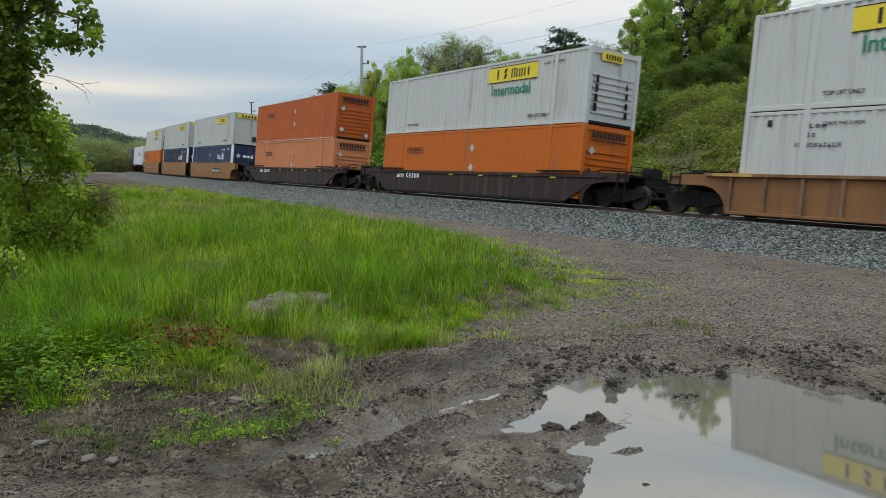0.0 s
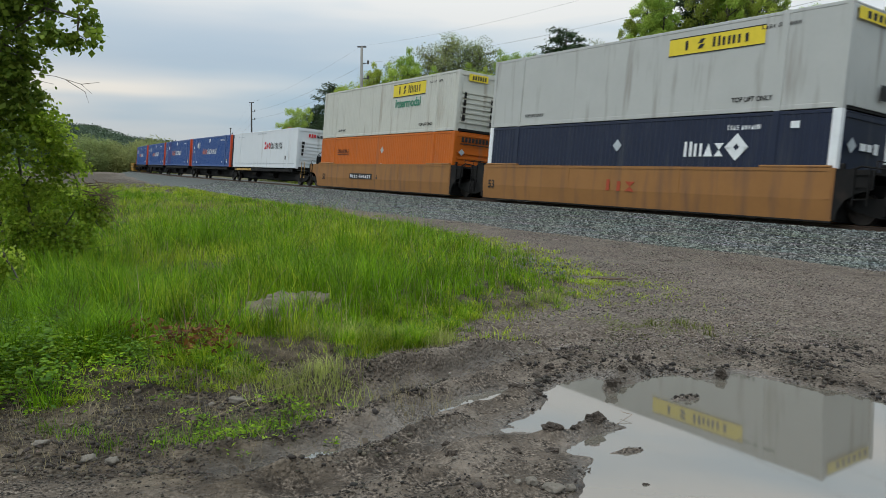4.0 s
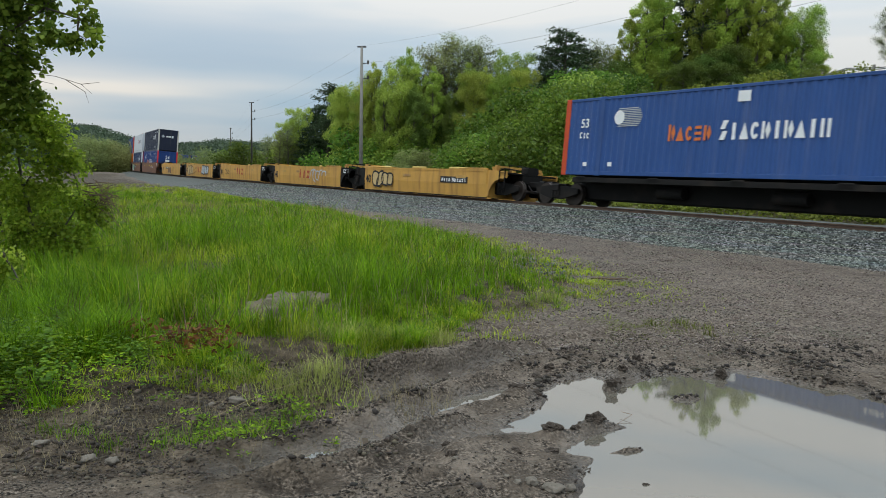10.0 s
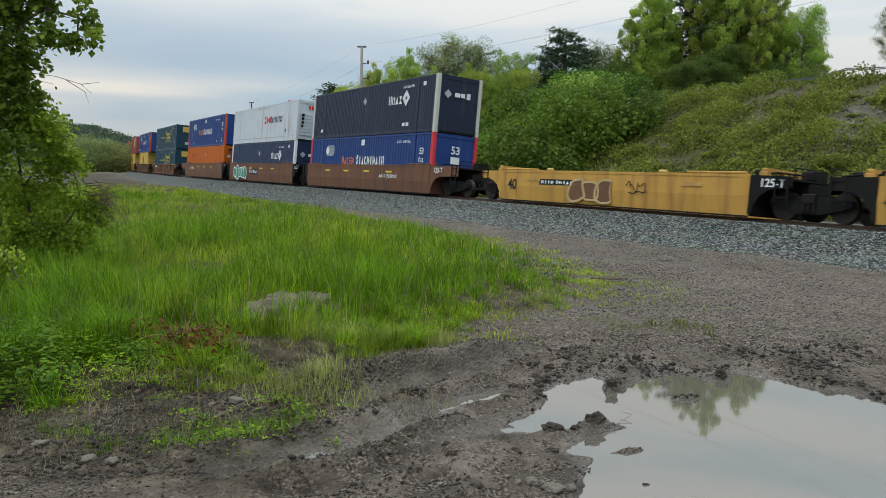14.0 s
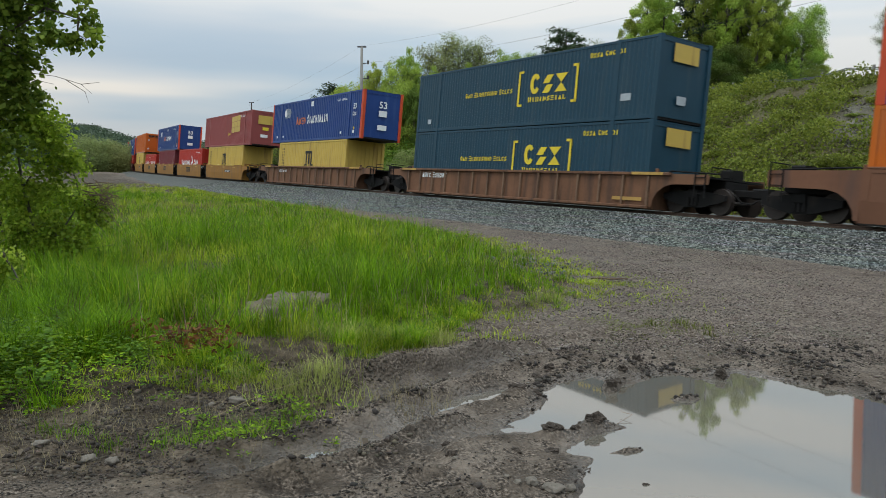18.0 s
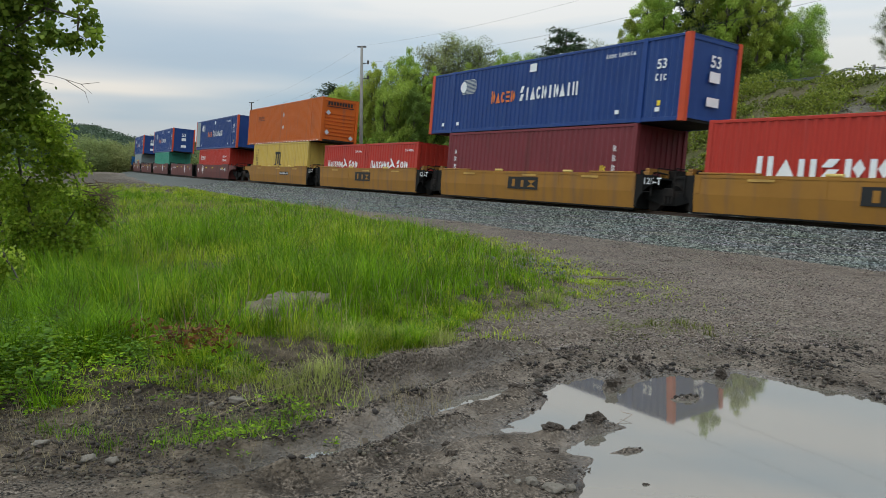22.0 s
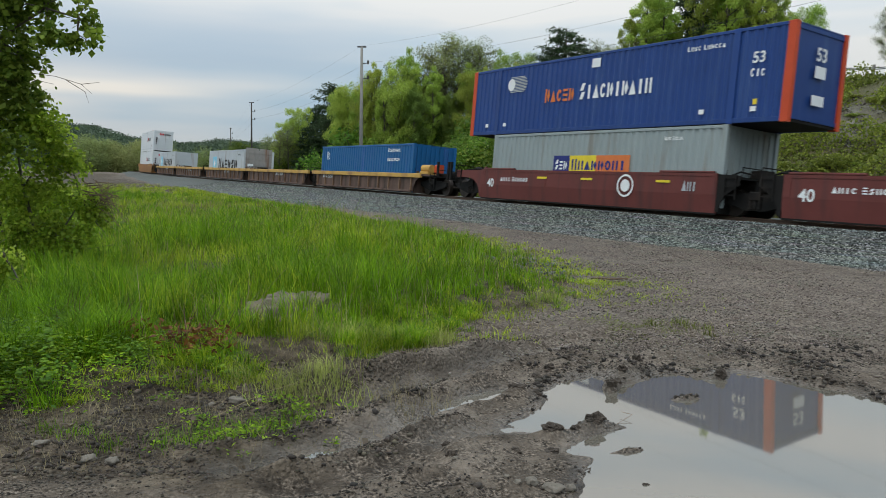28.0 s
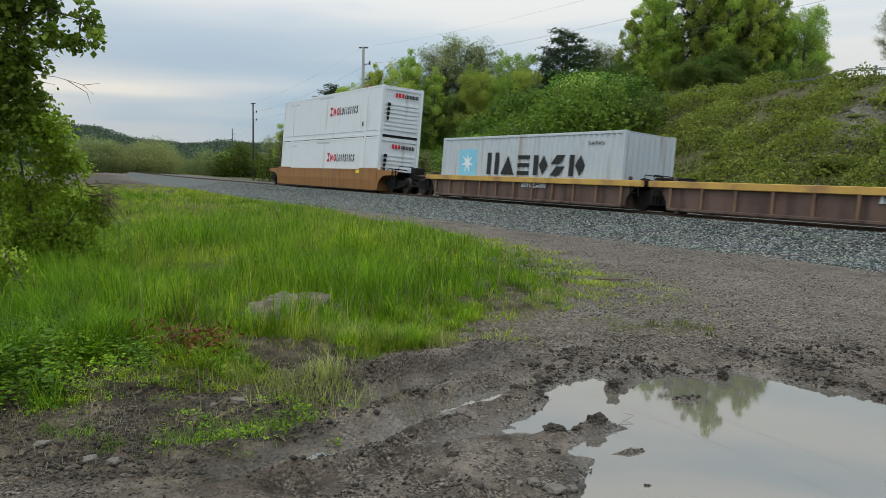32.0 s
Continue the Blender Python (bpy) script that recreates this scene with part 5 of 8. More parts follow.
def well_car(s, paint, label, half_well, pitch, front, rear, style="smooth", lead_truck=True, tail_truck=False, marks=None, loaded=True, chord=None, top=1.28, guards=(), code=None, brake_gear=False):
    """One well of a double-stack car: deep side sills round a well, end platforms over the trucks.
    front, rear: metres from the middle to the middle of each truck or, on a single car, to its coupler."""
    root = thing("well_car", label, "well car", "cars of the train")
    p = P[paint]
    hw = half_well
    for sgn in (-1, 1):
        y = 1.42 * sgn
        # side sill: upright above, tucked in below, with a flange along the top
        if style == "smooth":
            prof = [(y - sgn * 0.10, 0.03), (y - sgn * 0.06, 0.03), (y, 0.62), (y, top), (y - sgn * 0.10, top), (y - sgn * 0.10, top - 0.04), (y - sgn * 0.03, top - 0.06), (y - sgn * 0.03, 0.62)]
            if sgn < 0:
                prof = prof[::-1]
            part("side_sill", Geo().prism(prof, -hw, hw), p, root)
            part("top_chord", Geo().box(-hw, hw, min(y, y + sgn * 0.014), max(y, y + sgn * 0.014), top - 0.09, top + 0.004), P[chord] if chord else p, root)
            part("bottom_chord", Geo().box(-hw, hw, y - sgn * 0.06 - 0.02, y - sgn * 0.06 + 0.02, 0.0, 0.05), P["under"], root)
            for x in (-hw + 0.04, -hw * 0.33, hw * 0.33, hw - 0.26):
                part("stiffener", Geo().box(x, x + 0.2, min(y, y + sgn * 0.012), max(y, y + sgn * 0.012), 0.64, top - 0.09), p, root)
            for x in (-hw + 0.15, hw - 2.35):
                part("guide_rail", Geo().box(x, x + 2.2, min(y - sgn * 0.1, y + sgn * 0.02), max(y - sgn * 0.1, y + sgn * 0.02), top + 0.004, top + 0.075, 0.02), p, root)
            for x0, x1 in guards:
                part("top_guard", Geo().cyl(((x0 + x1) / 2, y - sgn * 0.05, top + 0.05), (1, 0, 0), 0.05, (x1 - x0) / 2, 10), P["pale_guard"], root, "pale yellow roller guard")
        elif style == "fish":
            # deep belly between sloped ends
            x0, x1 = -hw, hw
            ys = (y - sgn * 0.06, y) if sgn > 0 else (y, y - sgn * 0.06)
            prof = [(x0 - 1.4, 0.92), (x0 - 0.4, 0.80), (x0 + 0.9, 0.10), (x1 - 0.9, 0.10), (x1 + 0.4, 0.80), (x1 + 1.4, 0.92), (x1 + 1.4, 1.12), (x1 - 1.0, top - 0.1), (x0 + 1.0, top - 0.1), (x0 - 1.4, 1.12)]
            n = len(prof)
            vs = [(a, ys[0], b) for a, b in prof] + [(a, ys[1], b) for a, b in prof]
            part("side_sill", Geo().add(vs, [tuple(range(n)), tuple(range(2 * n - 1, n - 1, -1))] + [((i + 1) % n, i, i + n, (i + 1) % n + n) for i in range(n)]), p, root)
            part("top_chord", Geo().box(x0 - 1.3, x1 + 1.3, y - 0.05, y + 0.05, 1.05, 1.12), p, root)
            part("bottom_chord", Geo().box(x0 + 0.9, x1 - 0.9, y - 0.06, y + 0.06, 0.06, 0.15), P["under"], root)
            for x in (x0 + 0.2, x1 - 2.6):
                part("end_plate", Geo().box(x, x + 2.4, y - 0.09, y + 0.09, top - 0.04, top + 0.02), P["under"], root)
        else:
            # ribbed plate girder, cut away in an arch over each truck
            part("side_sill", Geo().box(-hw, hw, y - sgn * 0.06 - 0.02, y - sgn * 0.06 + 0.02, 0.10, top - 0.1), p, root)
            ch = 0.22 if chord else 0.10
            part("top_chord", Geo().box(-hw - 0.9, hw + 0.9, y - 0.07, y + 0.07, top - ch, top, 0.015), P[chord] if chord else p, root)
            part("bottom_chord", Geo().box(-hw, hw, y - 0.07, y + 0.03, 0.05, 0.15, 0.015), p, root)
            n = int(2 * hw / 1.18)
            for k in range(n + 1):
                x = -hw + 0.06 + k * (2 * hw - 0.12) / n
                part("rib", Geo().box(x - 0.04, x + 0.04, min(y - sgn * 0.05, y + sgn * 0.05), max(y - sgn * 0.05, y + sgn * 0.05), 0.15, top - ch, 0.0), P["rib"], root)
            if not chord:
                for x in (-hw - 0.6, hw - 0.8):
                    part("chord_tip", Geo().box(x, x + 1.4, y - 0.078, y + 0.078, top - 0.09, top + 0.008), P["car_yellow"], root, "yellow chord tip")
    # floor beams of the well
    g = Geo()
    for x in np.linspace(-hw + 0.5, hw - 0.5, 7):
        g.box(x - 0.14, x + 0.14, -1.3, 1.3, 0.10, 0.15)
    g.box(-hw, hw, -0.25, 0.25, 0.09, 0.14)
    part("well_floor", g, P["under"], root)
    for sgn, reach in ((1, front), (-1, rear)):
        outer = reach > hw + 2.2
        a, b = sgn * hw, sgn * (reach - (0.9 if outer else 0.35))
        x0, x1 = min(a, b), max(a, b)
        dark = p if style != "smooth" or outer else P["under"]
        part("end_bulkhead", Geo().box(min(a, a + sgn * 0.1), max(a, a + sgn * 0.1), -1.33, 1.33, 0.04, top - 0.02), dark, root)
        part("end_platform", Geo().box(x0, x1, -0.55, 0.55, 0.78, 1.1, 0.03), P["under"], root)
        part("end_deck", Geo().box(x0, x1, -1.32, 1.32, top - 0.16, top - 0.10), P["under"], root)
        for y in (-1.40, 1.36):
            # plate beside the platform, its lower edge rising in an arch over the wheels
            ring = [(a, 0.10), (a + sgn * 0.12, 0.10)] + [(a + sgn * (0.12 + 0.9 * (1 - math.cos(q))), 0.12 + 0.78 * math.sin(q)) for q in (0.3, 0.7, 1.1, 1.5)]
            ring = [q for q in ring if abs(q[0]) < abs(b) - 0.05] + [(b, 0.93), (b, top - 0.05), (a, top - 0.02)]
            n = len(ring)
            g = Geo().add([(px, y, pz) for px, pz in ring] + [(px, y + 0.04, pz) for px, pz in ring],
                          [tuple(range(n)), tuple(range(2 * n - 1, n - 1, -1))] + [(i, i + n, (i + 1) % n + n, (i + 1) % n) for i in range(n)])
            part("end_side_plate", g, dark, root)
        # posts of the container guides, a brake pipe, grab irons
        for y in (-1.2, 1.1):
            part("guide_post", Geo().box(a + sgn * 0.05 - 0.05, a + sgn * 0.05 + 0.05, y, y + 0.1, top - 0.02, top + 0.15, 0.02), dark, root)
        part("handrail", Geo().tube([(b, -1.3, top - 0.1), (b, -1.3, top + 0.2), (b, -0.4, top + 0.2), (b, -0.4, top - 0.1)], [0.02] * 4, 6), P["under"], root)
        part("brake_pipe", Geo().tube([(a, -0.8, top - 0.02), (a + sgn * 0.4, -0.85, top + 0.1), (b, -0.8, top + 0.02)], [0.03] * 3, 6), P["under"], root)
        part("valve_box", Geo().box(min(b, b - sgn * 0.45), max(b, b - sgn * 0.45), -0.3, 0.3, top - 0.1, top + 0.2, 0.04), P["under"], root)
        ladder(root, b - sgn * 0.3, -1.43, 0.5, top, P["under"])
    if guards:
        for sgn in (-1, 1):
            x = sgn * (hw + 0.35)
            part("end_bracket", Geo().box(x - 0.09, x + 0.09, -1.25, 1.25, top + 0.10, top + 0.2, 0.02), p, root)
            for y in (-1.2, -0.35, 0.35, 1.2):
                part("bracket_foot", Geo().box(x - 0.13, x + 0.13, y - 0.09, y + 0.09, top - 0.1, top + 0.1, 0.02), p, root)
    if brake_gear:
        part("brake_cylinder", Geo().cyl((hw + 0.75, -0.95, top + 0.28), (1, 0, 0), 0.2, 0.42, 16), P["car_yellow"], root, "yellow brake cylinder")
        part("cylinder_cradle", Geo().box(hw + 0.35, hw + 1.15, -1.2, -0.7, top - 0.02, top + 0.12, 0.02), P["car_yellow"], root)
        part("brake_valve", Geo().box(hw + 1.3, hw + 1.65, -0.9, -0.55, top + 0.05, top + 0.5, 0.06), P["post_orange"], root, "red-orange brake valve")
        for x in (hw + 1.9, hw + 2.9, hw + 3.15):
            part("hose_stand", Geo().box(x - 0.05, x + 0.05, -1.1, -1.0, top - 0.25, top + 0.62, 0.01), P["under"], root)
    if code:
        figures(code, 0.34, P["ink_white"], root, pose(hw + 0.75, -1.41, top - 0.36) @ TO_ROAD)
    if lead_truck:
        truck(root, front - (1.75 if front > hw + 2.2 else 0))
    if tail_truck:
        truck(root, -(rear - (1.75 if rear > hw + 2.2 else 0)))
    if front > hw + 2.2:
        coupler(root, front - 0.9, 1)
    if rear > hw + 2.2:
        coupler(root, -(rear - 0.9), -1)
    if marks:
        marks(root, hw, top)
    RIDERS.append((root, s, 0.0))
    return root


def spine_car(s, label, pitch, tail_truck=False, head=False, stand=False):
    """One unit of a spine car: a deep centre sill with side arms that carry the container."""
    root = thing("spine_car", label, "spine car", "cars of the train")
    h = pitch / 2
    part("centre_sill", Geo().box(-h + 0.4, h - 0.4, -0.48, 0.48, 0.26, 1.04, 0.04), P["under"], root)
    part("side_beam", Geo().box(-h + 1.2, -h + 6.0, -1.3, -1.2, 0.88, 1.06, 0.01), P["car_yellow"] if head else P["under"], root)
    part("side_beam", Geo().box(-h + 6.0, h - 1.2, -1.3, -1.2, 0.88, 1.06, 0.01), P["under"], root)
    part("side_beam", Geo().box(-h + 1.2, h - 1.2, 1.2, 1.3, 0.88, 1.06, 0.01), P["under"], root)
    for x in (-h + 1.6, -h + 5.2, 0.0, h - 5.2, h - 1.6):
        part("cross_arm", Geo().box(x - 0.22, x + 0.22, -1.3, 1.3, 0.9, 1.10, 0.02), P["under"], root)
    for x in (-3.0, 1.5):
        part("brake_reservoir", Geo().cyl((x, -0.7, 0.62), (1, 0, 0), 0.2, 0.55, 14), P["under"], root)
    part("stand_pipe", Geo().box(h - 1.5, h - 0.9, -0.95, 0.95, 1.0, 1.12), P["under"], root)
    truck(root, h)
    if tail_truck:
        truck(root, -h)
        coupler(root, -h - 0.5, -1)
    if head:
        part("end_platform", Geo().box(h - 0.5, h + 1.3, -1.2, 1.2, 0.95, 1.05, 0.02), P["under"], root)
        coupler(root, h + 1.1, 1)
        g = Geo()
        n = 20
        for k in range(n):
            a0, a1 = 2 * math.pi * k / n, 2 * math.pi * (k + 1) / n
            g.tube([(h + 0.62, 0.25 + 0.45 * math.cos(a0), 1.95 + 0.45 * math.sin(a0)), (h + 0.62, 0.25 + 0.45 * math.cos(a1), 1.95 + 0.45 * math.sin(a1))], [0.03, 0.03], 5)
        for k in range(5):
            a0 = 2 * math.pi * k / 5
            g.tube([(h + 0.62, 0.25, 1.95), (h + 0.62, 0.25 + 0.45 * math.cos(a0), 1.95 + 0.45 * math.sin(a0))], [0.02, 0.02], 5)
        part("brake_wheel", g, P["under"], root)
        part("brake_stand", Geo().box(h + 0.4, h + 0.62, -0.15, 0.3, 1.0, 2.1, 0.03), P["under"], root)
        for y in (-1.25, 1.2):
            part("handrail", Geo().tube([(h + 0.5, y, 0.5), (h + 0.5, y, 1.6), (h + 1.1, y, 1.6), (h + 1.1, y, 0.5)], [0.022] * 4, 6), P["car_yellow"], root)
    RIDERS.append((root, s, 0.0))
    return root


def sill_marks(items, hw_shift=0.0):
    """Panels and figures on the near sill: (kind, x, z, width, height, ink)."""
    def f(root, hw, top):
        for it in items:
            kind, x, z, w, h_, ink = it[:6]
            y = -1.425
            if kind == "plate":
                part("number_plate", patch(Geo(), x, x + w, z, z + h_, y, 0.010), P["ink_black"], root, "black plate with bars")
                part("lettering", words(x + 0.1, w - 0.2, z + 0.18 * h_, 0.64 * h_, it[6] if len(it) > 6 else (4, 6), 51, y, 0.016), P[ink], root)
            elif kind == "bars":
                part("lettering", words(x, w, z, h_, it[6] if len(it) > 6 else (4,), 52, y, 0.010), P[ink], root)
            elif kind == "fig":
                figures(it[6], h_ * 1.35, P[ink], root, pose(x + w / 2, y - 0.012, z) @ TO_ROAD)
            elif kind == "dash":
                part("reflector", patch(Geo(), x, x + w, z, z + h_, y, 0.022), P[ink], root)
            elif kind == "round":
                n = 20
                g = Geo()
                for r0, r1 in ((0.40, 0.33), (0.22, 0.0)):
                    vs = [(x + r0 * math.sin(2 * math.pi * k / n), y - 0.026, z + r0 * math.cos(2 * math.pi * k / n)) for k in range(n)] + [(x + r1 * math.sin(2 * math.pi * k / n), y - 0.026, z + r1 * math.cos(2 * math.pi * k / n)) for k in range(n)]
                    g.add(vs, [(k, k + n, (k + 1) % n + n, (k + 1) % n) for k in range(n)])
                part("round_emblem", g, P[ink], root, "white round emblem")
            elif kind == "tag":
                pen_tag(root, x, z, w, h_, ink)
            elif kind == "scrawl":
                scrawl(root, x, z, w, h_, ink, it[6])
    return f


def pen_tag(root, x, z, w, h_, ink):
    """A thin sprayed line that loops along the sill, with a sweep under it."""
    r = random.Random(int(x * 100) + 31)
    n = int(26 * w / h_)
    path = []
    for i in range(n + 1):
        f = i / n
        a = f * 6.283 * w / h_ * 1.5
        path.append((x + w * (f + 0.07 * math.sin(a * 0.93)), z + h_ * (0.58 + (0.34 + 0.1 * r.random()) * math.sin(a) * math.cos(a * 0.37))))
    path += [(x + w * (0.9 - 0.25 * k), z + h_ * (0.16 - 0.05 * k + 0.12 * (k % 2))) for k in range(4)]
    vs, fs = [], []
    for p0, p1 in zip(path, path[1:]):
        dx, dz = p1[0] - p0[0], p1[1] - p0[1]
        d = max(1e-4, math.hypot(dx, dz))
        ox, oz = -dz / d * 0.017, dx / d * 0.017
        k = len(vs)
        vs += [(p0[0] - ox, -1.455, p0[1] - oz), (p1[0] - ox, -1.455, p1[1] - oz), (p1[0] + ox, -1.455, p1[1] + oz), (p0[0] + ox, -1.455, p0[1] + oz)]
        fs.append((k, k + 1, k + 2, k + 3))
    part("graffiti_line", Geo().add(vs, fs), P[ink], root, "thin sprayed graffiti line")


def scrawl(root, x, z, w, h_, fill, line):
    """Sprayed graffiti: fat crooked shapes with outlines, no letters."""
    r = random.Random(int(x * 100) + 7)
    y = -1.425
    n = max(2, int(w / h_ * 1.35))
    m_ = 22
    for k in range(n):
        cx = x + (k + 0.5) * w / n
        a, b = w / n * r.uniform(0.5, 0.66), h_ * r.uniform(0.38, 0.56)
        ph, q1, q2, lean = r.uniform(0, 6), r.uniform(0.05, 0.3), r.uniform(0.05, 0.28), r.uniform(-0.25, 0.25)
        ring = []
        for i in range(m_):
            t = 2 * math.pi * i / m_
            ct, st = math.cos(t), math.sin(t)
            ex = math.copysign(abs(ct) ** 0.6, ct) * a * (1 + q1 * math.sin(3 * t + ph))
            ez = math.copysign(abs(st) ** 0.6, st) * b * (1 + q2 * math.sin(2 * t + 1.7 * ph))
            ring.append((cx + ex + lean * ez, z + h_ / 2 + ez))
        if fill:
            part("graffiti_fill", Geo().add([(p_[0], y - 0.024 - 0.001 * k, p_[1]) for p_ in ring], [tuple(range(m_))]), P[fill], root, "sprayed graffiti")
        c0, c1 = cx, z + h_ / 2
        th = 0.045 / max(a, b)
        outer = [(p_[0] + (p_[0] - c0) * th, y - 0.034 - 0.001 * k, p_[1] + (p_[1] - c1) * th) for p_ in ring]
        inner = [(p_[0] - (p_[0] - c0) * th, y - 0.034 - 0.001 * k, p_[1] - (p_[1] - c1) * th) for p_ in ring]
        arc = m_ if fill else int(m_ * r.uniform(0.45, 0.85))
        part("graffiti_line", Geo().add(outer + inner, [(i, m_ + i, m_ + (i + 1) % m_, (i + 1) % m_) for i in range(arc)]), P[line], root, "sprayed graffiti outline")

# ---- the train, from its head to its tail: place of each car's middle along it ----
def pair(s, top, low, low_h=0.22):
    """A stack of two containers in a well: (length, height, paint, label, wall, end, posts, marks)."""
    for spec, base in ((low, low_h), (top, low_h + (low[1] if low else 0))):
        if spec:
            L, H, paint, label, wall, end, posts, marks = spec
            container(L, H, paint, label, s, base, wall, end, posts, marks)


D53, H96, H86 = 16.15, 2.896, 2.591
JB = (D53, H96, "white", "white ribbed container with a yellow name panel, stacked on another", "ribs", "hribs", None, marks_jb(True))
JB_FLAT = (D53, H96, "dull_white", "smooth white container with yellow name panel, above navy one", "flat", "flat", None, marks_jb(False))
JB_CREAM = (D53, H96, "cream", "cream ribbed container with yellow name panel, above orange one", "fine", "hribs", None, marks_jb(True))
JB_LEAD = (D53, H96, "white", "white ribbed container with a yellow name panel at its rear half", "ribs", "hribs", None, marks_jb(True, 6.5))


def marks_low(root, h, H):
    figures("STACK THIS 3 HIGH", 0.13, P["ink_black"], root, pose(-5.0, SIDE - 0.006, H - 0.45) @ TO_ROAD)
    part("lettering", words(-6.0, 0.55, H - 0.52, 0.12, (3,), 33), P["ink_black"], root)
    part("lettering", words(-6.05, 0.3, H - 0.78, 0.14, (2,), 34), P["ink_black"], root)
    part("lettering", words(-6.4, 1.4, H - 1.05, 0.14, (2, 8), 35), P["ink_black"], root)
    part("sticker", patch(Geo(), -7.3, -7.15, H - 0.45, H - 0.25), P["ink_black"], root)


JB_LOW = (D53, H96, "white", "plain white ribbed container low in a well car", "ribs", "hribs", None, marks_low)
SCH_DEEP = (D53, H96, "deep_orange", "deep orange container with small black lettering, above a yellow one", "fine", "hribs", None, marks_schneider)
SCH = (D53, H96, "orange", "bright orange container with small black lettering", "fine", "hribs", None, marks_schneider)
SCH_RUST = (D53, H96, "rust_orange", "weathered orange container, stacked on a faded one", "fine", "hribs", None, marks_schneider)
SCH_PALE = (D53, H96, "pale_orange", "faded pale orange container in a well car", "ribs", "hribs", None, marks_schneider)
UMAX = (D53, H96, "navy", "navy blue container with white corner posts", "fine", "flat", "ink_white", marks_umax)
UMAX_DARK = (D53, H96, "black_navy", "near-black navy container with white corner posts", "fine", "flat", "ink_white", marks_umax)
PACER = (D53, H96, "deep_blue", "royal blue ribbed container with orange corner posts", "ribs", "flat", "post_orange", marks_pacer())
PACER_GREY = (D53, H96, "deep_blue", "royal blue ribbed container with a grey primer panel", "ribs", "flat", "post_orange", marks_pacer(grey_end=True))
XPO = (D53, H96, "clean_white", "clean white container with red and black lettering", "flat", "hribs", None, marks_xpo)
XPO_SILVER = (D53, H96, "silver", "silver-white container with red and black lettering", "flat", "hribs", None, marks_xpo)
CSX = (D53, H96, "teal_blue", "dark petrol blue container with yellow bracketed lettering", "fine", "flat", None, marks_csx(False))
MAROON = (D53, H96, "maroon", "faded maroon container with a yellow flag emblem", "ribs", "flat", None, marks_maroon)
H91 = 2.78
MSC = (12.19, H91, "yellow", "ochre yellow ribbed container with a black emblem", "ribs", "corr", None, marks_msc)
HAMB = (12.19, 2.74, "red", "bright red container with white lettering, in a well car", "ribs", "corr", None, marks_hs(False))
TEX = (12.19, H91, "dark_maroon", "dark maroon ribbed container under a blue one", "ribs", "corr", None, marks_plain(*[(x, x + 0.2, z, z + 0.22, "ink_white") for x in (-5.5, 5.0) for z in (1.1, 1.45, 1.8)], (4.4, 4.75, 1.05, 1.3, "ink_yellow")))
CAI = (12.19, H86, "red", "red ribbed container with white lettering under a blue one", "ribs", "corr", None, marks_plain((-5.3, -3.3, 1.55, 2.0, "ink_white"), (3.6, 5.0, 1.75, 1.95, "ink_white"), (3.6, 5.0, 1.4, 1.6, "ink_white")))
GREEN = (12.19, H86, "green", "sea-green ribbed container under a blue one", "ribs", "corr", None, None)
PNO = (12.19, H86, "grey", "grey-green container with a coloured name panel", "ribs", "corr", None, marks_pno)
BLUE40 = (12.19, 2.54, "bright_blue", "bright blue ribbed container alone in a well car", "ribs", "corr", None,
          marks_plain((-5.3, -4.8, 1.7, 2.2, "ink_white"), (3.2, 4.6, 2.1, 2.3, "ink_white"), (3.2, 4.6, 1.6, 1.8, "ink_white")))
MAERSK = (12.19, H86, "pale_grey", "pale grey container with a light blue star panel", "ribs", "corr", None, marks_maersk)

Y_DASH = [("dash", x, 1.02, 0.7, 0.09, "ink_yellow") for x in (-5.0, -2.2, 0.6, 3.4)]

# two singles and a third at the head
well_car(14.43, "car_ochre", "rusty brown ribbed well car with two white containers", 8.3, 23.2, 11.6, 11.6, "ribbed", True, True)
pair(14.43, JB_LEAD, JB_LOW)
well_car(-8.76, "car_brown", "dark brown well car with a sloping belly", 8.3, 23.2, 11.6, 11.6, "fish", True, True,
         sill_marks([("bars", -6.2, 0.80, 2.4, 0.25, "ink_white", (3, 5))] + [("dash", x, 0.98, 0.35, 0.07, "ink_yellow") for x in (-1.0, 1.5, 4.0, 6.5)]))
pair(-8.76, JB, SCH)
well_car(-32.0, "car_brown", "dark brown well car with scuffed sills", 8.3, 23.2, 11.6, 11.6, "fish", True, True,
         sill_marks([("bars", -6.2, 0.80, 2.4, 0.25, "ink_white", (3, 5))] + [("dash", x, 0.98, 0.35, 0.07, "ink_yellow") for x in (-7.0, -1.6, 1.0, 3.6, 6.2)]))
pair(-32.0, SCH_RUST, SCH_PALE)
# three wells hinged together, tan
well_car(-55.27, "car_tan", "tan well car with a black number plate", 8.15, 19.1, 11.5, 9.55, "smooth", True, False, top=1.48, marks=
         sill_marks([("plate", 1.68, 0.55, 3.15, 0.4, "ink_white"), ("fig", 0.75, 0.72, 0.25, 0.2, "ink_black", "A"), ("bars", -7.6, 0.55, 0.6, 0.3, "ink_black", (2,))]))
pair(-55.27, JB_FLAT, UMAX)
well_car(-74.43, "car_tan", "tan well car with a faded red name", 8.15, 19.1, 9.55, 9.55, "smooth", True, False, top=1.48, marks=sill_marks([("bars", -0.6, 0.6, 1.6, 0.4, "ink_rust", ("iix",)), ("fig", -7.8, 0.5, 0.6, 0.36, "ink_black", "53")]))
pair(-74.43, JB_FLAT, UMAX_DARK)
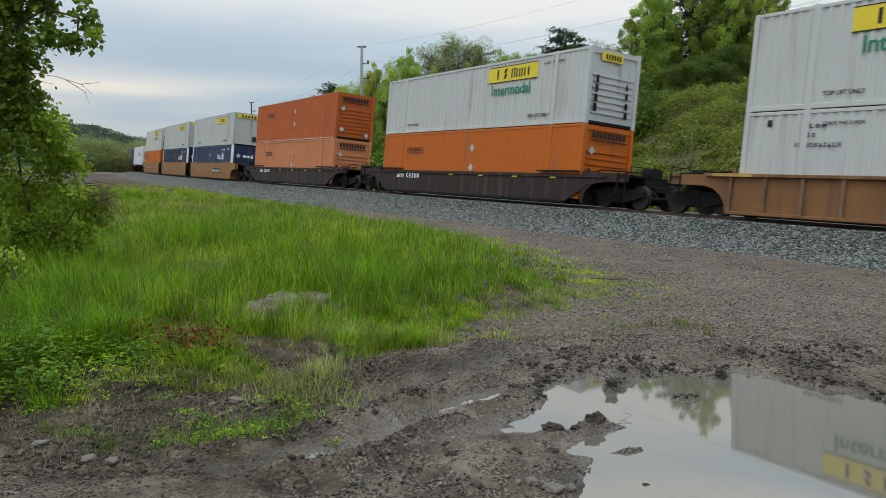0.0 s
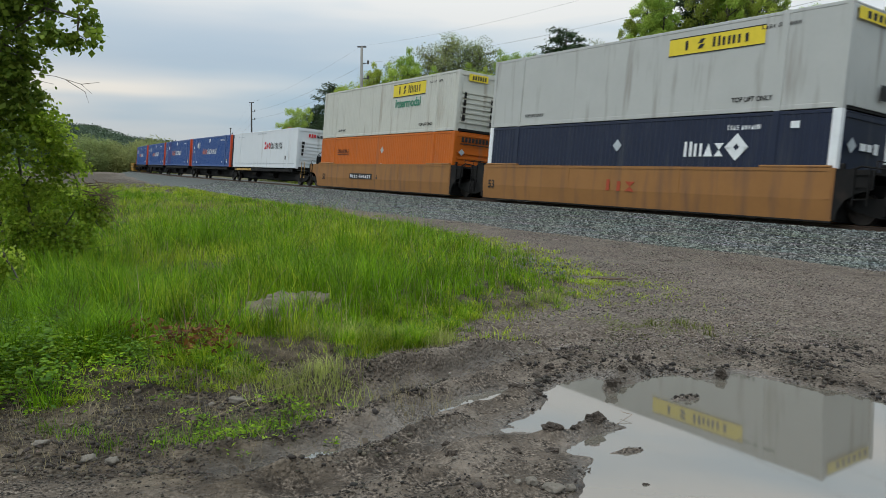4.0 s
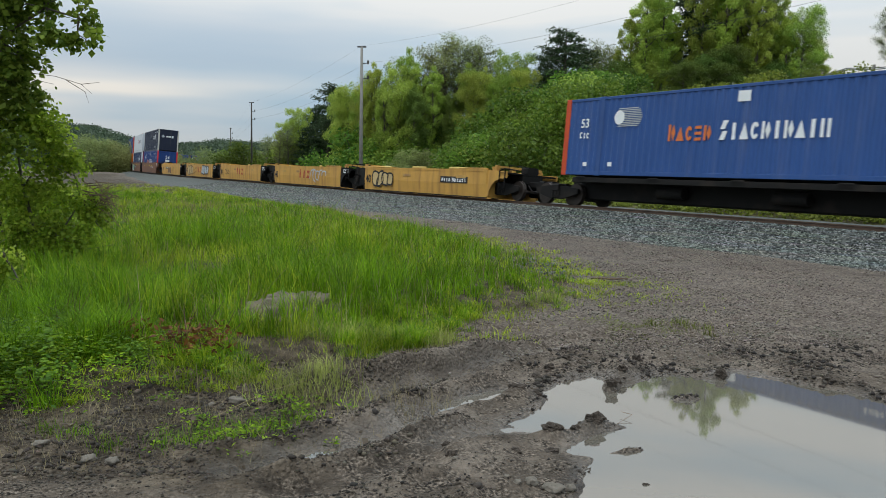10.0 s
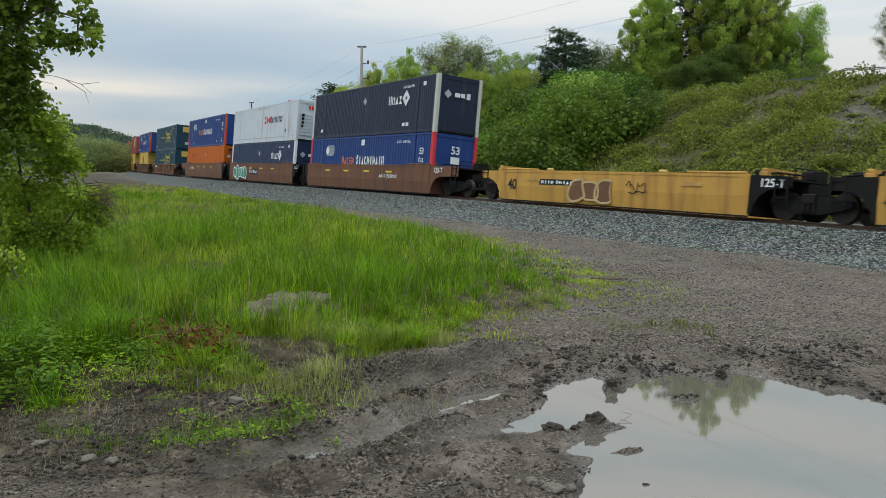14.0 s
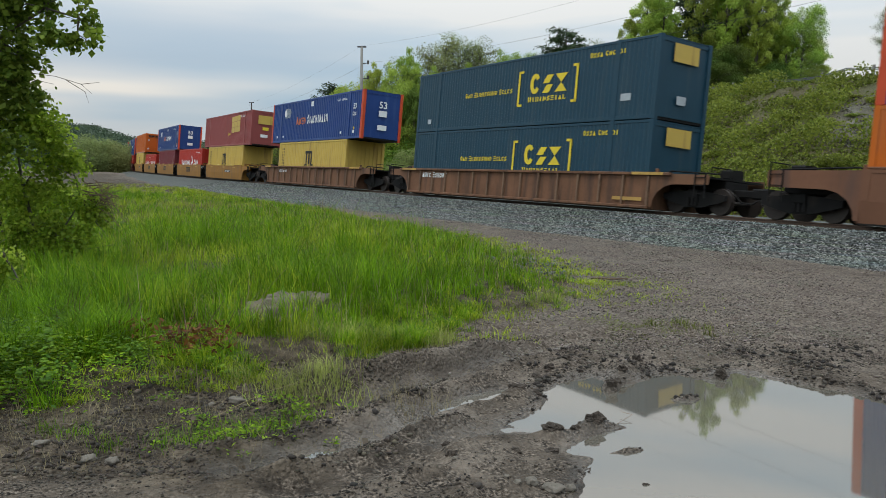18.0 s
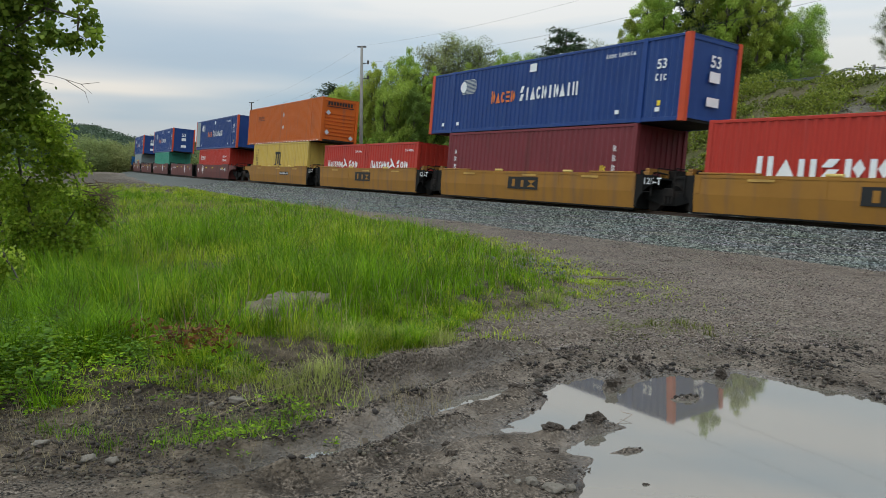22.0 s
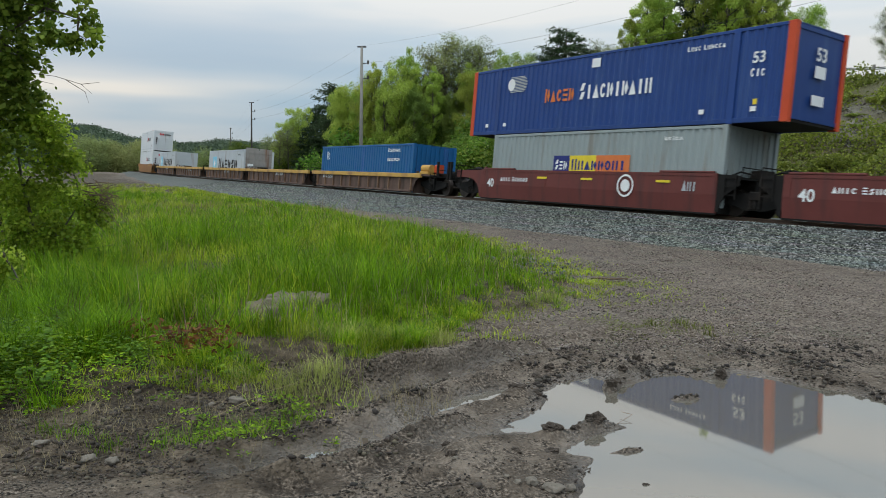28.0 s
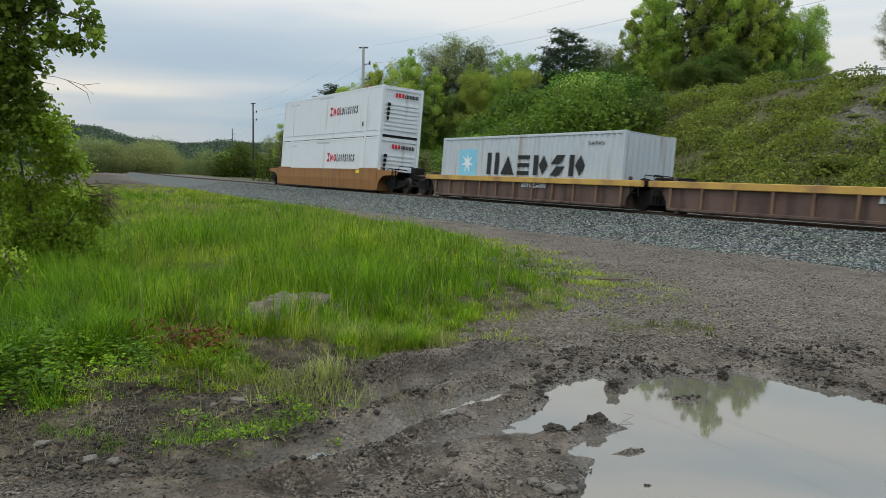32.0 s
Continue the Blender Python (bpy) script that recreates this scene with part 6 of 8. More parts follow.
well_car(-93.51, "car_tan", "tan well car with a black number plate", 8.15, 19.1, 9.55, 10.6, "smooth", True, True, top=1.48, marks=
         sill_marks([("plate", -3.2, 0.6, 3.0, 0.32, "ink_white"), ("fig", -7.4, 0.5, 0.6, 0.36, "ink_black", "53"), ("bars", 0.3, 0.65, 0.25, 0.22, "ink_black", (1,))]))
pair(-93.51, JB_CREAM, SCH)
# five units of a spine car
for i, s in enumerate((-114.26, -131.5, -148.6, -165.7, -183.6)):
    spine_car(s, "black spine car carrying one container", 17.2, tail_truck=i == 4, head=i == 0)
    if i == 0:
        container(D53, H96, "clean_white", "clean white container with red and black lettering, on a spine car", s, 1.13, "flat", "hribs", None, marks_xpo)
    else:
        container(D53, H96, "blue", "royal blue container with dark slatted doors and orange posts", s, 1.13, "ribs", "doors", "post_orange", marks_pacer(patched=i == 2, rear=True))
# five empty golden wells
GRAF = [
    [("plate", 2.2, 0.62, 2.4, 0.3, "ink_white"), ("scrawl", -5.0, 0.3, 2.3, 0.75, "graffiti_buff", "ink_black"), ("fig", -6.0, 0.45, 0.7, 0.46, "ink_black", "40")],
    [("bars", -1.1, 0.50, 2.2, 0.58, "ink_rust", ("iix",)), ("scrawl", 1.2, 0.35, 2.6, 0.7, None, "ink_pale"), ("fig", -6.0, 0.45, 0.7, 0.46, "ink_black", "40")],
    [("bars", -0.8, 0.50, 2.2, 0.58, "ink_rust", ("iix",)), ("tag", -4.4, 0.45, 1.5, 0.5, "ink_black"), ("fig", -6.0, 0.45, 0.7, 0.46, "ink_black", "40")],
    [("bars", -1.0, 0.50, 2.2, 0.58, "ink_rust", ("iix",)), ("scrawl", -5.0, 0.25, 2.5, 0.85, "graffiti_buff", "ink_black"), ("tag", -2.4, 0.3, 1.2, 0.7, "ink_black"), ("scrawl", 1.6, 0.3, 2.9, 0.9, "ink_pale", "ink_black"), ("fig", -6.0, 0.45, 0.7, 0.46, "ink_black", "40")],
    [("plate", -3.6, 0.72, 2.3, 0.22, "ink_white"), ("scrawl", -1.7, 0.15, 2.2, 0.8, "graffiti_brown", "graffiti_buff"), ("tag", 1.2, 0.5, 0.9, 0.5, "ink_black"), ("fig", -5.7, 0.5, 0.65, 0.44, "ink_black", "40")],
]
for i, s in enumerate((-202.6, -218.35, -234.1, -249.5, -265.6)):
    well_car(s, "car_gold", "empty golden yellow well car with sprayed graffiti", 6.15, 15.7, 8.45 if i == 0 else 7.87, 8.6 if i == 4 else 7.87, "smooth", True, i == 4, guards=((-4.4, -3.1), (-0.7, 0.6), (2.9, 4.2)) if i == 0 else ((-3.2, -2.9), (2.6, 2.9)), code="125-T" if i else None, marks=
             sill_marks(GRAF[i] + [("dash", x, 0.86, 0.85, 0.13, "car_yellow") for x in (-4.4, -1.6, 3.6)]))
# three rust-brown wells
well_car(-285.95, "car_rust", "rust-brown well car with yellow dashes", 8.15, 19.2, 11.6, 9.6, "smooth", True, False, top=1.45, code="125-T", marks=sill_marks(Y_DASH + [("bars", 2.6, 0.75, 2.1, 0.2, "ink_white", (4, 6))]))
pair(-285.95, (D53, H96, "black_navy", "near-black navy container with white posts, on a blue one", "fine", "flat", "cream", marks_umax), (D53, H96, "deep_blue", "royal blue ribbed container with scarlet corner posts", "ribs", "flat", "post_red", marks_pacer()))
well_car(-305.2, "car_rust", "rust-brown well car with coloured graffiti", 8.15, 19.2, 9.6, 9.6, "smooth", True, False, top=1.45, code="125-T", marks=
         sill_marks(Y_DASH + [("scrawl", -6.6, 0.2, 3.6, 0.95, "green", "ink_white"), ("plate", -2.2, 0.6, 2.2, 0.45, "ink_white")]))
pair(-305.2, XPO_SILVER, UMAX)
well_car(-324.33, "car_rust", "rust-brown well car with white number", 8.15, 19.2, 9.6, 11.8, "smooth", True, True, top=1.45, code="125-T", marks=sill_marks(Y_DASH + [("bars", -5.8, 0.8, 2.1, 0.2, "ink_white", (4, 6))]))
pair(-324.33, PACER, SCH)
# two ribbed singles
well_car(-347.98, "car_oxide", "rusty ribbed well car with two dark blue containers", 8.3, 23, 11.6, 11.4, "ribbed", True, True, sill_marks([("bars", -6.9, 0.85, 2.3, 0.26, "ink_white", (4, 6)), ("dash", 6.6, 0.3, 1.4, 0.12, "car_yellow")]))
pair(-347.98, CSX, CSX)
well_car(-370.74, "car_oxide", "rusty ribbed well car with yellow-tipped chords", 8.0, 23, 11.4, 11.4, "ribbed", True, True, sill_marks([("bars", -5.4, 0.85, 1.6, 0.2, "ink_white", (4, 6))]))
pair(-370.74, PACER, MSC)
# five mustard wells
TTK = [("plate", -0.95, 0.5, 2.0, 0.5, "car_mustard", ("iix",))]
for i, s in enumerate((-392.43, -407.6, -422.83, -438.0, -453.16)):
    well_car(s, "car_mustard", "grimy mustard-yellow well car", 6.35, 15.17, 9.6 if i == 0 else 7.58, 9.5 if i == 4 else 7.58, "smooth", True, i == 4, top=1.23, guards=((-2.0, -1.5), (2.5, 3.0)), code="125-T" if i else None, marks=
             sill_marks((TTK if i in (1, 2, 3) else [("plate", 0.9, 0.65, 1.9, 0.22, "ink_white")]) + [("dash", x, 1.05, 0.9, 0.08, "car_yellow") for x in (-4.4, 0.0, 3.6)]))
pair(-392.43, MAROON, MSC)
pair(-407.6, None, HAMB)
pair(-422.83, PACER, TEX)
for dx in (-3.08, 3.08):
    container(6.06, 2.44, "red", "short bright red container with white lettering", -438.0 + dx, 0.22, "ribs", "corr", None, marks_hs(True))
pair(-453.16, SCH_DEEP, MSC)
# five maroon wells
for i, s in enumerate((-472.73, -487.9, -503.02, -517.9, -532.86)):
    it = [("round", -3.6 if i in (0,) else 2.5, 0.8, 0, 0, "ink_white"), ("fig", -5.9, 0.55, 0.6, 0.36, "ink_white", "40"), ("bars", 3.4 if i == 0 else -4.9, 0.8, 1.9, 0.18, "ink_white", (4, 6)), ("bars", 5.0, 0.7, 0.6, 0.35, "ink_pale", (3,))]
    well_car(s, "car_maroon", "dark oxide-maroon well car with a round white emblem", 6.35, 15.1, 9.7 if i == 0 else 7.5, 9.4 if i == 4 else 7.5, "smooth", True, i == 4,
             sill_marks(it + [("dash", x, 0.95, 0.6, 0.08, "ink_yellow") for x in (-2.4, 0.2, 3.9)]))
pair(-472.73, PACER_GREY, CAI)
pair(-503.02, PACER, GREEN)
pair(-532.5, PACER, PNO)
# five ribbed wells with yellow chords, then the tail
for i, s in enumerate((-551.81, -567.0, -581.6, -597.2, -612.02)):
    well_car(s, "car_ribbed", "rusty ribbed well car with a worn yellow top chord", 6.35, 15.1, 9.6 if i == 0 else 7.55, 9.5 if i == 4 else 7.55, "ribbed", True, i == 4,
             sill_marks([("bars", -5.4 if i == 0 else 0.5, 0.6, 1.6, 0.3, "ink_pale", (4, 5))]), chord="car_yellow", top=1.02, brake_gear=i == 0)
pair(-551.81, None, BLUE40, 0.05)
pair(-581.6, None, (12.19, H86, "pale_grey", "pale grey container with rusty grey doors and star panel", "ribs", "rusty_doors", None, marks_maersk), 0.05)
pair(-612.02, None, MAERSK)
well_car(-633.17, "car_tan", "tan well car at the tail of the train", 8.3, 23.2, 11.6, 11.6, "smooth", True, True, top=1.22, marks=sill_marks([("dash", x, 0.98, 0.5, 0.2, "ink_yellow") for x in (5.5,)]))
pair(-633.17, XPO, XPO)


def run(t):
    """Metres that the train has gone at t."""
    u = t / 32
    return 604.556 * u + 7.783 * u ** 2 + 18.19 * u ** 3 - 41.633 * u ** 4 + 18.43 * u ** 5


def motions():
    times = [0.0, 0.5] + list(range(1, 32)) + [31.5, 32.0]
    for ob, s, h in RIDERS:
        walk(ob, [(t, track_pose(s + run(t), h)) for t in times])

# ---- trees, shrubs and grass ----
LEAF = {
    "spring": leaf_material("spring_leaves", (0.24, 0.36, 0.058), (0.46, 0.56, 0.115), 0.55),
    "green": leaf_material("green_leaves", (0.23, 0.345, 0.056), (0.44, 0.54, 0.105), 0.55),
    "deep": leaf_material("deep_green_leaves", (0.065, 0.12, 0.025), (0.14, 0.21, 0.04), 0.4),
    "pine": leaf_material("pine_needles", (0.03, 0.058, 0.024), (0.06, 0.10, 0.04), 0.2),
    "pale": leaf_material("pale_new_leaves", (0.17, 0.215, 0.07), (0.29, 0.335, 0.12), 0.4),
    "dusk": leaf_material("muted_olive_tree_leaves", (0.13, 0.19, 0.04), (0.27, 0.345, 0.08), 0.5),
    "thicket": leaf_material("lush_shrub_leaves", (0.065, 0.15, 0.018), (0.20, 0.31, 0.045), 0.45, spread=(0.5, 1.35)),
    "olive": leaf_material("olive_shrub_leaves", (0.085, 0.11, 0.02), (0.195, 0.22, 0.04), 0.35, even=True),
    "bramble": leaf_material("bramble_leaves", (0.12, 0.175, 0.026), (0.28, 0.335, 0.055), 0.45, spread=(0.6, 1.3)),
    "grass": leaf_material("meadow_grass", (0.055, 0.14, 0.004), (0.22, 0.385, 0.013), 0.45, even=True),
    "lime": leaf_material("yellow_green_grass", (0.16, 0.25, 0.007), (0.44, 0.52, 0.04), 0.45, even=True),
    "hay": leaf_material("dry_tipped_grass", (0.17, 0.21, 0.04), (0.38, 0.40, 0.12), 0.4, even=True),
    "weed": leaf_material("broad_weed_leaves", (0.07, 0.17, 0.005), (0.28, 0.42, 0.022), 0.45, even=True),
    "nettle": leaf_material("dark_weed_leaves", (0.05, 0.125, 0.010), (0.16, 0.28, 0.025), 0.4, even=True),
    "straw": leaf_material("dry_straw", (0.16, 0.13, 0.07), (0.30, 0.25, 0.14), 0.2, even=True),
    "red": leaf_material("withered_red_leaves", (0.09, 0.035, 0.014), (0.24, 0.095, 0.03), 0.2),
    # paler and greyer than near shrubs: distance haze put into the leaf colour
    "haze": leaf_material("hazed_shrub_leaves", (0.15, 0.19, 0.065), (0.28, 0.32, 0.115), 0.45),
    # muted, bluish greens: the haze over the far ridge is in this colour
    "far": leaf_material("far_wood_leaves", (0.05, 0.075, 0.05), (0.09, 0.125, 0.07), 0.2),
    "near": leaf_material("hedge_leaves", (0.14, 0.235, 0.02), (0.42, 0.52, 0.06), 0.5, even=True),
    "poplar": leaf_material("poplar_leaves", (0.085, 0.15, 0.018), (0.27, 0.35, 0.05), 0.45, even=True),
}
BARK = material("grey_brown_bark", (0.10, 0.085, 0.07), 0.9, vary=0.3, scale=6, bump=0.8, bump_scale=30)


def leaf_cards(pos, size, rng, mat, name, droop=0.0, aspect=0.6, folded=False):
    """Single leaves: small pointed quads at the places given, turned every way."""
    n = len(pos)
    a = rng.random(n) * 2 * np.pi
    t = np.arccos(np.clip(rng.random(n) * 1.6 - 0.8, -1, 1)) - np.pi / 2 - droop
    d = np.stack([np.cos(a) * np.cos(t), np.sin(a) * np.cos(t), np.sin(t)], -1)
    q = rng.normal(size=(n, 3)) + np.array([0, 0, 0.45])
    side = np.cross(d, q)
    side /= np.linalg.norm(side, axis=1, keepdims=True) + 1e-9
    s = (size * (0.6 + 0.8 * rng.random(n)))[:, None] if np.ndim(size) else size * (0.6 + 0.8 * rng.random((n, 1)))
    v = np.stack([pos, pos + d * s * 0.45 + side * s * aspect * 0.5, pos + d * s, pos + d * s * 0.45 - side * s * aspect * 0.5], 1).reshape(-1, 3)
    f = np.arange(4 * n).reshape(-1, 4)
    return array_mesh(name, v, f, mat)


def crown_points(rng, blobs, n):
    """Places in and over round clusters (x, y, z, radius), thicker near their skins."""
    b = np.array(blobs)
    w = b[:, 3] ** 2
    i = rng.choice(len(b), n, p=w / w.sum())
    d = rng.normal(size=(n, 3))
    d /= np.linalg.norm(d, axis=1, keepdims=True)
    r = b[i, 3] * rng.random(n) ** 0.5 * (1 + 0.2 * np.abs(rng.normal(size=n)))
    return b[i, :3] + d * r[:, None] * np.array([1, 1, 0.8])


def tree_model(seed, H, R, kind, n_leaf, leaf, label, low=0.25, sparse=1.0, twigs=2):
    """A tapered trunk, limbs and a crown in clusters, standing at the origin."""
    r = random.Random(seed)
    rng_ = np.random.default_rng(seed)
    root = thing("tree", label, "tree")
    g = Geo()
    lean = (r.uniform(-0.04, 0.04) * H, r.uniform(-0.04, 0.04) * H)
    spine = [(lean[0] * k * k + r.uniform(-.01, .01) * H, lean[1] * k * k + r.uniform(-.01, .01) * H, H * 0.92 * k - 0.3 * (k == 0)) for k in (0, 0.2, 0.4, 0.6, 0.8, 1.0)]
    r0 = 0.016 * H + 0.05
    g.tube(spine, [r0 * 1.25, r0, r0 * 0.8, r0 * 0.55, r0 * 0.3, r0 * 0.08], 8)
    blobs = []
    limbs = int(14 + 10 * sparse)
    for k in range(limbs):
        f = low + (0.95 - low) * (k + 0.5) / limbs
        i = min(4, int(f * 5))
        w = f * 5 - i
        base = Vector(spine[i]).lerp(Vector(spine[i + 1]), w)
        a = k * 2.4 + r.uniform(-0.5, 0.5)
        prof = math.sin(math.pi * min(1, (f - low) / (1.02 - low) * 0.85 + 0.15)) ** 0.7
        reach = R * prof * r.uniform(0.55, 1.05)
        tip = base + Vector((math.cos(a) * reach, math.sin(a) * reach, reach * r.uniform(0.35, 0.8)))
        mid = base.lerp(tip, 0.5) + Vector((0, 0, -0.06 * reach))
        g.tube([base, mid, tip], [r0 * 0.42 * (1 - f * 0.6), r0 * 0.25 * (1 - f * 0.6), r0 * 0.06], 5)
        blobs.append((*tip, R * r.uniform(0.16, 0.3)))
        if r.random() < 0.75:
            blobs.append((*mid, R * r.uniform(0.18, 0.3)))
        for j in range(twigs):
            q = base.lerp(tip, r.uniform(0.5, 1.0)) + Vector((r.uniform(-1, 1), r.uniform(-1, 1), r.uniform(-0.3, 1))) * 0.28 * R
            blobs.append((*q, R * r.uniform(0.12, 0.22)))
            g.tube([base.lerp(tip, 0.5), q], [r0 * 0.12, r0 * 0.04], 4)
    blobs.append((spine[-1][0], spine[-1][1], H * 0.95, R * 0.2))
    part("trunk", g, BARK, root, smooth=True)
    part("crown", leaf_cards(crown_points(rng_, blobs, n_leaf), leaf, rng_, LEAF[kind], "crown", 0.2), None, root)
    return root


def conifer_model(seed, H, R, label):
    r = random.Random(seed)
    rng_ = np.random.default_rng(seed)
    root = thing("conifer", label, "tree")
    g = Geo().tube([(0, 0, -0.3), (0, 0, H * 0.5), (0, 0, H)], [0.02 * H, 0.012 * H, 0.02], 7)
    pts = []
    for k in range(46):
        f = 0.14 + 0.84 * k / 46
        a = k * 2.4 + r.uniform(-0.4, 0.4)
        reach = R * (1 - f) ** 0.5 * r.uniform(0.65, 1.15) + 0.15
        base = Vector((0, 0, f * H))
        tip = base + Vector((math.cos(a) * reach, math.sin(a) * reach, reach * r.uniform(-0.05, 0.35)))
        g.tube([base, tip], [0.05, 0.01], 4)
        m = int(170 + 330 * (1 - f))
        u = rng_.random(m) ** 0.7
        q = np.array(base)[None] * (1 - u[:, None]) + np.array(tip)[None] * u[:, None]
        pts.append(q + rng_.normal(size=(m, 3)) * np.array([0.13, 0.13, 0.06]) * R * 0.55)
    part("trunk", g, BARK, root)
    part("crown", leaf_cards(np.concatenate(pts), 0.30, rng_, LEAF["pine"], "crown", 0.1, 0.3), None, root)
    return root


def shrub_model(seed, H, R, kind, n_leaf, leaf, label):
    r = random.Random(seed)
    rng_ = np.random.default_rng(seed)
    root = thing("shrub", label, "shrub")
    g, blobs = Geo(), []
    for k in range(13):
        a, reach = k * 2.4, R * math.sqrt((k + 0.5) / 13) * r.uniform(0.7, 1.1)
        top = H * (1 - 0.55 * (reach / R) ** 2) * r.uniform(0.7, 1.1)
        tip = (math.cos(a) * reach, math.sin(a) * reach, top)
        g.tube([(0.1 * tip[0], 0.1 * tip[1], -0.2), (0.6 * tip[0], 0.6 * tip[1], top * 0.5), tip], [0.05, 0.03, 0.008], 5)
        blobs.append((*tip[:2], top * 0.85, R * r.uniform(0.22, 0.36)))
        blobs.append((tip[0] * 0.9, tip[1] * 0.9, top * 0.45, R * r.uniform(0.25, 0.36)))
        blobs.append((tip[0] * 1.0, tip[1] * 1.0, top * 0.18, R * r.uniform(0.2, 0.3)))
    part("stem", g, BARK, root)
    part("foliage", leaf_cards(crown_points(rng_, blobs, n_leaf), leaf, rng_, LEAF[kind], "foliage", 0.1), None, root)
    return root


MODELS = {
    "oak": (tree_model(11, 15, 2.5, "spring", 15000, 0.21, "tall tree in fresh yellow-green leaf behind the track"), 15),
    "ash": (tree_model(12, 16, 2.5, "green", 15000, 0.21, "tall leafy green tree behind the track"), 16),
    "maple": (tree_model(13, 9, 3.7, "deep", 24000, 0.17, "dense dark green tree, also filling in for shade behind the track"), 9),
    "thin": (tree_model(14, 16, 3.3, "pale", 9000, 0.15, "tall thin tree with sparse pale new leaves", low=0.35, sparse=1.8, twigs=5), 16),
    "young": (tree_model(15, 11, 3.2, "spring", 20000, 0.16, "young tree in light green leaf"), 11),
    "pine": (conifer_model(16, 13, 4.0, "dark green pine tree"), 13),
    "elm": (tree_model(17, 15, 3.2, "dusk", 18000, 0.22, "slender tree with thin olive-green new leaves", low=0.38, sparse=1.5, twigs=2), 15),
    "bush": (shrub_model(21, 3.2, 3.0, "thicket", 8500, 0.21, "rounded green shrub on the bank"), 3.2),
    "bush_dark": (shrub_model(25, 3.0, 2.8, "deep", 7500, 0.20, "dark green shrub, also filling shaded gaps in the thicket"), 3.0),
    "bush_spring": (shrub_model(22, 2.8, 2.6, "spring", 8000, 0.18, "yellow-green shrub on the bank"), 2.8),
    "bush_low": (shrub_model(23, 1.3, 1.9, "bramble", 7000, 0.13, "low olive-green bramble on the slope"), 1.3),
    "bush_far": (shrub_model(26, 4.0, 3.2, "haze", 7000, 0.20, "shrub far up the line, distance haze greying its leaf colour"), 4.0),
    "bush_pale": (shrub_model(24, 3.0, 2.2, "pale", 9000, 0.13, "pale grey-green shrub at the foot of the bank"), 3.0),
}
USED = set()


def put(kind, x, y, scale, turn, up=1.0):
    src, _ = MODELS[kind]
    m = pose(x, y, height_at(x, y) - 0.1, 0, 0, turn) @ Matrix.Diagonal((scale, scale, scale * up, 1))
    if kind in USED:
        return copy_thing(src, m)
    USED.add(kind)
    src.matrix_basis = m
    return src


def plant(kind, tan, dist, top, turn, wide=1.0):
    """A plant in the direction tan at that distance, whose top stands at the height given."""
    x, y = tan * dist, dist
    up = max(1.5, top - height_at(x, y)) / MODELS[kind][1]
    ratio = min(1.22, max(0.85, 0.75 / wide)) if kind not in ("bush", "bush_spring", "bush_pale", "bush_far") else 1.0
    sc = min(up / ratio, 1.6)
    return put(kind, x, y, sc, turn, min(up / sc, 1.3))


pr_ = random.Random(77)
# the grove on the cutting's top: (kind, direction, distance, height of its top, width)
for kind, tan, dist, top, wide in (
        ("pine", 0.132, 90, 16.2, 1.25), ("pine", 0.150, 88, 18.4, 1.1), ("pine", 0.176, 92, 17.2, 0.8), ("thin", 0.196, 92, 18.0, 0.8), ("thin", 0.210, 90, 18.6, 0.8), ("thin", 0.220, 94, 18.2, 0.7),
        ("ash", 0.232, 86, 19.9, 0.6), ("oak", 0.250, 84, 22.2, 0.6), ("ash", 0.264, 86, 25.3, 0.55), ("oak", 0.272, 84, 23.6, 0.6), ("ash", 0.288, 86, 21.7, 0.55), ("pine", 0.308, 88, 24.7, 0.8),
        ("oak", 0.322, 84, 26.0, 0.55), ("ash", 0.338, 86, 27.2, 0.55), ("oak", 0.350, 84, 27.9, 0.55), ("ash", 0.366, 86, 26.6, 0.55), ("thin", 0.380, 86, 26.0, 0.7), ("oak", 0.390, 84, 25.4, 0.55), ("thin", 0.404, 86, 25.6, 0.6), ("oak", 0.412, 86, 24.1, 0.5),
        ("ash", 0.428, 84, 22.2, 0.5), ("thin", 0.440, 86, 22.0, 0.6), ("young", 0.446, 84, 20.0, 0.55), ("young", 0.462, 84, 16.4, 0.6), ("young", 0.474, 84, 13.8, 0.6)):
    plant(kind, tan, dist, top, pr_.uniform(0, 360), wide)
    if tan > 0.24 and kind in ("oak", "ash"):
        plant("oak" if kind == "ash" else "ash", tan + pr_.uniform(-0.008, 0.008), dist + 5, 9.5 + 0.86 * (top - 9.5), pr_.uniform(0, 360), wide)
    if tan > 0.225 and kind != "thin":
        plant(pr_.choice(("ash", "ash", "maple")), tan + pr_.uniform(-0.012, 0.012), dist - 2, 9.5 + 0.42 * (top - 9), pr_.uniform(0, 360), 0.8)
# dark maples low in the grove, filling in for the shade under its crowns
for tan in (0.30, 0.345, 0.365, 0.39, 0.41):
    plant("maple", tan, 81 + pr_.uniform(-3, 3), pr_.uniform(13.0, 15.0), pr_.uniform(0, 360), 0.8)
for tan, top in ((0.492, 13.0), (0.507, 13.8), (0.525, 14.2), (0.545, 13.4), (0.56, 13.2), (0.58, 13.6)):
    plant("maple", tan, 84, top, pr_.uniform(0, 360), 0.7)
plant("thin", 0.560, 62, 17.1, 40, 0.6)
plant("thin", 0.578, 64, 18.4, 140, 0.7)
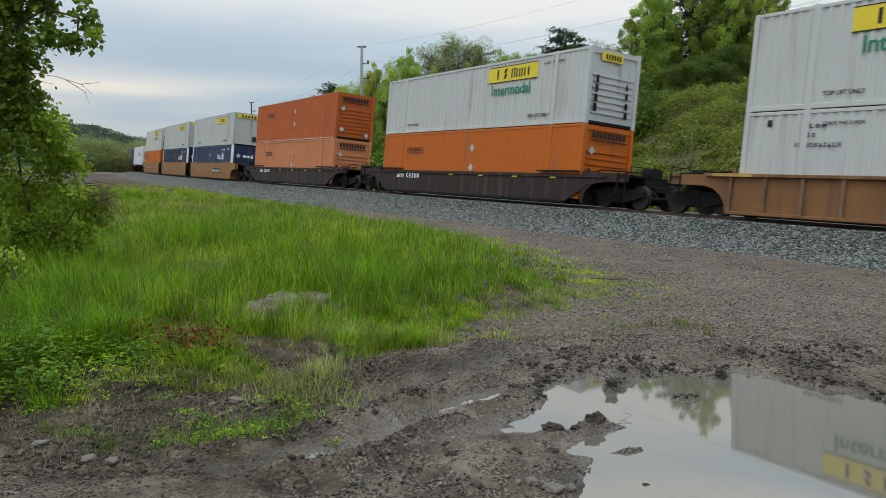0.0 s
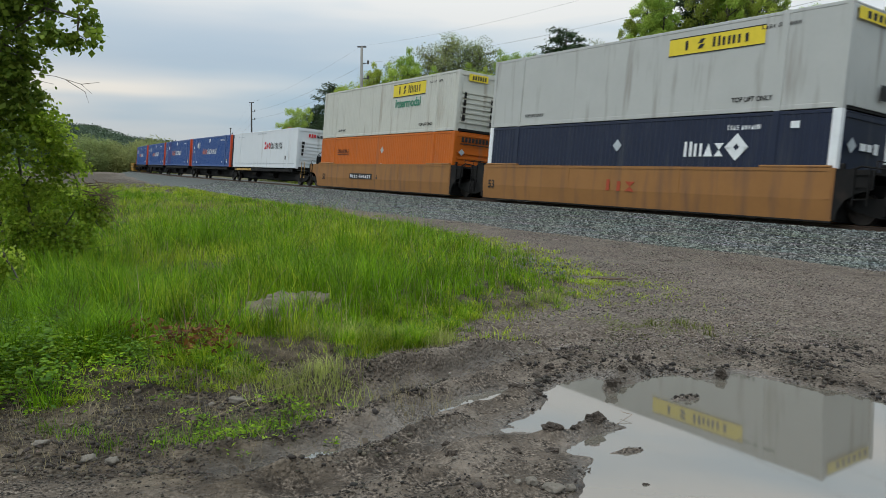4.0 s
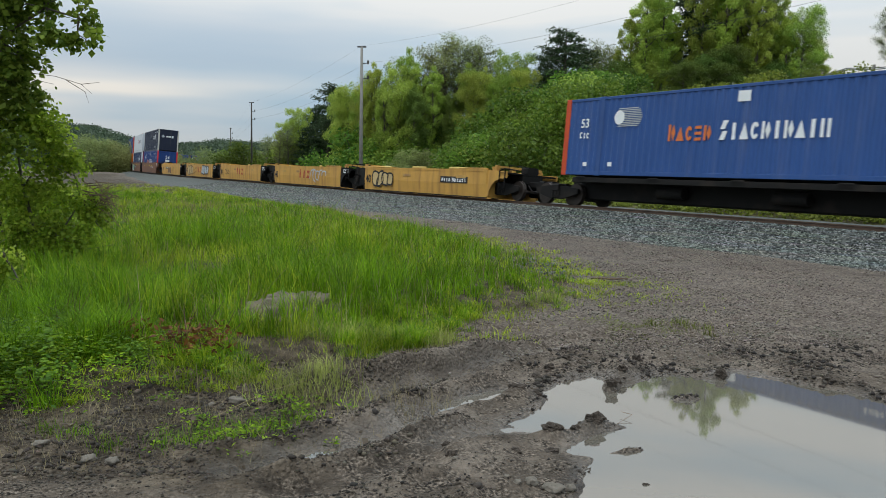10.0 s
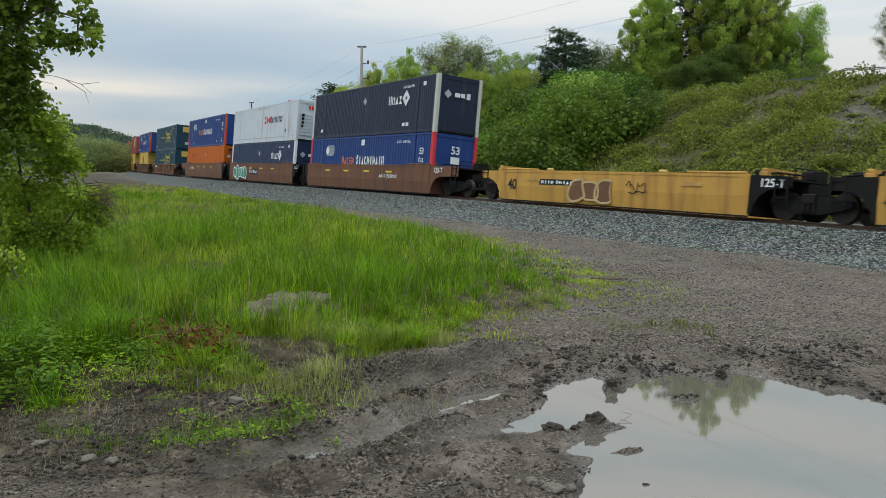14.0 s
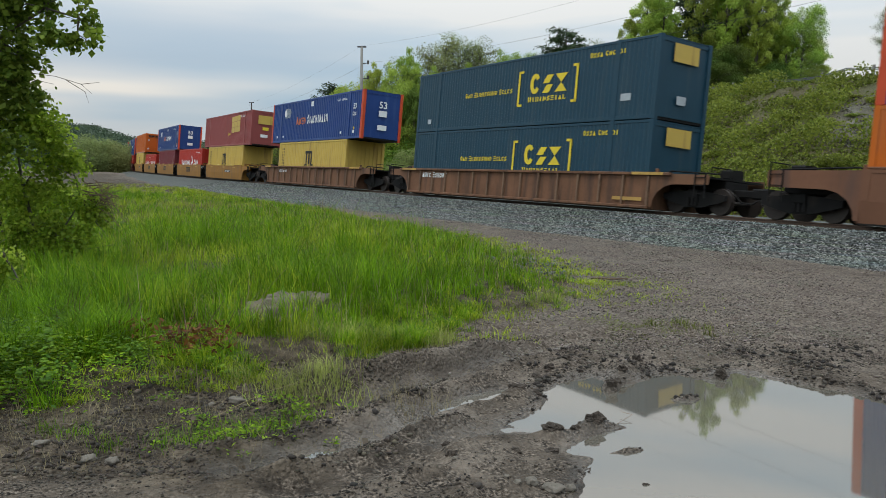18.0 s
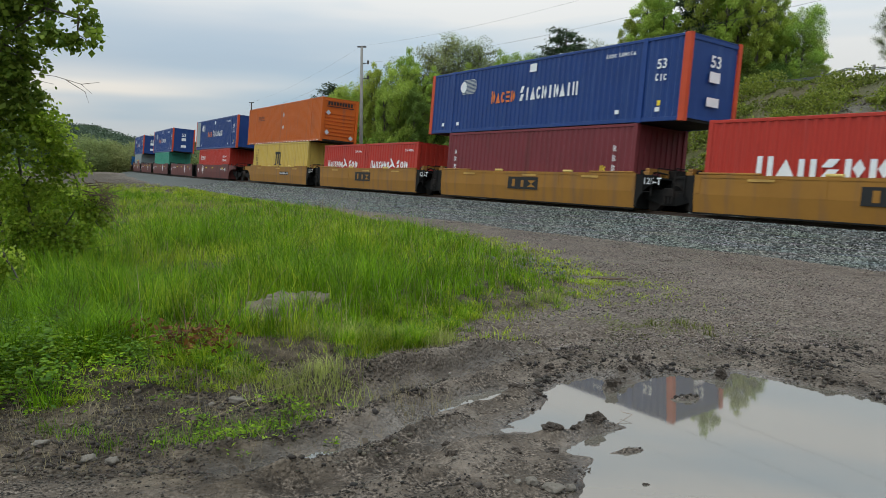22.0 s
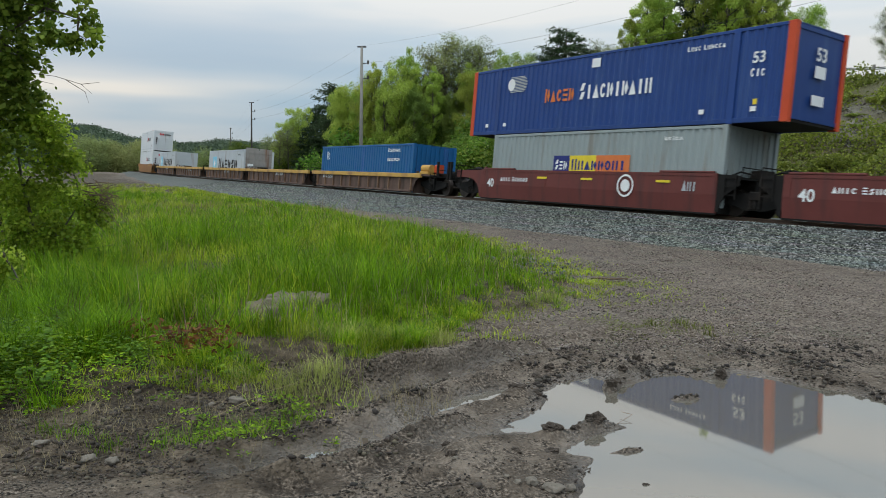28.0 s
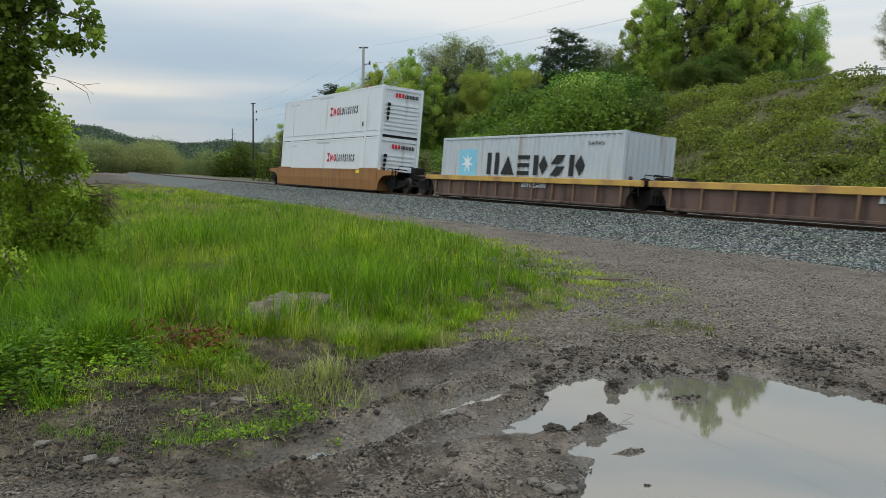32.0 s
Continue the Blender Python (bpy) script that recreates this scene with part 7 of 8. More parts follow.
# the wood behind the pole
for kind, tan, dist, top, wide in (
        ("thin", -0.200, 106, 9.1, 0.6), ("young", -0.186, 108, 9.9, 0.7), ("pine", -0.164, 110, 11.2, 0.95), ("pine", -0.142, 112, 14.4, 1.0), ("pine", -0.128, 108, 12.4, 0.9), ("young", -0.13, 100, 11.3, 0.6),
        ("elm", -0.112, 100, 12.2, 0.6), ("thin", -0.098, 96, 16.3, 0.6), ("oak", -0.090, 94, 15.5, 0.6), ("elm", -0.070, 92, 14.0, 0.65), ("thin", -0.058, 96, 18.3, 0.6), ("oak", -0.048, 92, 17.0, 0.6),
        ("elm", -0.030, 94, 16.4, 0.55), ("thin", -0.020, 95, 19.9, 0.7), ("thin", 0.000, 95, 21.4, 0.85), ("thin", 0.018, 95, 21.6, 0.85), ("thin", 0.034, 95, 21.1, 0.8), ("thin", 0.044, 97, 19.7, 0.7),
        ("elm", 0.006, 90, 13.8, 0.6), ("oak", 0.028, 90, 15.0, 0.7), ("oak", 0.048, 90, 14.6, 0.6), ("oak", 0.068, 92, 14.9, 0.65), ("young", 0.084, 90, 15.3, 0.7), ("young", 0.098, 88, 13.0, 0.7), ("thin", 0.107, 94, 14.7, 0.4),
        # low maples bring the dark of the wood's shaded interior into leaf colour
        ("maple", -0.05, 92, 9.5, 0.75), ("maple", -0.02, 92, 10.2, 0.75), ("maple", -0.082, 96, 8.8, 0.75), ("maple", 0.015, 92, 10.0, 0.75), ("maple", 0.05, 92, 10.4, 0.7), ("maple", -0.11, 102, 8.0, 0.8), ("maple", 0.085, 92, 10.4, 0.7),
        ("pine", -0.172, 106, 8.2, 0.9), ("pine", -0.150, 104, 9.4, 0.95), ("young", -0.122, 98, 12.0, 0.6), ("oak", -0.108, 96, 13.0, 0.6), ("young", -0.096, 95, 12.0, 0.6), ("oak", -0.078, 90, 13.0, 0.6), ("young", -0.060, 90, 13.6, 0.6), ("elm", -0.040, 89, 14.5, 0.6), ("oak", -0.016, 90, 14.6, 0.6), ("young", 0.036, 88, 12.6, 0.6), ("thin", -0.212, 106, 8.4, 0.6), ("young", -0.204, 108, 8.0, 0.7), ("oak", 0.060, 88, 13.0, 0.6), ("oak", 0.090, 90, 15.2, 0.6), ("bush", -0.198, 110, 5.0, 0.9), ("bush_spring", -0.135, 100, 4.6, 0.9), ("bush", -0.10, 96, 4.6, 0.9), ("bush", -0.07, 92, 3.8, 0.9), ("bush", -0.045, 90, 3.6, 0.9)):
    plant(kind, tan, dist, top, pr_.uniform(0, 360), wide)


def below_view_line(x, y, top):
    """Whether a plant's top stays under a skyline set by the camera's view."""
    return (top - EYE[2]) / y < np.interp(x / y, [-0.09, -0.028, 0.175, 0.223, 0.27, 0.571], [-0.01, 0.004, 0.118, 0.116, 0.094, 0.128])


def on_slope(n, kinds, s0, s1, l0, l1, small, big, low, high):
    """Shrubs strewn over a stretch of the cutting's slope, none above the camera's skyline."""
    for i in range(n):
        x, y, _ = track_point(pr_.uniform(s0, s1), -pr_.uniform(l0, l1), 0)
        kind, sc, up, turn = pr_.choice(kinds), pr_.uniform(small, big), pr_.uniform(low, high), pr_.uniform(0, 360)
        if below_view_line(float(x), float(y), height_at(float(x), float(y)) + 0.92 * sc * up * MODELS[kind][1]):
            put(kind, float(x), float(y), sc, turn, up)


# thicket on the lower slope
# dark-leaved shrubs carry the thicket's mixed greens and its shaded gaps
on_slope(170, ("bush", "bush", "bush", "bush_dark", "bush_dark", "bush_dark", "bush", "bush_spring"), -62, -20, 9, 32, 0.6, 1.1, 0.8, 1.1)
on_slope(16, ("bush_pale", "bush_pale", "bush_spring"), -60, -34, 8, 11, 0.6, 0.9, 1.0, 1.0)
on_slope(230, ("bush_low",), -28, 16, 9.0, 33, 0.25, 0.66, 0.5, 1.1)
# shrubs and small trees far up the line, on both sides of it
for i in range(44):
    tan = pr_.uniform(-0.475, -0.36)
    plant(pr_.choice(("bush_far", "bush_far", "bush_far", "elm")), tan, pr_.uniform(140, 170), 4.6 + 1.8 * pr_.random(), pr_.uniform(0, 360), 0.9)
for i in range(26):
    tan = pr_.uniform(-0.34, -0.20)
    plant(pr_.choice(("bush_far", "elm", "bush")), tan, pr_.uniform(160, 200), 3.4 + 2.0 * pr_.random(), pr_.uniform(0, 360), 1.0)
for i in range(5):
    plant("thin", -0.225 + 0.008 * i, 150 + 4 * i, 8.5 + 1.5 * pr_.random(), pr_.uniform(0, 360), 0.8)
for i in range(6):
    plant("thin", -0.46 + 0.014 * i, 165 + 3 * i, 6.0 + 1.2 * pr_.random(), pr_.uniform(0, 360), 0.7)

# pale shrubs at the foot of the bank
for tan, top in ((-0.045, 4.1), (-0.028, 4.4), (-0.012, 3.6)):
    plant("bush_pale", tan, 72, top, pr_.uniform(0, 360))

# herbs and brambles that carpet the slope
rng = np.random.default_rng(5)
n = 300000
s_ = rng.uniform(-60, 18, n)
l_ = -rng.uniform(8.0, 29.8, n)
hx, hy, _ = track_point(s_, l_, 0)
clump = fbm(hx * 0.42, hy * 0.42, 81, 4)
bare = bump(hx, hy, 23.8, 45.3, 1.5, 3.0, -0.5) + bump(hx, hy, 21.5, 41.5, 1.2, 1.8, -0.5)
ok = (clump + 0.24 - 0.9 * bare > 0.14 * rng.normal(size=n))
hx, hy, clump = hx[ok], hy[ok], clump[ok]
hz = ground_z(hx, hy) + rng.random(len(hx)) * (0.12 + 1.9 * np.clip(clump + 0.05, 0, 0.6))
half = rng.random(len(hx)) < 0.62 - 1.5 * clump
for mask, kind, label in ((half, "olive", "olive-green herbs and brambles covering the slope"), (~half, "bramble", "bright green herbs scattered over the slope")):
    ob = new("slope_herbs", leaf_cards(np.stack([hx, hy, hz], -1)[mask], 0.17, rng, LEAF[kind], "slope_herbs", -0.2, 0.7))
    tagged(ob, label, "herbs", kind="stuff")

# rubble on the bare patches of the slope
n = 1700
qx, qy = np.concatenate([rng.normal(23.8, 0.8, n // 2), rng.normal(21.4, 0.6, n - n // 2)]), np.concatenate([rng.normal(45.2, 1.4, n // 2), rng.normal(41.4, 0.9, n - n // 2)])
v, f = scatter_shapes(OCTA_V, OCTA_F, np.stack([qx, qy, ground_z(qx, qy) + 0.01], -1), 0.02 + 0.08 * rng.random(n) ** 4, rng, 0.6)
tagged(new("slope_rubble", array_mesh("slope_rubble", v, f, stone_material("broken_slope_stone", (0.06, 0.05, 0.036), (0.13, 0.115, 0.09), (0.27, 0.25, 0.215)))), "broken grey stone strewn over the bare slope", "rubble", kind="stuff")

# far wooded ridge
rng = np.random.default_rng(8)
n = 190000
az = np.radians(rng.uniform(-33, 34, n))
dd = rng.uniform(430, 1000, n)
fx, fy = np.sin(az) * dd, np.cos(az) * dd
fz = ground_z(fx, fy) + rng.random(n) ** 0.7 * (8 + 4 * fbm(fx * 0.03, fy * 0.03, 71))
far_woods = new("far_woods", leaf_cards(np.stack([fx, fy, fz], -1), 1.9, rng, LEAF["far"], "far_woods"))
tagged(far_woods, "hazy green woods on far low hills", "woods", kind="stuff")

# the meadow: blades in their thousands
rng = np.random.default_rng(12)


def blades(x, y, h, w, rng, mat, name, bend=0.45, away=None):
    """Grass blades, two folds each, leaning the way given or any way."""
    n = len(x)
    z = ground_z(x, y) - 0.02
    a = rng.random(n) * 6.283 if away is None else away
    lean = bend * h * (0.3 + rng.random(n))
    dx, dy = np.cos(a), np.sin(a)
    b = a + 1.57 + rng.normal(size=n) * 0.4
    wx, wy = np.cos(b) * w / 2, np.sin(b) * w / 2
    p0, p1 = np.stack([x - wx, y - wy, z], -1), np.stack([x + wx, y + wy, z], -1)
    mx, my, mz = x + dx * lean * 0.35, y + dy * lean * 0.35, z + h * 0.6
    p2, p3 = np.stack([mx + wx * 0.8, my + wy * 0.8, mz], -1), np.stack([mx - wx * 0.8, my - wy * 0.8, mz], -1)
    tip = np.stack([x + dx * lean, y + dy * lean, z + h * (1 - 0.3 * rng.random(n))], -1)
    tip2 = tip + np.stack([wx, wy, 0 * wx], -1) * 0.15
    v = np.stack([p0, p1, p2, p3, tip, tip2], 1).reshape(-1, 3)
    k = (np.arange(n) * 6)[:, None]
    f = np.concatenate([k + np.array([0, 1, 2, 3]), k + np.array([3, 2, 5, 4])], 1).reshape(-1, 4)
    return array_mesh(name, v, f, mat)


BOULDER = (-1.80, 8.95)


def meadow_places(n, y0, y1, power, tight=0.9):
    y = y0 + (y1 - y0) * rng.random(n) ** power
    e = np.interp(y, EDGE_Y, EDGE_X)
    x = e + 0.6 - rng.random(n) ** 1.1 * (6 + 0.55 * y)
    m = meadow(x, y)
    clump = fbm(x * 1.2, y * 1.2, 91, 4)
    s, lat = to_track(x, y)
    rock = ((x - BOULDER[0]) / 0.62) ** 2 + ((y - BOULDER[1]) / 0.42) ** 2
    keep = (m + 0.9 * clump > rng.random(n) * tight - 0.1) & (lat > 7.0) & (rock > 1) & (bare_soil(x, y) < 0.55 * rng.random(n)) & ~((y < 8.0) & (x < -2.2) & (rng.random(n) < 0.6)) & ((y > 7.0) | (rng.random(n) < 0.4))
    return x[keep], y[keep], m[keep], clump[keep]


def tussocks(x, y, h, per, spread):
    """Blades round the middle of each tussock, leaning outwards."""
    k = np.repeat(np.arange(len(x)), per)
    a = rng.random(len(k)) * 6.283
    r_ = spread * rng.random(len(k)) ** 0.7 * (0.6 + 0.02 * y[k])
    bx, by = x[k] + r_ * np.cos(a), y[k] + r_ * np.sin(a)
    rock = ((bx - BOULDER[0]) / 0.66) ** 2 + ((by - BOULDER[1] + 0.10) / 0.50) ** 2
    front = ((bx - BOULDER[0] + 0.22) / 0.50) ** 2 + ((by - BOULDER[1] + 0.55) / 0.55) ** 2
    ok_ = (rock > 1) & ((front > 1) | (rng.random(len(k)) < 0.3))
    return bx[ok_], by[ok_], (h[k] * (0.35 + 0.75 * rng.random(len(k))))[ok_], (a + rng.normal(size=len(k)) * 0.7)[ok_]


def sward(n, y0, y1, power, kind, name, label, pick, low, high, width, per=13, spread=0.10):
    x, y, m, c = meadow_places(n // per, y0, y1, power)
    k = pick(x, y, c)
    x, y, m, c = x[k], y[k], m[k], c[k]
    tall = smooth_step(0.1, 2.0, m) * smooth_step(6.0, 8.4, y) * (0.45 + 0.55 * smooth_step(26, 15, y)) * (1 + 0.9 * fbm(x * 0.7, y * 0.7, 94, 3))
    h = (low + high * tall) * (0.55 + 0.7 * rng.random(len(x))) * (1 + 1.1 * c)
    bx, by, bh, ba = tussocks(x, y, np.maximum(h, 0.05), per, spread)
    ob = new(name, blades(bx, by, bh, width * (1 + 0.085 * by), rng, LEAF[kind], name, 0.62, ba))
    tagged(ob, label, "grass", kind="stuff")


def tint(x, y):
    return fbm(x * 0.45, y * 0.45, 93, 4)


sward(250000, 5.2, 46, 1.7, "grass", "meadow_grass", "long lush green meadow grass", lambda x, y, c: tint(x, y) - 0.2 * smooth_step(14, 9, y) < 0.22 * rng.normal(size=len(x)) + 0.08, 0.08, 0.46, 0.0048)
sward(170000, 5.2, 60, 1.6, "lime", "light_grass", "light yellow-green meadow grass", lambda x, y, c: tint(x, y) - 0.16 * smooth_step(14, 9, y) + 0.25 * smooth_step(16, 30, y) > 0.22 * rng.normal(size=len(x)) - 0.02, 0.07, 0.38, 0.0044)

sward(90000, 13, 70, 1.3, "hay", "dry_tipped_grass", "dull dry-tipped grass thinning towards the lane", lambda x, y, c: smooth_step(13, 24, y) * 0.8 + 0.4 * smooth_step(2.5, 0.3, np.interp(y, EDGE_Y, EDGE_X) - x) > rng.random(len(x)), 0.07, 0.30, 0.0046)


def verge(n, kind, label, tall, per=11):
    """Short lush tussocks on the bank at the lane's near side."""
    n = n // per
    y = 5.5 + 4.3 * rng.random(n)
    x = np.interp(y, EDGE_Y, EDGE_X) - 0.02 - rng.random(n) ** 1.3 * (1.4 + 0.5 * y)
    c = fbm(x * 1.5, y * 1.5, 96, 3)
    rock = ((x - BOULDER[0]) / 0.66) ** 2 + ((y - BOULDER[1]) / 0.44) ** 2
    k = (c + 0.06 + 0.25 * smooth_step(6.6, 7.8, y) > 0.2 * rng.normal(size=n)) & (meadow(x, y) > 0.05) & (rock > 1) & (bare_soil(x, y) < 0.6 * rng.random(n))
    x, y, c = x[k], y[k], c[k]
    h = tall * (0.4 + 0.7 * rng.random(len(x))) * (0.55 + 0.9 * np.clip(c + 0.25, 0, 1)) * (0.5 + 0.5 * smooth_step(5.6, 7.2, y))
    bx, by, bh, ba = tussocks(x, y, h, per, 0.085)
    tagged(new("verge_grass", blades(bx, by, bh, 0.0072, rng, LEAF[kind], "verge_grass", 0.8, ba)), label, "grass", kind="stuff")


def fringe(n, kind, label, tall):
    """Thin low growth that trails off over the lane's gravel."""
    y = 6.0 + 26 * rng.random(n) ** 1.6
    x = np.interp(y, EDGE_Y, EDGE_X) + rng.normal(size=n) * 0.75 + 0.35
    c = fbm(x * 1.6, y * 1.6, 98, 4)
    k = (c > 0.05 + 0.2 * rng.normal(size=n)) & (puddle_depth(x, y) < -0.4) & (meadow(x, y) > -0.8) & ((y > 8.0) | (meadow(x, y) > -0.2))
    x, y = x[k], y[k]
    h = tall * (0.25 + 0.75 * rng.random(len(x)))
    tagged(new("fringe_grass", blades(x, y, h, 0.006 * (1 + 0.06 * y), rng, LEAF[kind], "fringe_grass", 1.0)), label, "grass", kind="stuff")


fringe(22000, "lime", "thin low grass trailing over the lane's edge", 0.13)
fringe(5000, "straw", "dry straw-coloured litter along the lane's edge", 0.10)
verge(52000, "lime", "short yellow-green grass crowding the lane's bank", 0.24)
verge(40000, "grass", "dark green grass clumps on the lane's bank", 0.30)
x, y, m, c = meadow_places(5200, 7.0, 34, 1.4)
straw = new("dry_grass_stems", blades(x, y, 0.35 + 0.25 * rng.random(len(x)), 0.003 + 0.0003 * y, rng, LEAF["straw"], "dry_grass_stems", 0.5))
tagged(straw, "dry pale grass stems and seed heads", "grass", kind="stuff")

# ---- foreground plants, stones and clods ----
rng = np.random.default_rng(31)


def tufts(spots, kind, name, label, h, width, count, spread):
    """Loose tufts of blades round the places given."""
    xs, ys = [], []
    for x, y, k in spots:
        n = int(count * k)
        xs.append(x + rng.normal(size=n) * spread * k)
        ys.append(y + rng.normal(size=n) * spread * k)
    x, y = np.concatenate(xs), np.concatenate(ys)
    ob = new(name, blades(x, y, h * (0.4 + 0.7 * rng.random(len(x))), width, rng, LEAF[kind], name, 0.8))
    tagged(ob, label, "grass", kind="stuff")


tufts([(-1.25, 6.05, 0.9), (-1.05, 5.98, 1.0), (-0.86, 6.12, 0.9), (-1.0, 6.3, 0.7), (-1.3, 7.75, 1.1), (-1.05, 7.75, 1.1), (-0.8, 7.6, 1.0), (-0.55, 7.55, 1.0), (-0.3, 7.6, 0.8), (-0.04, 7.5, 0.6), (0.02, 7.62, 0.5), (1.45, 10.4, 0.9), (1.2, 10.0, 0.5), (-1.7, 6.3, 0.5)],
      "hay", "lane_tufts", "light green grass tufts along the lane's edge", 0.24, 0.0050, 170, 0.15)
tufts([(-1.80, 4.90, 0.7), (-1.45, 5.08, 1.2), (-1.30, 5.16, 1.0), (-1.15, 5.28, 1.0), (-1.0, 5.4, 0.6), (-1.62, 5.0, 0.8), (-2.1, 4.8, 0.5), (-2.4, 4.95, 0.6), (-2.62, 5.05, 0.5), (-0.6, 7.05, 0.7), (-0.9, 7.1, 0.6)],
      "grass", "lane_tufts", "short green grass tufts in the mud", 0.10, 0.0050, 150, 0.11)
tufts([(-0.25, 5.72, 0.7), (-0.05, 5.85, 0.6), (-0.42, 6.0, 0.5), (-0.3, 6.2, 0.4), (-0.95, 5.72, 0.5)],
      "straw", "lane_tufts", "thin dry grass tuft at the rut's edge", 0.22, 0.0035, 60, 0.10)
tufts([(-1.35, 6.95, 1.4), (-1.6, 7.1, 1.0), (-1.1, 6.85, 1.0), (-1.9, 7.3, 0.9), (-1.9, 5.35, 1.0), (-1.2, 5.75, 1.0), (-0.7, 6.3, 1.0), (0.1, 7.4, 0.8), (-0.4, 6.9, 0.8), (-2.6, 5.1, 1.0), (2.9, 8.8, 0.9), (-1.6, 7.3, 1.0), (-1.0, 7.6, 1.0), (1.0, 9.9, 1.0), (0.4, 8.7, 1.0), (-2.2, 4.9, 1.2), (-2.9, 4.9, 1.2), (-1.5, 5.1, 1.0), (-0.9, 5.5, 1.0), (-0.5, 6.0, 1.0), (-2.5, 5.4, 1.4), (-1.9, 5.5, 1.2), (-3.0, 5.3, 1.2), (-1.3, 5.9, 1.2), (0.5, 8.1, 1.2), (0.9, 8.9, 1.2), (1.7, 10.8, 1.2), (1.9, 12.0, 1.2)],
      "straw", "dry_litter", "dry straw litter lying on the soil", 0.10, 0.0035, 230, 0.3)

tufts([(2.92, 9.0, 0.6), (2.86, 9.2, 0.5), (3.1, 8.9, 0.35), (3.0, 8.6, 0.3), (2.5, 9.1, 0.4)],
      "olive", "lane_tufts", "dull olive grass tuft on the gravel", 0.13, 0.007, 90, 0.12)
n = 3000
x, y = rng.normal(2.35, 0.45, n), rng.normal(9.0, 0.4, n)
k = fbm(x * 3, y * 3, 101, 3) > 0.1
tagged(new("lane_moss", blades(x[k], y[k], 0.02 + 0.03 * rng.random(k.sum()), 0.008, rng, LEAF["olive"], "lane_moss", 1.5)), "thin olive moss and sprouts on the gravel", "grass", kind="stuff")
n = 9000
x, y = rng.normal(2.0, 0.8, n), rng.normal(12.6, 1.2, n)
k = (fbm(x * 1.6, y * 1.6, 102, 3) > 0.0) & (np.interp(y, EDGE_Y, EDGE_X) < x + 0.3)
tagged(new("lane_sprouts", blades(x[k], y[k], 0.03 + 0.05 * rng.random(k.sum()), 0.009, rng, LEAF["lime"], "lane_sprouts", 1.2)), "thin yellow-green sprouts where the grass meets the gravel", "grass", kind="stuff")

# broad-leaved weeds on the bank
def herb_plants(x, y, h, spread, leaves, size, kind, name, label, rise=0.5):
    """Plants with leaves in tiers round upright stems, each leaf held outwards."""
    k = np.repeat(np.arange(len(x)), leaves)
    n = len(k)
    t = 0.12 + 0.88 * rng.random(n) ** 0.8
    a = rng.random(n) * 6.283
    r_ = spread * h[k] * (1 - 0.75 * t) * rng.random(n) ** 0.5 + 0.01
    base = ground_z(x, y)
    pos = np.stack([x[k] + r_ * np.cos(a), y[k] + r_ * np.sin(a), base[k] + h[k] * t], -1)
    up_ = rise * (0.2 + 1.1 * rng.random(n)) - 0.35 * rng.random(n)
    d = np.stack([np.cos(a), np.sin(a), up_], -1)
    d /= np.linalg.norm(d, axis=1, keepdims=True)
    side = np.stack([-np.sin(a), np.cos(a), 0.5 * rng.normal(size=n)], -1)
    side /= np.linalg.norm(side, axis=1, keepdims=True)
    s = (size * (0.55 + 0.7 * rng.random(n)) * (0.6 + 0.8 * np.minimum(h[k] * 2.5, 1)))[:, None]
    v = np.stack([pos, pos + d * s * 0.45 + side * s * 0.24, pos + d * s - np.array([0, 0, 0.12]) * s, pos + d * s * 0.45 - side * s * 0.24], 1).reshape(-1, 3)
    tagged(new(name, array_mesh(name, v, np.arange(4 * n).reshape(-1, 4), LEAF[kind])), label, "weeds", kind="stuff")


def weed_places(n):
    y = 5.35 + 4.2 * rng.random(n)
    x = np.interp(y, EDGE_Y, EDGE_X) - rng.random(n) ** 1.1 * (1.2 + 0.5 * y)
    c = fbm(x * 1.6, y * 1.6, 95, 3)
    corner = smooth_step(-2.2, -3.0, x)
    ok_ = (meadow(x, y) > 0.0) & (bare_soil(x, y) < 0.5 * rng.random(n)) & (c + 0.30 * corner + 0.05 > 0.25 * rng.normal(size=n)) & ((y < 7.5) | (x < -0.42 * y - 0.4)) & (x < -1.2)
    return x[ok_], y[ok_], c[ok_], corner[ok_]


for n, kind, label, size, low, high in ((1500, "weed", "light green broad-leaved weeds crowding the lane's bank", 0.046, 0.09, 0.16), (650, "nettle", "dark green tall weeds at the bank's corner", 0.046, 0.10, 0.22), (420, "lime", "yellow-green ferny weeds on the bank", 0.040, 0.09, 0.14)):
    x, y, c, corner = weed_places(n)
    herb_plants(x, y, (low + high * corner * np.clip(0.6 + c, 0.2, 1)) * (0.6 + 0.6 * rng.random(len(x))), 0.8, 28, size, kind, "bank_weeds", label)
# long grass standing among the weeds of the corner
x, y, c, corner = weed_places(5200)
k = (fbm(x * 1.3, y * 1.3, 107, 3) > -0.06) & (x < -2.0)
bx, by, bh, ba = tussocks(x[k], y[k], (0.20 + 0.32 * corner[k]) * (0.6 + 0.6 * rng.random(k.sum())), 12, 0.09)
tagged(new("corner_grass", blades(bx, by, bh, 0.0075, rng, LEAF["grass"], "corner_grass", 0.8, ba)), "lush green grass standing among the weeds", "grass", kind="stuff")
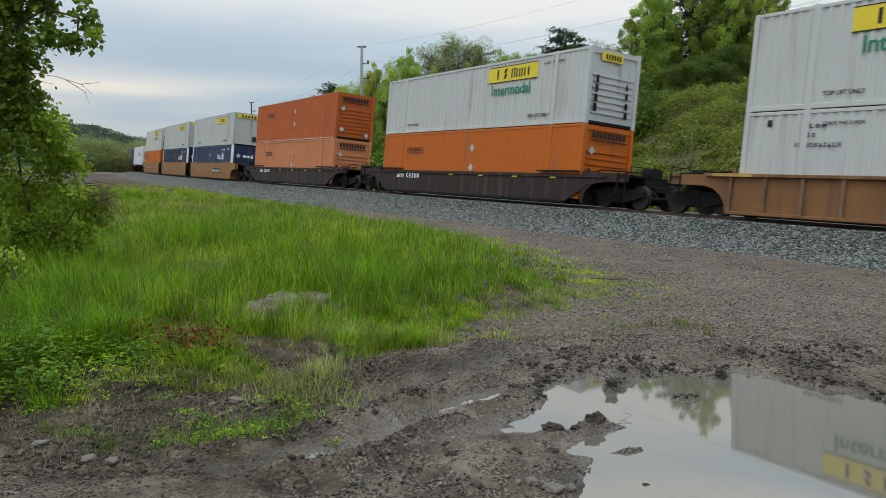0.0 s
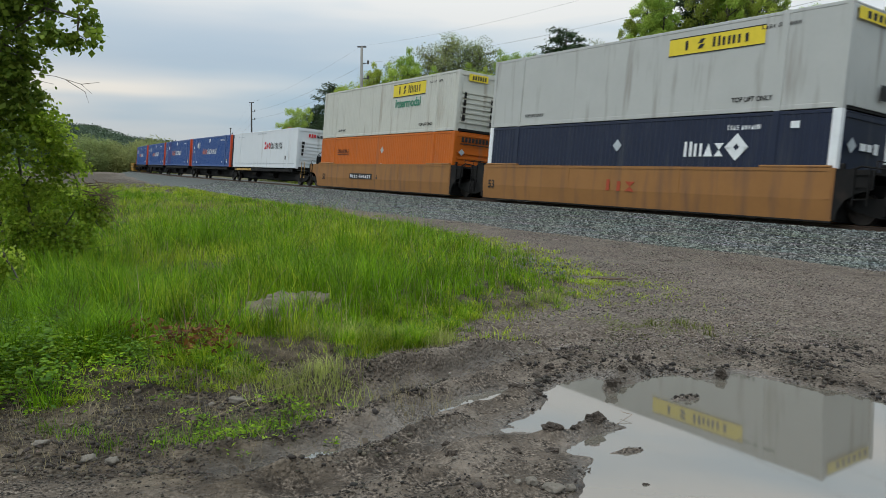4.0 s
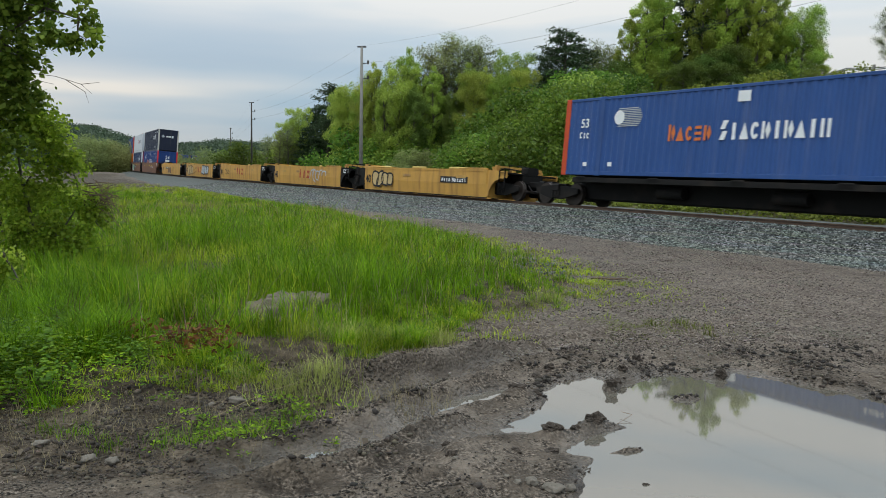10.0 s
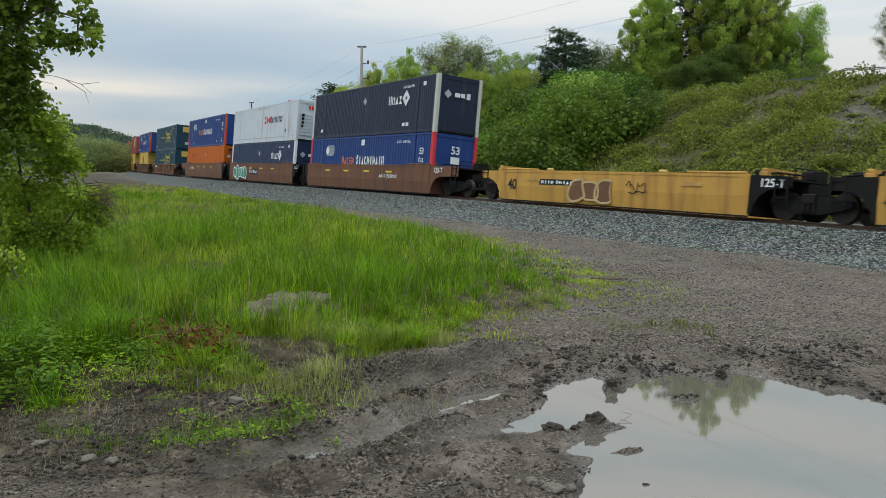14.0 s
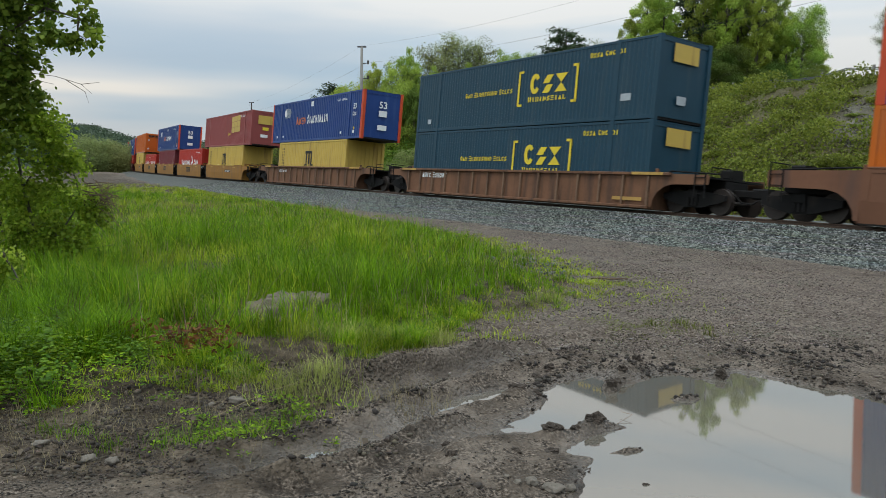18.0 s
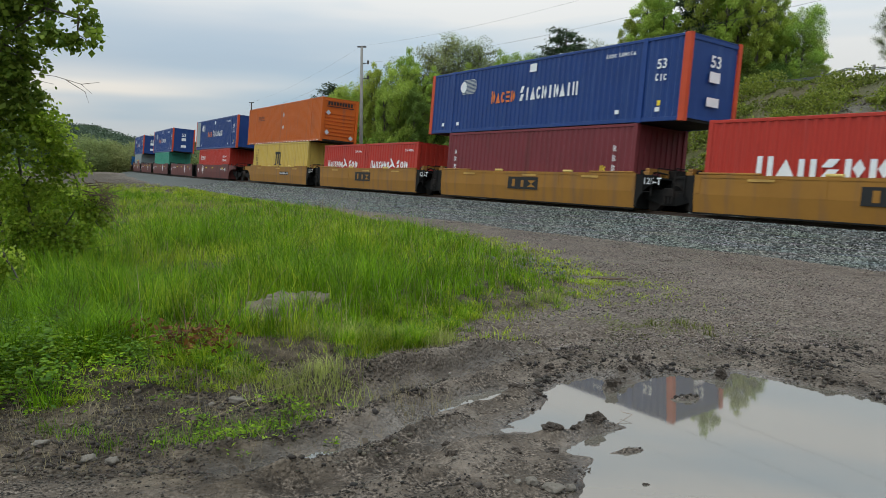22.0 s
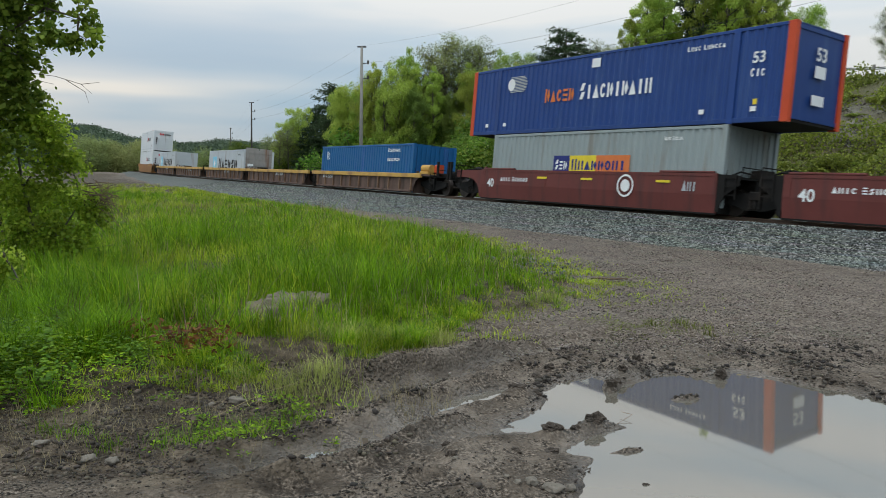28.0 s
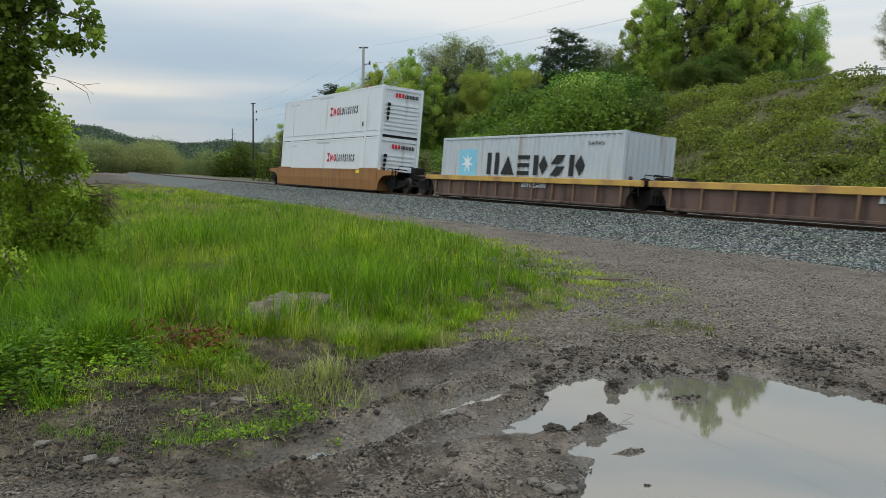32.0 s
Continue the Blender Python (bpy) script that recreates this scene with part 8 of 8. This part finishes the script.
# low rosettes and sprouts along the bank's foot
n = 170
x, y = rng.uniform(-2.9, -0.6, n), rng.uniform(4.7, 5.9, n)
k = fbm(x * 2.2, y * 2.2, 103, 3) > 0.05
herb_plants(x[k], y[k], 0.03 + 0.05 * rng.random(k.sum()), 1.2, 11, 0.05, "weed", "mud_sprouts", "small weeds sprouting from the mud", 0.8)
n = 110
x, y = rng.uniform(-2.9, -0.3, n), rng.uniform(4.5, 7.4, n)
k = meadow(x, y) < 0.4
dead = leaf_cards(np.stack([x[k], y[k], ground_z(x[k], y[k]) + 0.015], -1), 0.045, rng, material("dead_leaf_brown", (0.13, 0.10, 0.07), 0.8, vary=0.4, scale=9), "dead_leaves", 0.0, 0.8)
tagged(new("dead_leaves", dead), "curled dead leaves lying on the bank's soil", "leaves", kind="stuff")
n = 520
rx = np.concatenate([rng.normal(-2.25, 0.16, n // 2), rng.normal(-2.95, 0.12, n // 3), rng.normal(-2.05, 0.12, n - n // 2 - n // 3)])
ry = np.concatenate([rng.normal(6.95, 0.2, n // 2), rng.normal(7.2, 0.14, n // 3), rng.normal(6.8, 0.12, n - n // 2 - n // 3)])
rz = ground_z(rx, ry) + 0.03 + rng.random(n) * 0.22
tagged(new("withered_weeds", leaf_cards(np.stack([rx, ry, rz], -1), 0.065, rng, LEAF["red"], "withered_weeds", 0.2, 0.4)), "withered red-brown weeds on the bank", "weeds", kind="stuff")
g = Geo()
rr = random.Random(19)
for cx_, cy_, k in ((-2.2, 6.95, 16), (-2.95, 7.2, 12), (-3.6, 7.6, 16)):
    for i in range(k):
        x0, y0 = cx_ + rr.uniform(-0.2, 0.2), cy_ + rr.uniform(-0.2, 0.2)
        z0 = height_at(x0, y0)
        x1, y1, z1 = x0 + rr.uniform(-0.25, 0.25), y0 + rr.uniform(-0.2, 0.2), z0 + rr.uniform(0.15, 0.5)
        g.tube([(x0, y0, z0), ((x0 + x1) / 2 + rr.uniform(-.04, .04), (y0 + y1) / 2, z0 + (z1 - z0) * 0.6), (x1, y1, z1)], [0.005, 0.004, 0.0015], 4)
solo("bramble_stems", g, material("brown_dead_stem", (0.085, 0.05, 0.032), 0.9, vary=0.3, scale=9), "bare brown bramble stems tangled in the weeds", "twigs", kind="stuff")


def lump(seed, rx, ry, rz, rough=0.25, n=14, m=9):
    """A lumpy stone or clod, flat underneath."""
    g = Geo()
    vs = []
    for j in range(m + 1):
        t = math.pi * j / m
        for i in range(n):
            a = 2 * math.pi * i / n
            d = Vector((math.sin(t) * math.cos(a), math.sin(t) * math.sin(a), math.cos(t)))
            k = 1 + rough * noise.noise(d * 1.5 + Vector((seed, 2.3 * seed, 0))) + 0.4 * rough * noise.noise(d * 3 + Vector((seed, 0, 0))) + (0.5 * rough * noise.noise(d * 7 + Vector((0, seed, 0))) + 0.25 * rough * noise.noise(d * 15) if n > 40 else 0)
            vs.append((d.x * rx * k, d.y * ry * k, d.z * rz * k))
    fs = [(j * n + i, (j + 1) * n + i, (j + 1) * n + (i + 1) % n, j * n + (i + 1) % n) for j in range(m) for i in range(n)]
    return g.add(vs, fs)


rock_mat = material("lichened_grey_rock", (0.135, 0.112, 0.078), 0.95, vary=0.6, scale=5, bump=1.0, bump_scale=18, grime=(0.07, 0.065, 0.045), grime_amt=0.6, grime_scale=4)
solo("boulder", lump(3, 0.60, 0.42, 0.24, 0.35, 44, 26), rock_mat, "flat grey-brown boulder half sunk in the grass", "boulder",
     m=pose(BOULDER[0], BOULDER[1], height_at(*BOULDER) - 0.045, 4, -5, 12), smooth=True)
pale_mat = material("pale_grey_stone", (0.15, 0.13, 0.105), 0.85, vary=0.4, scale=12, bump=0.7, bump_scale=40)
for i, (x, y, a, b, c, t) in enumerate(((0.545, 4.39, 0.045, 0.042, 0.032, 20), (0.665, 4.37, 0.085, 0.052, 0.036, -10), (0.775, 4.40, 0.045, 0.04, 0.03, 50), (0.46, 4.36, 0.028, 0.024, 0.018, 0), (0.40, 4.40, 0.02, 0.018, 0.014, 0),
                                         (-2.15, 4.62, 0.06, 0.05, 0.03, 15), (-1.98, 4.55, 0.05, 0.045, 0.028, 70), (-1.55, 5.78, 0.09, 0.045, 0.035, 10), (-1.72, 5.70, 0.03, 0.03, 0.02, 10), (-1.38, 5.80, 0.03, 0.025, 0.02, 0), (-2.5, 4.72, 0.06, 0.04, 0.02, 40),
                                         (-0.49, 5.09, 0.03, 0.026, 0.02, 0), (-0.05, 5.02, 0.024, 0.02, 0.016, 0), (0.1, 4.62, 0.022, 0.018, 0.014, 0), (2.9, 8.35, 0.05, 0.04, 0.03, 0), (3.1, 8.6, 0.04, 0.03, 0.025, 30), (1.95, 9.8, 0.04, 0.03, 0.02, 0))):
    solo("stone", lump(10 + i, a * 0.8, b * 0.8, c * 0.85, 0.45, 18, 11), pale_mat, "pale grey stone lying in the mud", "stone", "stones in the mud", m=pose(x, y, max(height_at(x, y), -0.02) + c * 0.45, 0, 0, t), smooth=True)
clod_mat = material("dark_wet_clod", (0.05, 0.037, 0.027), 0.85, vary=0.5, scale=14, bump=1.0, bump_scale=40)
for i, (x, y, a, b, c, t) in enumerate(((1.48, 6.54, 0.09, 0.06, 0.05, 30), (1.56, 6.72, 0.07, 0.06, 0.04, 0), (1.66, 6.95, 0.08, 0.06, 0.045, 60), (1.90, 7.40, 0.09, 0.07, 0.06, 60), (2.59, 7.03, 0.10, 0.07, 0.065, 0), (1.13, 5.53, 0.13, 0.06, 0.055, 20),
                                         (0.98, 5.45, 0.07, 0.05, 0.035, 40), (0.80, 5.30, 0.12, 0.07, 0.05, 5), (0.62, 6.25, 0.12, 0.07, 0.045, 0), (0.80, 6.3, 0.07, 0.05, 0.03, 0), (1.0, 7.05, 0.10, 0.06, 0.05, 40), (1.2, 7.25, 0.08, 0.06, 0.05, 20),
                                         (3.50, 6.85, 0.11, 0.08, 0.055, 0), (3.72, 6.72, 0.08, 0.07, 0.045, 0), (0.08, 4.72, 0.06, 0.045, 0.035, 0), (0.05, 4.9, 0.05, 0.04, 0.03, 30), (0.86, 6.82, 0.08, 0.06, 0.05, 0), (1.25, 4.52, 0.05, 0.03, 0.02, 0), (0.5, 4.9, 0.06, 0.05, 0.03, 0), (0.75, 5.0, 0.1, 0.05, 0.03, 30))):
    solo("mud_clod", lump(40 + i, a * 0.55, b * 0.65, c * 0.7, 0.55, 46, 20), clod_mat, "dark wet clod of churned mud", "mud clod", "clods round the puddle", m=pose(x, y, max(height_at(x, y), -0.02) - c * 0.1, 0, 0, t))

# crumbs of mud, and the lane's loose gravel
n = 95000
cx = rng.uniform(-2.6, 4.6, n)
cy = 3.9 + 4.6 * rng.random(n) ** 1.2
keep = (puddle_depth(cx, cy) < -0.02) & (meadow(cx, cy) < 0.35) & (fbm(cx * 2, cy * 2, 97, 3) > 0.25 * rng.normal(size=n) + 0.05) & (sum(rut(cx, cy, *r_)[1] for r_ in RUTS) < 0.5 * rng.random(n))
cx, cy = cx[keep], cy[keep]
cz = np.maximum(ground_z(cx, cy), 0)
v, f = scatter_shapes(OCTA_V, OCTA_F, np.stack([cx, cy, cz + 0.003], -1), 0.003 + 0.010 * rng.random(len(cx)) ** 4, rng, 0.55)
tagged(new("mud_crumbs", array_mesh("mud_crumbs", v, f, stone_material("crumbled_mud", (0.018, 0.013, 0.009), (0.055, 0.042, 0.031), (0.14, 0.113, 0.088)))), "crumbled mud and grit along the ruts", "mud", kind="stuff")
# churned lumps along the ruts and the puddle's rim
n = 16000
cx, cy = rng.uniform(-3.2, -0.2, n), rng.uniform(4.3, 7.2, n)
keep = (meadow(cx, cy) < 0.6) & (fbm(cx * 3, cy * 3, 86, 3) > 0.3 * rng.normal(size=n)) & (sum(rut(cx, cy, *r_)[1] for r_ in RUTS) < 0.4 * rng.random(n))
cx, cy = cx[keep], cy[keep]
v, f = scatter_shapes(OCTA_V, OCTA_F, np.stack([cx, cy, ground_z(cx, cy) + 0.002], -1), 0.004 + 0.022 * rng.random(len(cx)) ** 4, rng, 0.8)
tagged(new("bank_soil_lumps", array_mesh("bank_soil_lumps", v, f, stone_material("brown_soil_lumps", (0.02, 0.014, 0.009), (0.06, 0.045, 0.03), (0.15, 0.12, 0.085)))), "crumbly brown soil lumps along the bank's foot", "soil", kind="stuff")
n = 62000
cx, cy = rng.uniform(-2.4, 5.2, n), 4.2 + 4.0 * rng.random(n)
d_ = puddle_depth(cx, cy)
heap = np.exp(-((d_ + 0.38) / 0.22) ** 2) * smooth_step(5.8, 6.6, cy) + 0.6 * np.clip(0.12 + fbm(cx * 1.4, cy * 1.4, 87, 4) * 2.2, 0, 1)
keep = (d_ < -0.06) & (sum(rut(cx, cy, *r_)[1] for r_ in RUTS) < 0.4 * rng.random(n)) & (meadow(cx, cy) < 0.0) & (heap * (0.4 + fbm(cx * 3, cy * 3, 88, 3)) > rng.random(n))
cx, cy = cx[keep], cy[keep]
v, f = scatter_shapes(OCTA_V, OCTA_F, np.stack([cx, cy, np.maximum(ground_z(cx, cy), 0) + 0.006], -1), 0.006 + 0.026 * rng.random(len(cx)) ** 4, rng, 0.75)
tagged(new("churned_mud", array_mesh("churned_mud", v, f, stone_material("churned_dark_mud", (0.012, 0.009, 0.007), (0.036, 0.027, 0.020), (0.10, 0.08, 0.061)))), "dark churned lumps of mud round the puddle", "mud", kind="stuff")
n = 125000
cy = 5.6 + 22 * rng.random(n) ** 1.5
cx = np.interp(cy, EDGE_Y, EDGE_X) - 0.5 + rng.random(n) * (3 + 0.75 * cy)
s_, l_ = to_track(cx, cy)
keep = (puddle_depth(cx, cy) < -0.5) & (meadow(cx, cy) < 0.5) & (l_ > 5.6) & (fbm(cx * 0.8, cy * 0.8, 99, 3) + 0.15 > 0.8 * rng.random(n) - 0.25) & (smooth_step(6.4, 9.0, cy + 0.8 * fbm(cx * 0.6, cy * 0.6, 51)) > 0.9 * rng.random(n))
cx, cy = cx[keep], cy[keep]
cz = ground_z(cx, cy)
v, f = scatter_shapes(OCTA_V, OCTA_F, np.stack([cx, cy, cz + 0.003], -1), (0.006 + 0.015 * rng.random(len(cx)) ** 2.5) * (0.7 + 0.03 * cy), rng, 0.5)
tagged(new("lane_gravel", array_mesh("lane_gravel", v, f, stone_material("lane_gravel_stone", (0.055, 0.042, 0.032), (0.145, 0.118, 0.094), (0.34, 0.295, 0.25)))), "loose grey-brown gravel scattered over the lane", "gravel", kind="stuff")
n = 420
cx = np.concatenate([rng.normal(1.75, 0.35, 260), rng.normal(0.1, 0.3, 160)])
cy = np.concatenate([rng.normal(14.6, 0.7, 260), rng.normal(16.2, 0.6, 160)])
v, f = scatter_shapes(OCTA_V, OCTA_F, np.stack([cx, cy, ground_z(cx, cy) + 0.02], -1), 0.018 + 0.022 * rng.random(n), rng, 0.8)
tagged(new("spilled_ballast", array_mesh("spilled_ballast", v, f, stone_material("spilled_grey_stone", (0.06, 0.065, 0.064), (0.13, 0.135, 0.133), (0.24, 0.25, 0.245)))), "small heaps of spilled grey ballast in the grass", "ballast", kind="stuff")

# sticks
twig_mat = material("weathered_twig", (0.13, 0.085, 0.055), 0.9, vary=0.3, scale=8)
g = Geo().tube([(2.50, 12.95, 0.12), (2.62, 12.82, 0.14), (2.85, 12.85, 0.13), (3.12, 13.0, 0.12)], [0.012, 0.018, 0.016, 0.008], 6)
solo("stick", g, twig_mat, "bent brown stick lying on the gravel", "stick")
g = Geo().tube([(1.33, 5.66, 0.0), (1.47, 5.78, 0.035)], [0.0014, 0.0014], 5).tube([(1.40, 5.86, 0.03), (1.47, 5.78, 0.035)], [0.0016, 0.002], 5)
solo("stick", g, twig_mat, "thin forked twig in the puddle", "stick")
for (x, y, z), (x2, y2, z2) in (((-2.05, 8.0, 0.25), (-1.75, 8.7, 0.75)), ((-1.6, 5.3, 0.1), (-0.95, 5.75, 0.28)), ((-2.9, 7.4, 0.35), (-3.3, 8.3, 0.8)), ((-2.4, 7.1, 0.15), (-2.0, 6.8, 0.12)), ((-1.75, 5.5, 0.1), (-1.8, 5.6, 0.42))):
    solo("dry_stalk", Geo().tube([(x, y, z), ((x + x2) / 2, (y + y2) / 2, (z + z2) / 2 + 0.04), (x2, y2, z2)], [0.003, 0.0025, 0.0015], 5), MATS["dry_straw"], "dry pale stalk leaning in the weeds", "stalk", "dry stalks")

# ---- the leafy tree and thorny shrub at the lane's side ----
def hedge_tree(name, label, stems, blobs, n_leaf, leaf, seed, twigs=60):
    r_ = np.random.default_rng(seed)
    rr = random.Random(seed)
    root = thing(name, label, "tree" if name == "tree" else "shrub")
    g = Geo()
    for pts, r0 in stems:
        g.tube(pts, [r0 * (1 - 0.8 * i / (len(pts) - 1)) for i in range(len(pts))], 7)
    tips = [Vector(q) for pts, _ in stems for q in pts[1:]]
    for b in blobs:
        c = Vector(b[:3])
        base = min(tips, key=lambda t: (t - c).length)
        g.tube([base, base.lerp(c, 0.55) + Vector((0, 0, 0.05)), c], [0.018, 0.012, 0.004], 5)
        for k in range(3):
            d = Vector((rr.uniform(-1, 1), rr.uniform(-1, 1), rr.uniform(-0.7, 0.9))) * b[3] * 1.05
            g.tube([base.lerp(c, 0.7), c + d], [0.007, 0.002], 4)
    part("stem", g, BARK, root)
    p_ = crown_points(r_, blobs, n_leaf)
    hole = noise_holes(p_)
    part("foliage", leaf_cards(p_[hole], leaf, r_, LEAF["poplar" if name == "tree" else "near"], "foliage", 0.25, 0.8), None, root)
    return root


def noise_holes(p):
    k = value_noise(p[:, 0] * 3.1 + 7, p[:, 1] * 1.3 + p[:, 2] * 3.1, 5) + 0.6 * value_noise(p[:, 0] * 7 + 1, p[:, 2] * 7 + p[:, 1] * 3, 6)
    return k > -0.42


hedge_tree("tree", "leafy young poplar leaning over the verge",
           [([(-7.3, 11.2, -0.1), (-7.1, 11.1, 1.6), (-6.8, 10.9, 3.0), (-6.3, 10.7, 4.2), (-5.9, 10.5, 5.2)], 0.07), ([(-6.9, 11.0, 2.6), (-6.1, 10.7, 3.5), (-5.3, 10.5, 3.9), (-4.8, 10.35, 3.75)], 0.035)],
           [(-5.75, 10.5, 3.9, 0.42), (-5.25, 10.5, 4.0, 0.36), (-4.85, 10.4, 3.78, 0.26), (-4.62, 10.3, 3.50, 0.16), (-4.8, 10.3, 3.45, 0.15), (-5.2, 10.4, 3.55, 0.22), (-6.1, 10.7, 4.4, 0.6), (-5.4, 10.5, 4.5, 0.5),
            (-6.2, 11.0, 3.4, 0.5), (-6.0, 11.0, 2.9, 0.4), (-6.7, 11.2, 2.9, 0.6), (-6.9, 11.2, 3.8, 0.7), (-5.75, 10.9, 3.25, 0.26), (-6.6, 11.2, 2.3, 0.55), (-5.0, 10.5, 4.45, 0.35)],
           19000, 0.085, 61)
hedge_tree("shrub", "dense light green shrub with thorny twigs on the verge",
           [([(-6.45, 12.1, 0.0), (-6.35, 12.1, 0.7), (-6.5, 12.0, 1.5), (-6.6, 12.0, 2.4)], 0.045), ([(-6.35, 12.1, 0.1), (-6.0, 12.0, 0.7), (-5.6, 12.0, 1.3)], 0.03), ([(-6.9, 12.3, 0.0), (-7.0, 12.2, 1.2), (-6.9, 12.1, 2.2)], 0.04)],
           [(-6.25, 11.7, 2.6, 0.42), (-5.95, 11.7, 2.35, 0.36), (-6.6, 11.9, 2.1, 0.5), (-6.05, 12.0, 1.95, 0.4), (-5.75, 12.0, 1.85, 0.28), (-6.4, 12.1, 1.5, 0.45), (-5.8, 12.0, 1.35, 0.34), (-5.45, 12.0, 1.2, 0.26), (-5.35, 12.0, 0.9, 0.26),
            (-5.5, 12.0, 0.65, 0.32), (-6.0, 12.0, 0.85, 0.36), (-6.5, 12.0, 0.75, 0.45), (-5.9, 12.0, 0.4, 0.35), (-6.7, 12.2, 0.3, 0.5), (-7.0, 12.2, 1.4, 0.6), (-5.25, 12.0, 0.5, 0.22), (-7.2, 12.0, 2.4, 0.5)],
           21000, 0.062, 62)
hedge_tree("shrub", "low tangled green shrub by the lane's bank",
           [([(-5.9, 9.3, 0.0), (-5.6, 9.2, 0.5), (-5.2, 9.1, 0.8)], 0.02), ([(-5.9, 9.3, 0.0), (-5.9, 9.3, 0.6)], 0.02)],
           [(-5.4, 9.2, 0.55, 0.28), (-5.15, 9.1, 0.7, 0.2), (-5.7, 9.3, 0.7, 0.3), (-5.3, 9.0, 0.3, 0.3), (-4.9, 9.0, 0.35, 0.22), (-5.9, 9.4, 0.4, 0.35)],
           4000, 0.055, 63)
g = Geo()
rr = random.Random(9)
for k in range(26):
    a, b = Vector((-5.45 + rr.uniform(-0.2, 0.2), 12.0, 1.45 + rr.uniform(-0.25, 0.2))), Vector((-4.95 + rr.uniform(-0.15, 0.12), 11.9 + rr.uniform(-0.3, 0.3), 1.35 + rr.uniform(-0.45, 0.3)))
    mid = a.lerp(b, 0.5) + Vector((0, 0, rr.uniform(0.02, 0.15)))
    g.tube([a, mid, b], [0.008, 0.006, 0.002], 4)
    g.tube([mid, mid + Vector((rr.uniform(0, 0.2), 0, rr.uniform(-0.2, 0.15)))], [0.004, 0.002], 4)
for pts in ([(-5.75, 10.9, 3.1), (-5.35, 10.8, 3.05), (-5.0, 10.8, 2.95), (-4.85, 10.8, 2.82)], [(-5.0, 10.8, 2.95), (-4.75, 10.8, 2.98)], [(-5.2, 10.8, 3.0), (-4.95, 10.8, 2.85), (-4.9, 10.8, 2.7)]):
    g.tube(pts, [0.005] + [0.0035] * (len(pts) - 2) + [0.0015], 4)
solo("dead_twigs", g, twig_mat, "bare dead twigs sticking out of the shrub", "twigs")

# ---- poles, wires and the guard rail on the cutting ----
pole_mat = material("weathered_grey_pole", (0.22, 0.21, 0.19), 0.9, vary=0.25, scale=2, bump=0.3, bump_scale=25)
dark_pole = material("dark_tarred_pole", (0.05, 0.045, 0.04), 0.9, vary=0.25, scale=2)
steel = material("galvanised_steel", (0.16, 0.17, 0.17), 0.5, metal=0.6, vary=0.2, scale=4)
POLES = []
for x, y, mat, r0 in ((-6.6, 61.5, pole_mat, 0.16), (-28.4, 115.0, dark_pole, 0.16), (-52.0, 190.0, dark_pole, 0.16), (20.0, 17.0, pole_mat, 0.16)):
    z0 = height_at(x, y)
    root = thing("utility_pole", "tall weathered wooden utility pole beside the track", "utility pole", "poles along the line", m=pose(x, y, z0))
    top = 11.45 - z0
    part("shaft", Geo().tube([(0, 0, -0.3), (0, 0, top * 0.5), (0, 0, top)], [r0, r0 * 0.82, r0 * 0.62], 12), mat, root, smooth=True)
    part("pole_top_bracket", Geo().box(-0.35, 0.35, -0.04, 0.04, top - 0.12, top - 0.02), dark_pole, root)
    for h_ in (top - 1.35, top - 2.5):
        part("standoff_bracket", Geo().tube([(0, 0, h_), (0.45, -0.05, h_ + 0.05)], [0.04, 0.03], 6), dark_pole, root)
        part("insulator", Geo().cyl((0.5, -0.05, h_ + 0.1), (0, 0, 1), 0.07, 0.14, 10), dark_pole, root)
    POLES.append((x, y, 11.45))
wire_mat = material("dark_wire", (0.06, 0.06, 0.06), 0.6, vary=0.1, scale=1)


def wire(a, b, sag, r0):
    pts = []
    for k in range(25):
        t = k / 24
        p_ = Vector(a).lerp(Vector(b), t)
        pts.append(p_ - Vector((0, 0, sag * 4 * t * (1 - t))))
    solo("overhead_wire", Geo().tube(pts, [r0] * 25, 5), wire_mat, "thin dark overhead wire between poles", "wire", "overhead wires")


for a, b in ((3, 0), (0, 1), (1, 2)):
    for dx, dz in ((0.0, 0.0), (0.5, -1.25), (0.5, -2.4)):
        wire((POLES[a][0] + dx, POLES[a][1], POLES[a][2] + dz), (POLES[b][0] + dx, POLES[b][1], POLES[b][2] + dz), 1.0 if a == 3 else 0.5, 0.006 if dz else 0.004)

rail_thing = thing("guard_rail", "long galvanised guard rail on weathered posts along the cutting", "guard rail")
pts = []
for k in range(20):
    s = -27 + 1.9 * k
    x, y, _ = track_point(s, -30.8, 0)
    pts.append((float(x), float(y), height_at(float(x), float(y))))
g = Geo()
for a, b in zip(pts, pts[1:]):
    d = Vector((b[0] - a[0], b[1] - a[1], 0)).normalized()
    nrm = Vector((d.y, -d.x, 0)) * 0.04
    for z0, z1 in ((0.46, 0.52), (0.56, 0.62)):
        q = [(a[0] - nrm.x, a[1] - nrm.y, a[2] + z0), (b[0] - nrm.x, b[1] - nrm.y, b[2] + z0), (b[0] - nrm.x, b[1] - nrm.y, b[2] + z1), (a[0] - nrm.x, a[1] - nrm.y, a[2] + z1)]
        q2 = [(v[0] + 2 * nrm.x, v[1] + 2 * nrm.y, v[2]) for v in q]
        g.add(q + q2, [(0, 3, 2, 1), (4, 5, 6, 7), (0, 1, 5, 4), (2, 3, 7, 6), (1, 2, 6, 5), (0, 4, 7, 3)])
part("rail_beam", g, steel, rail_thing)
for k, q in enumerate(pts):
    if k % 2 == 0:
        part("post", Geo().box(q[0] - 0.07, q[0] + 0.07, q[1] - 0.07, q[1] + 0.07, q[2] - 0.4, q[2] + 0.8), pole_mat, rail_thing)

motions()
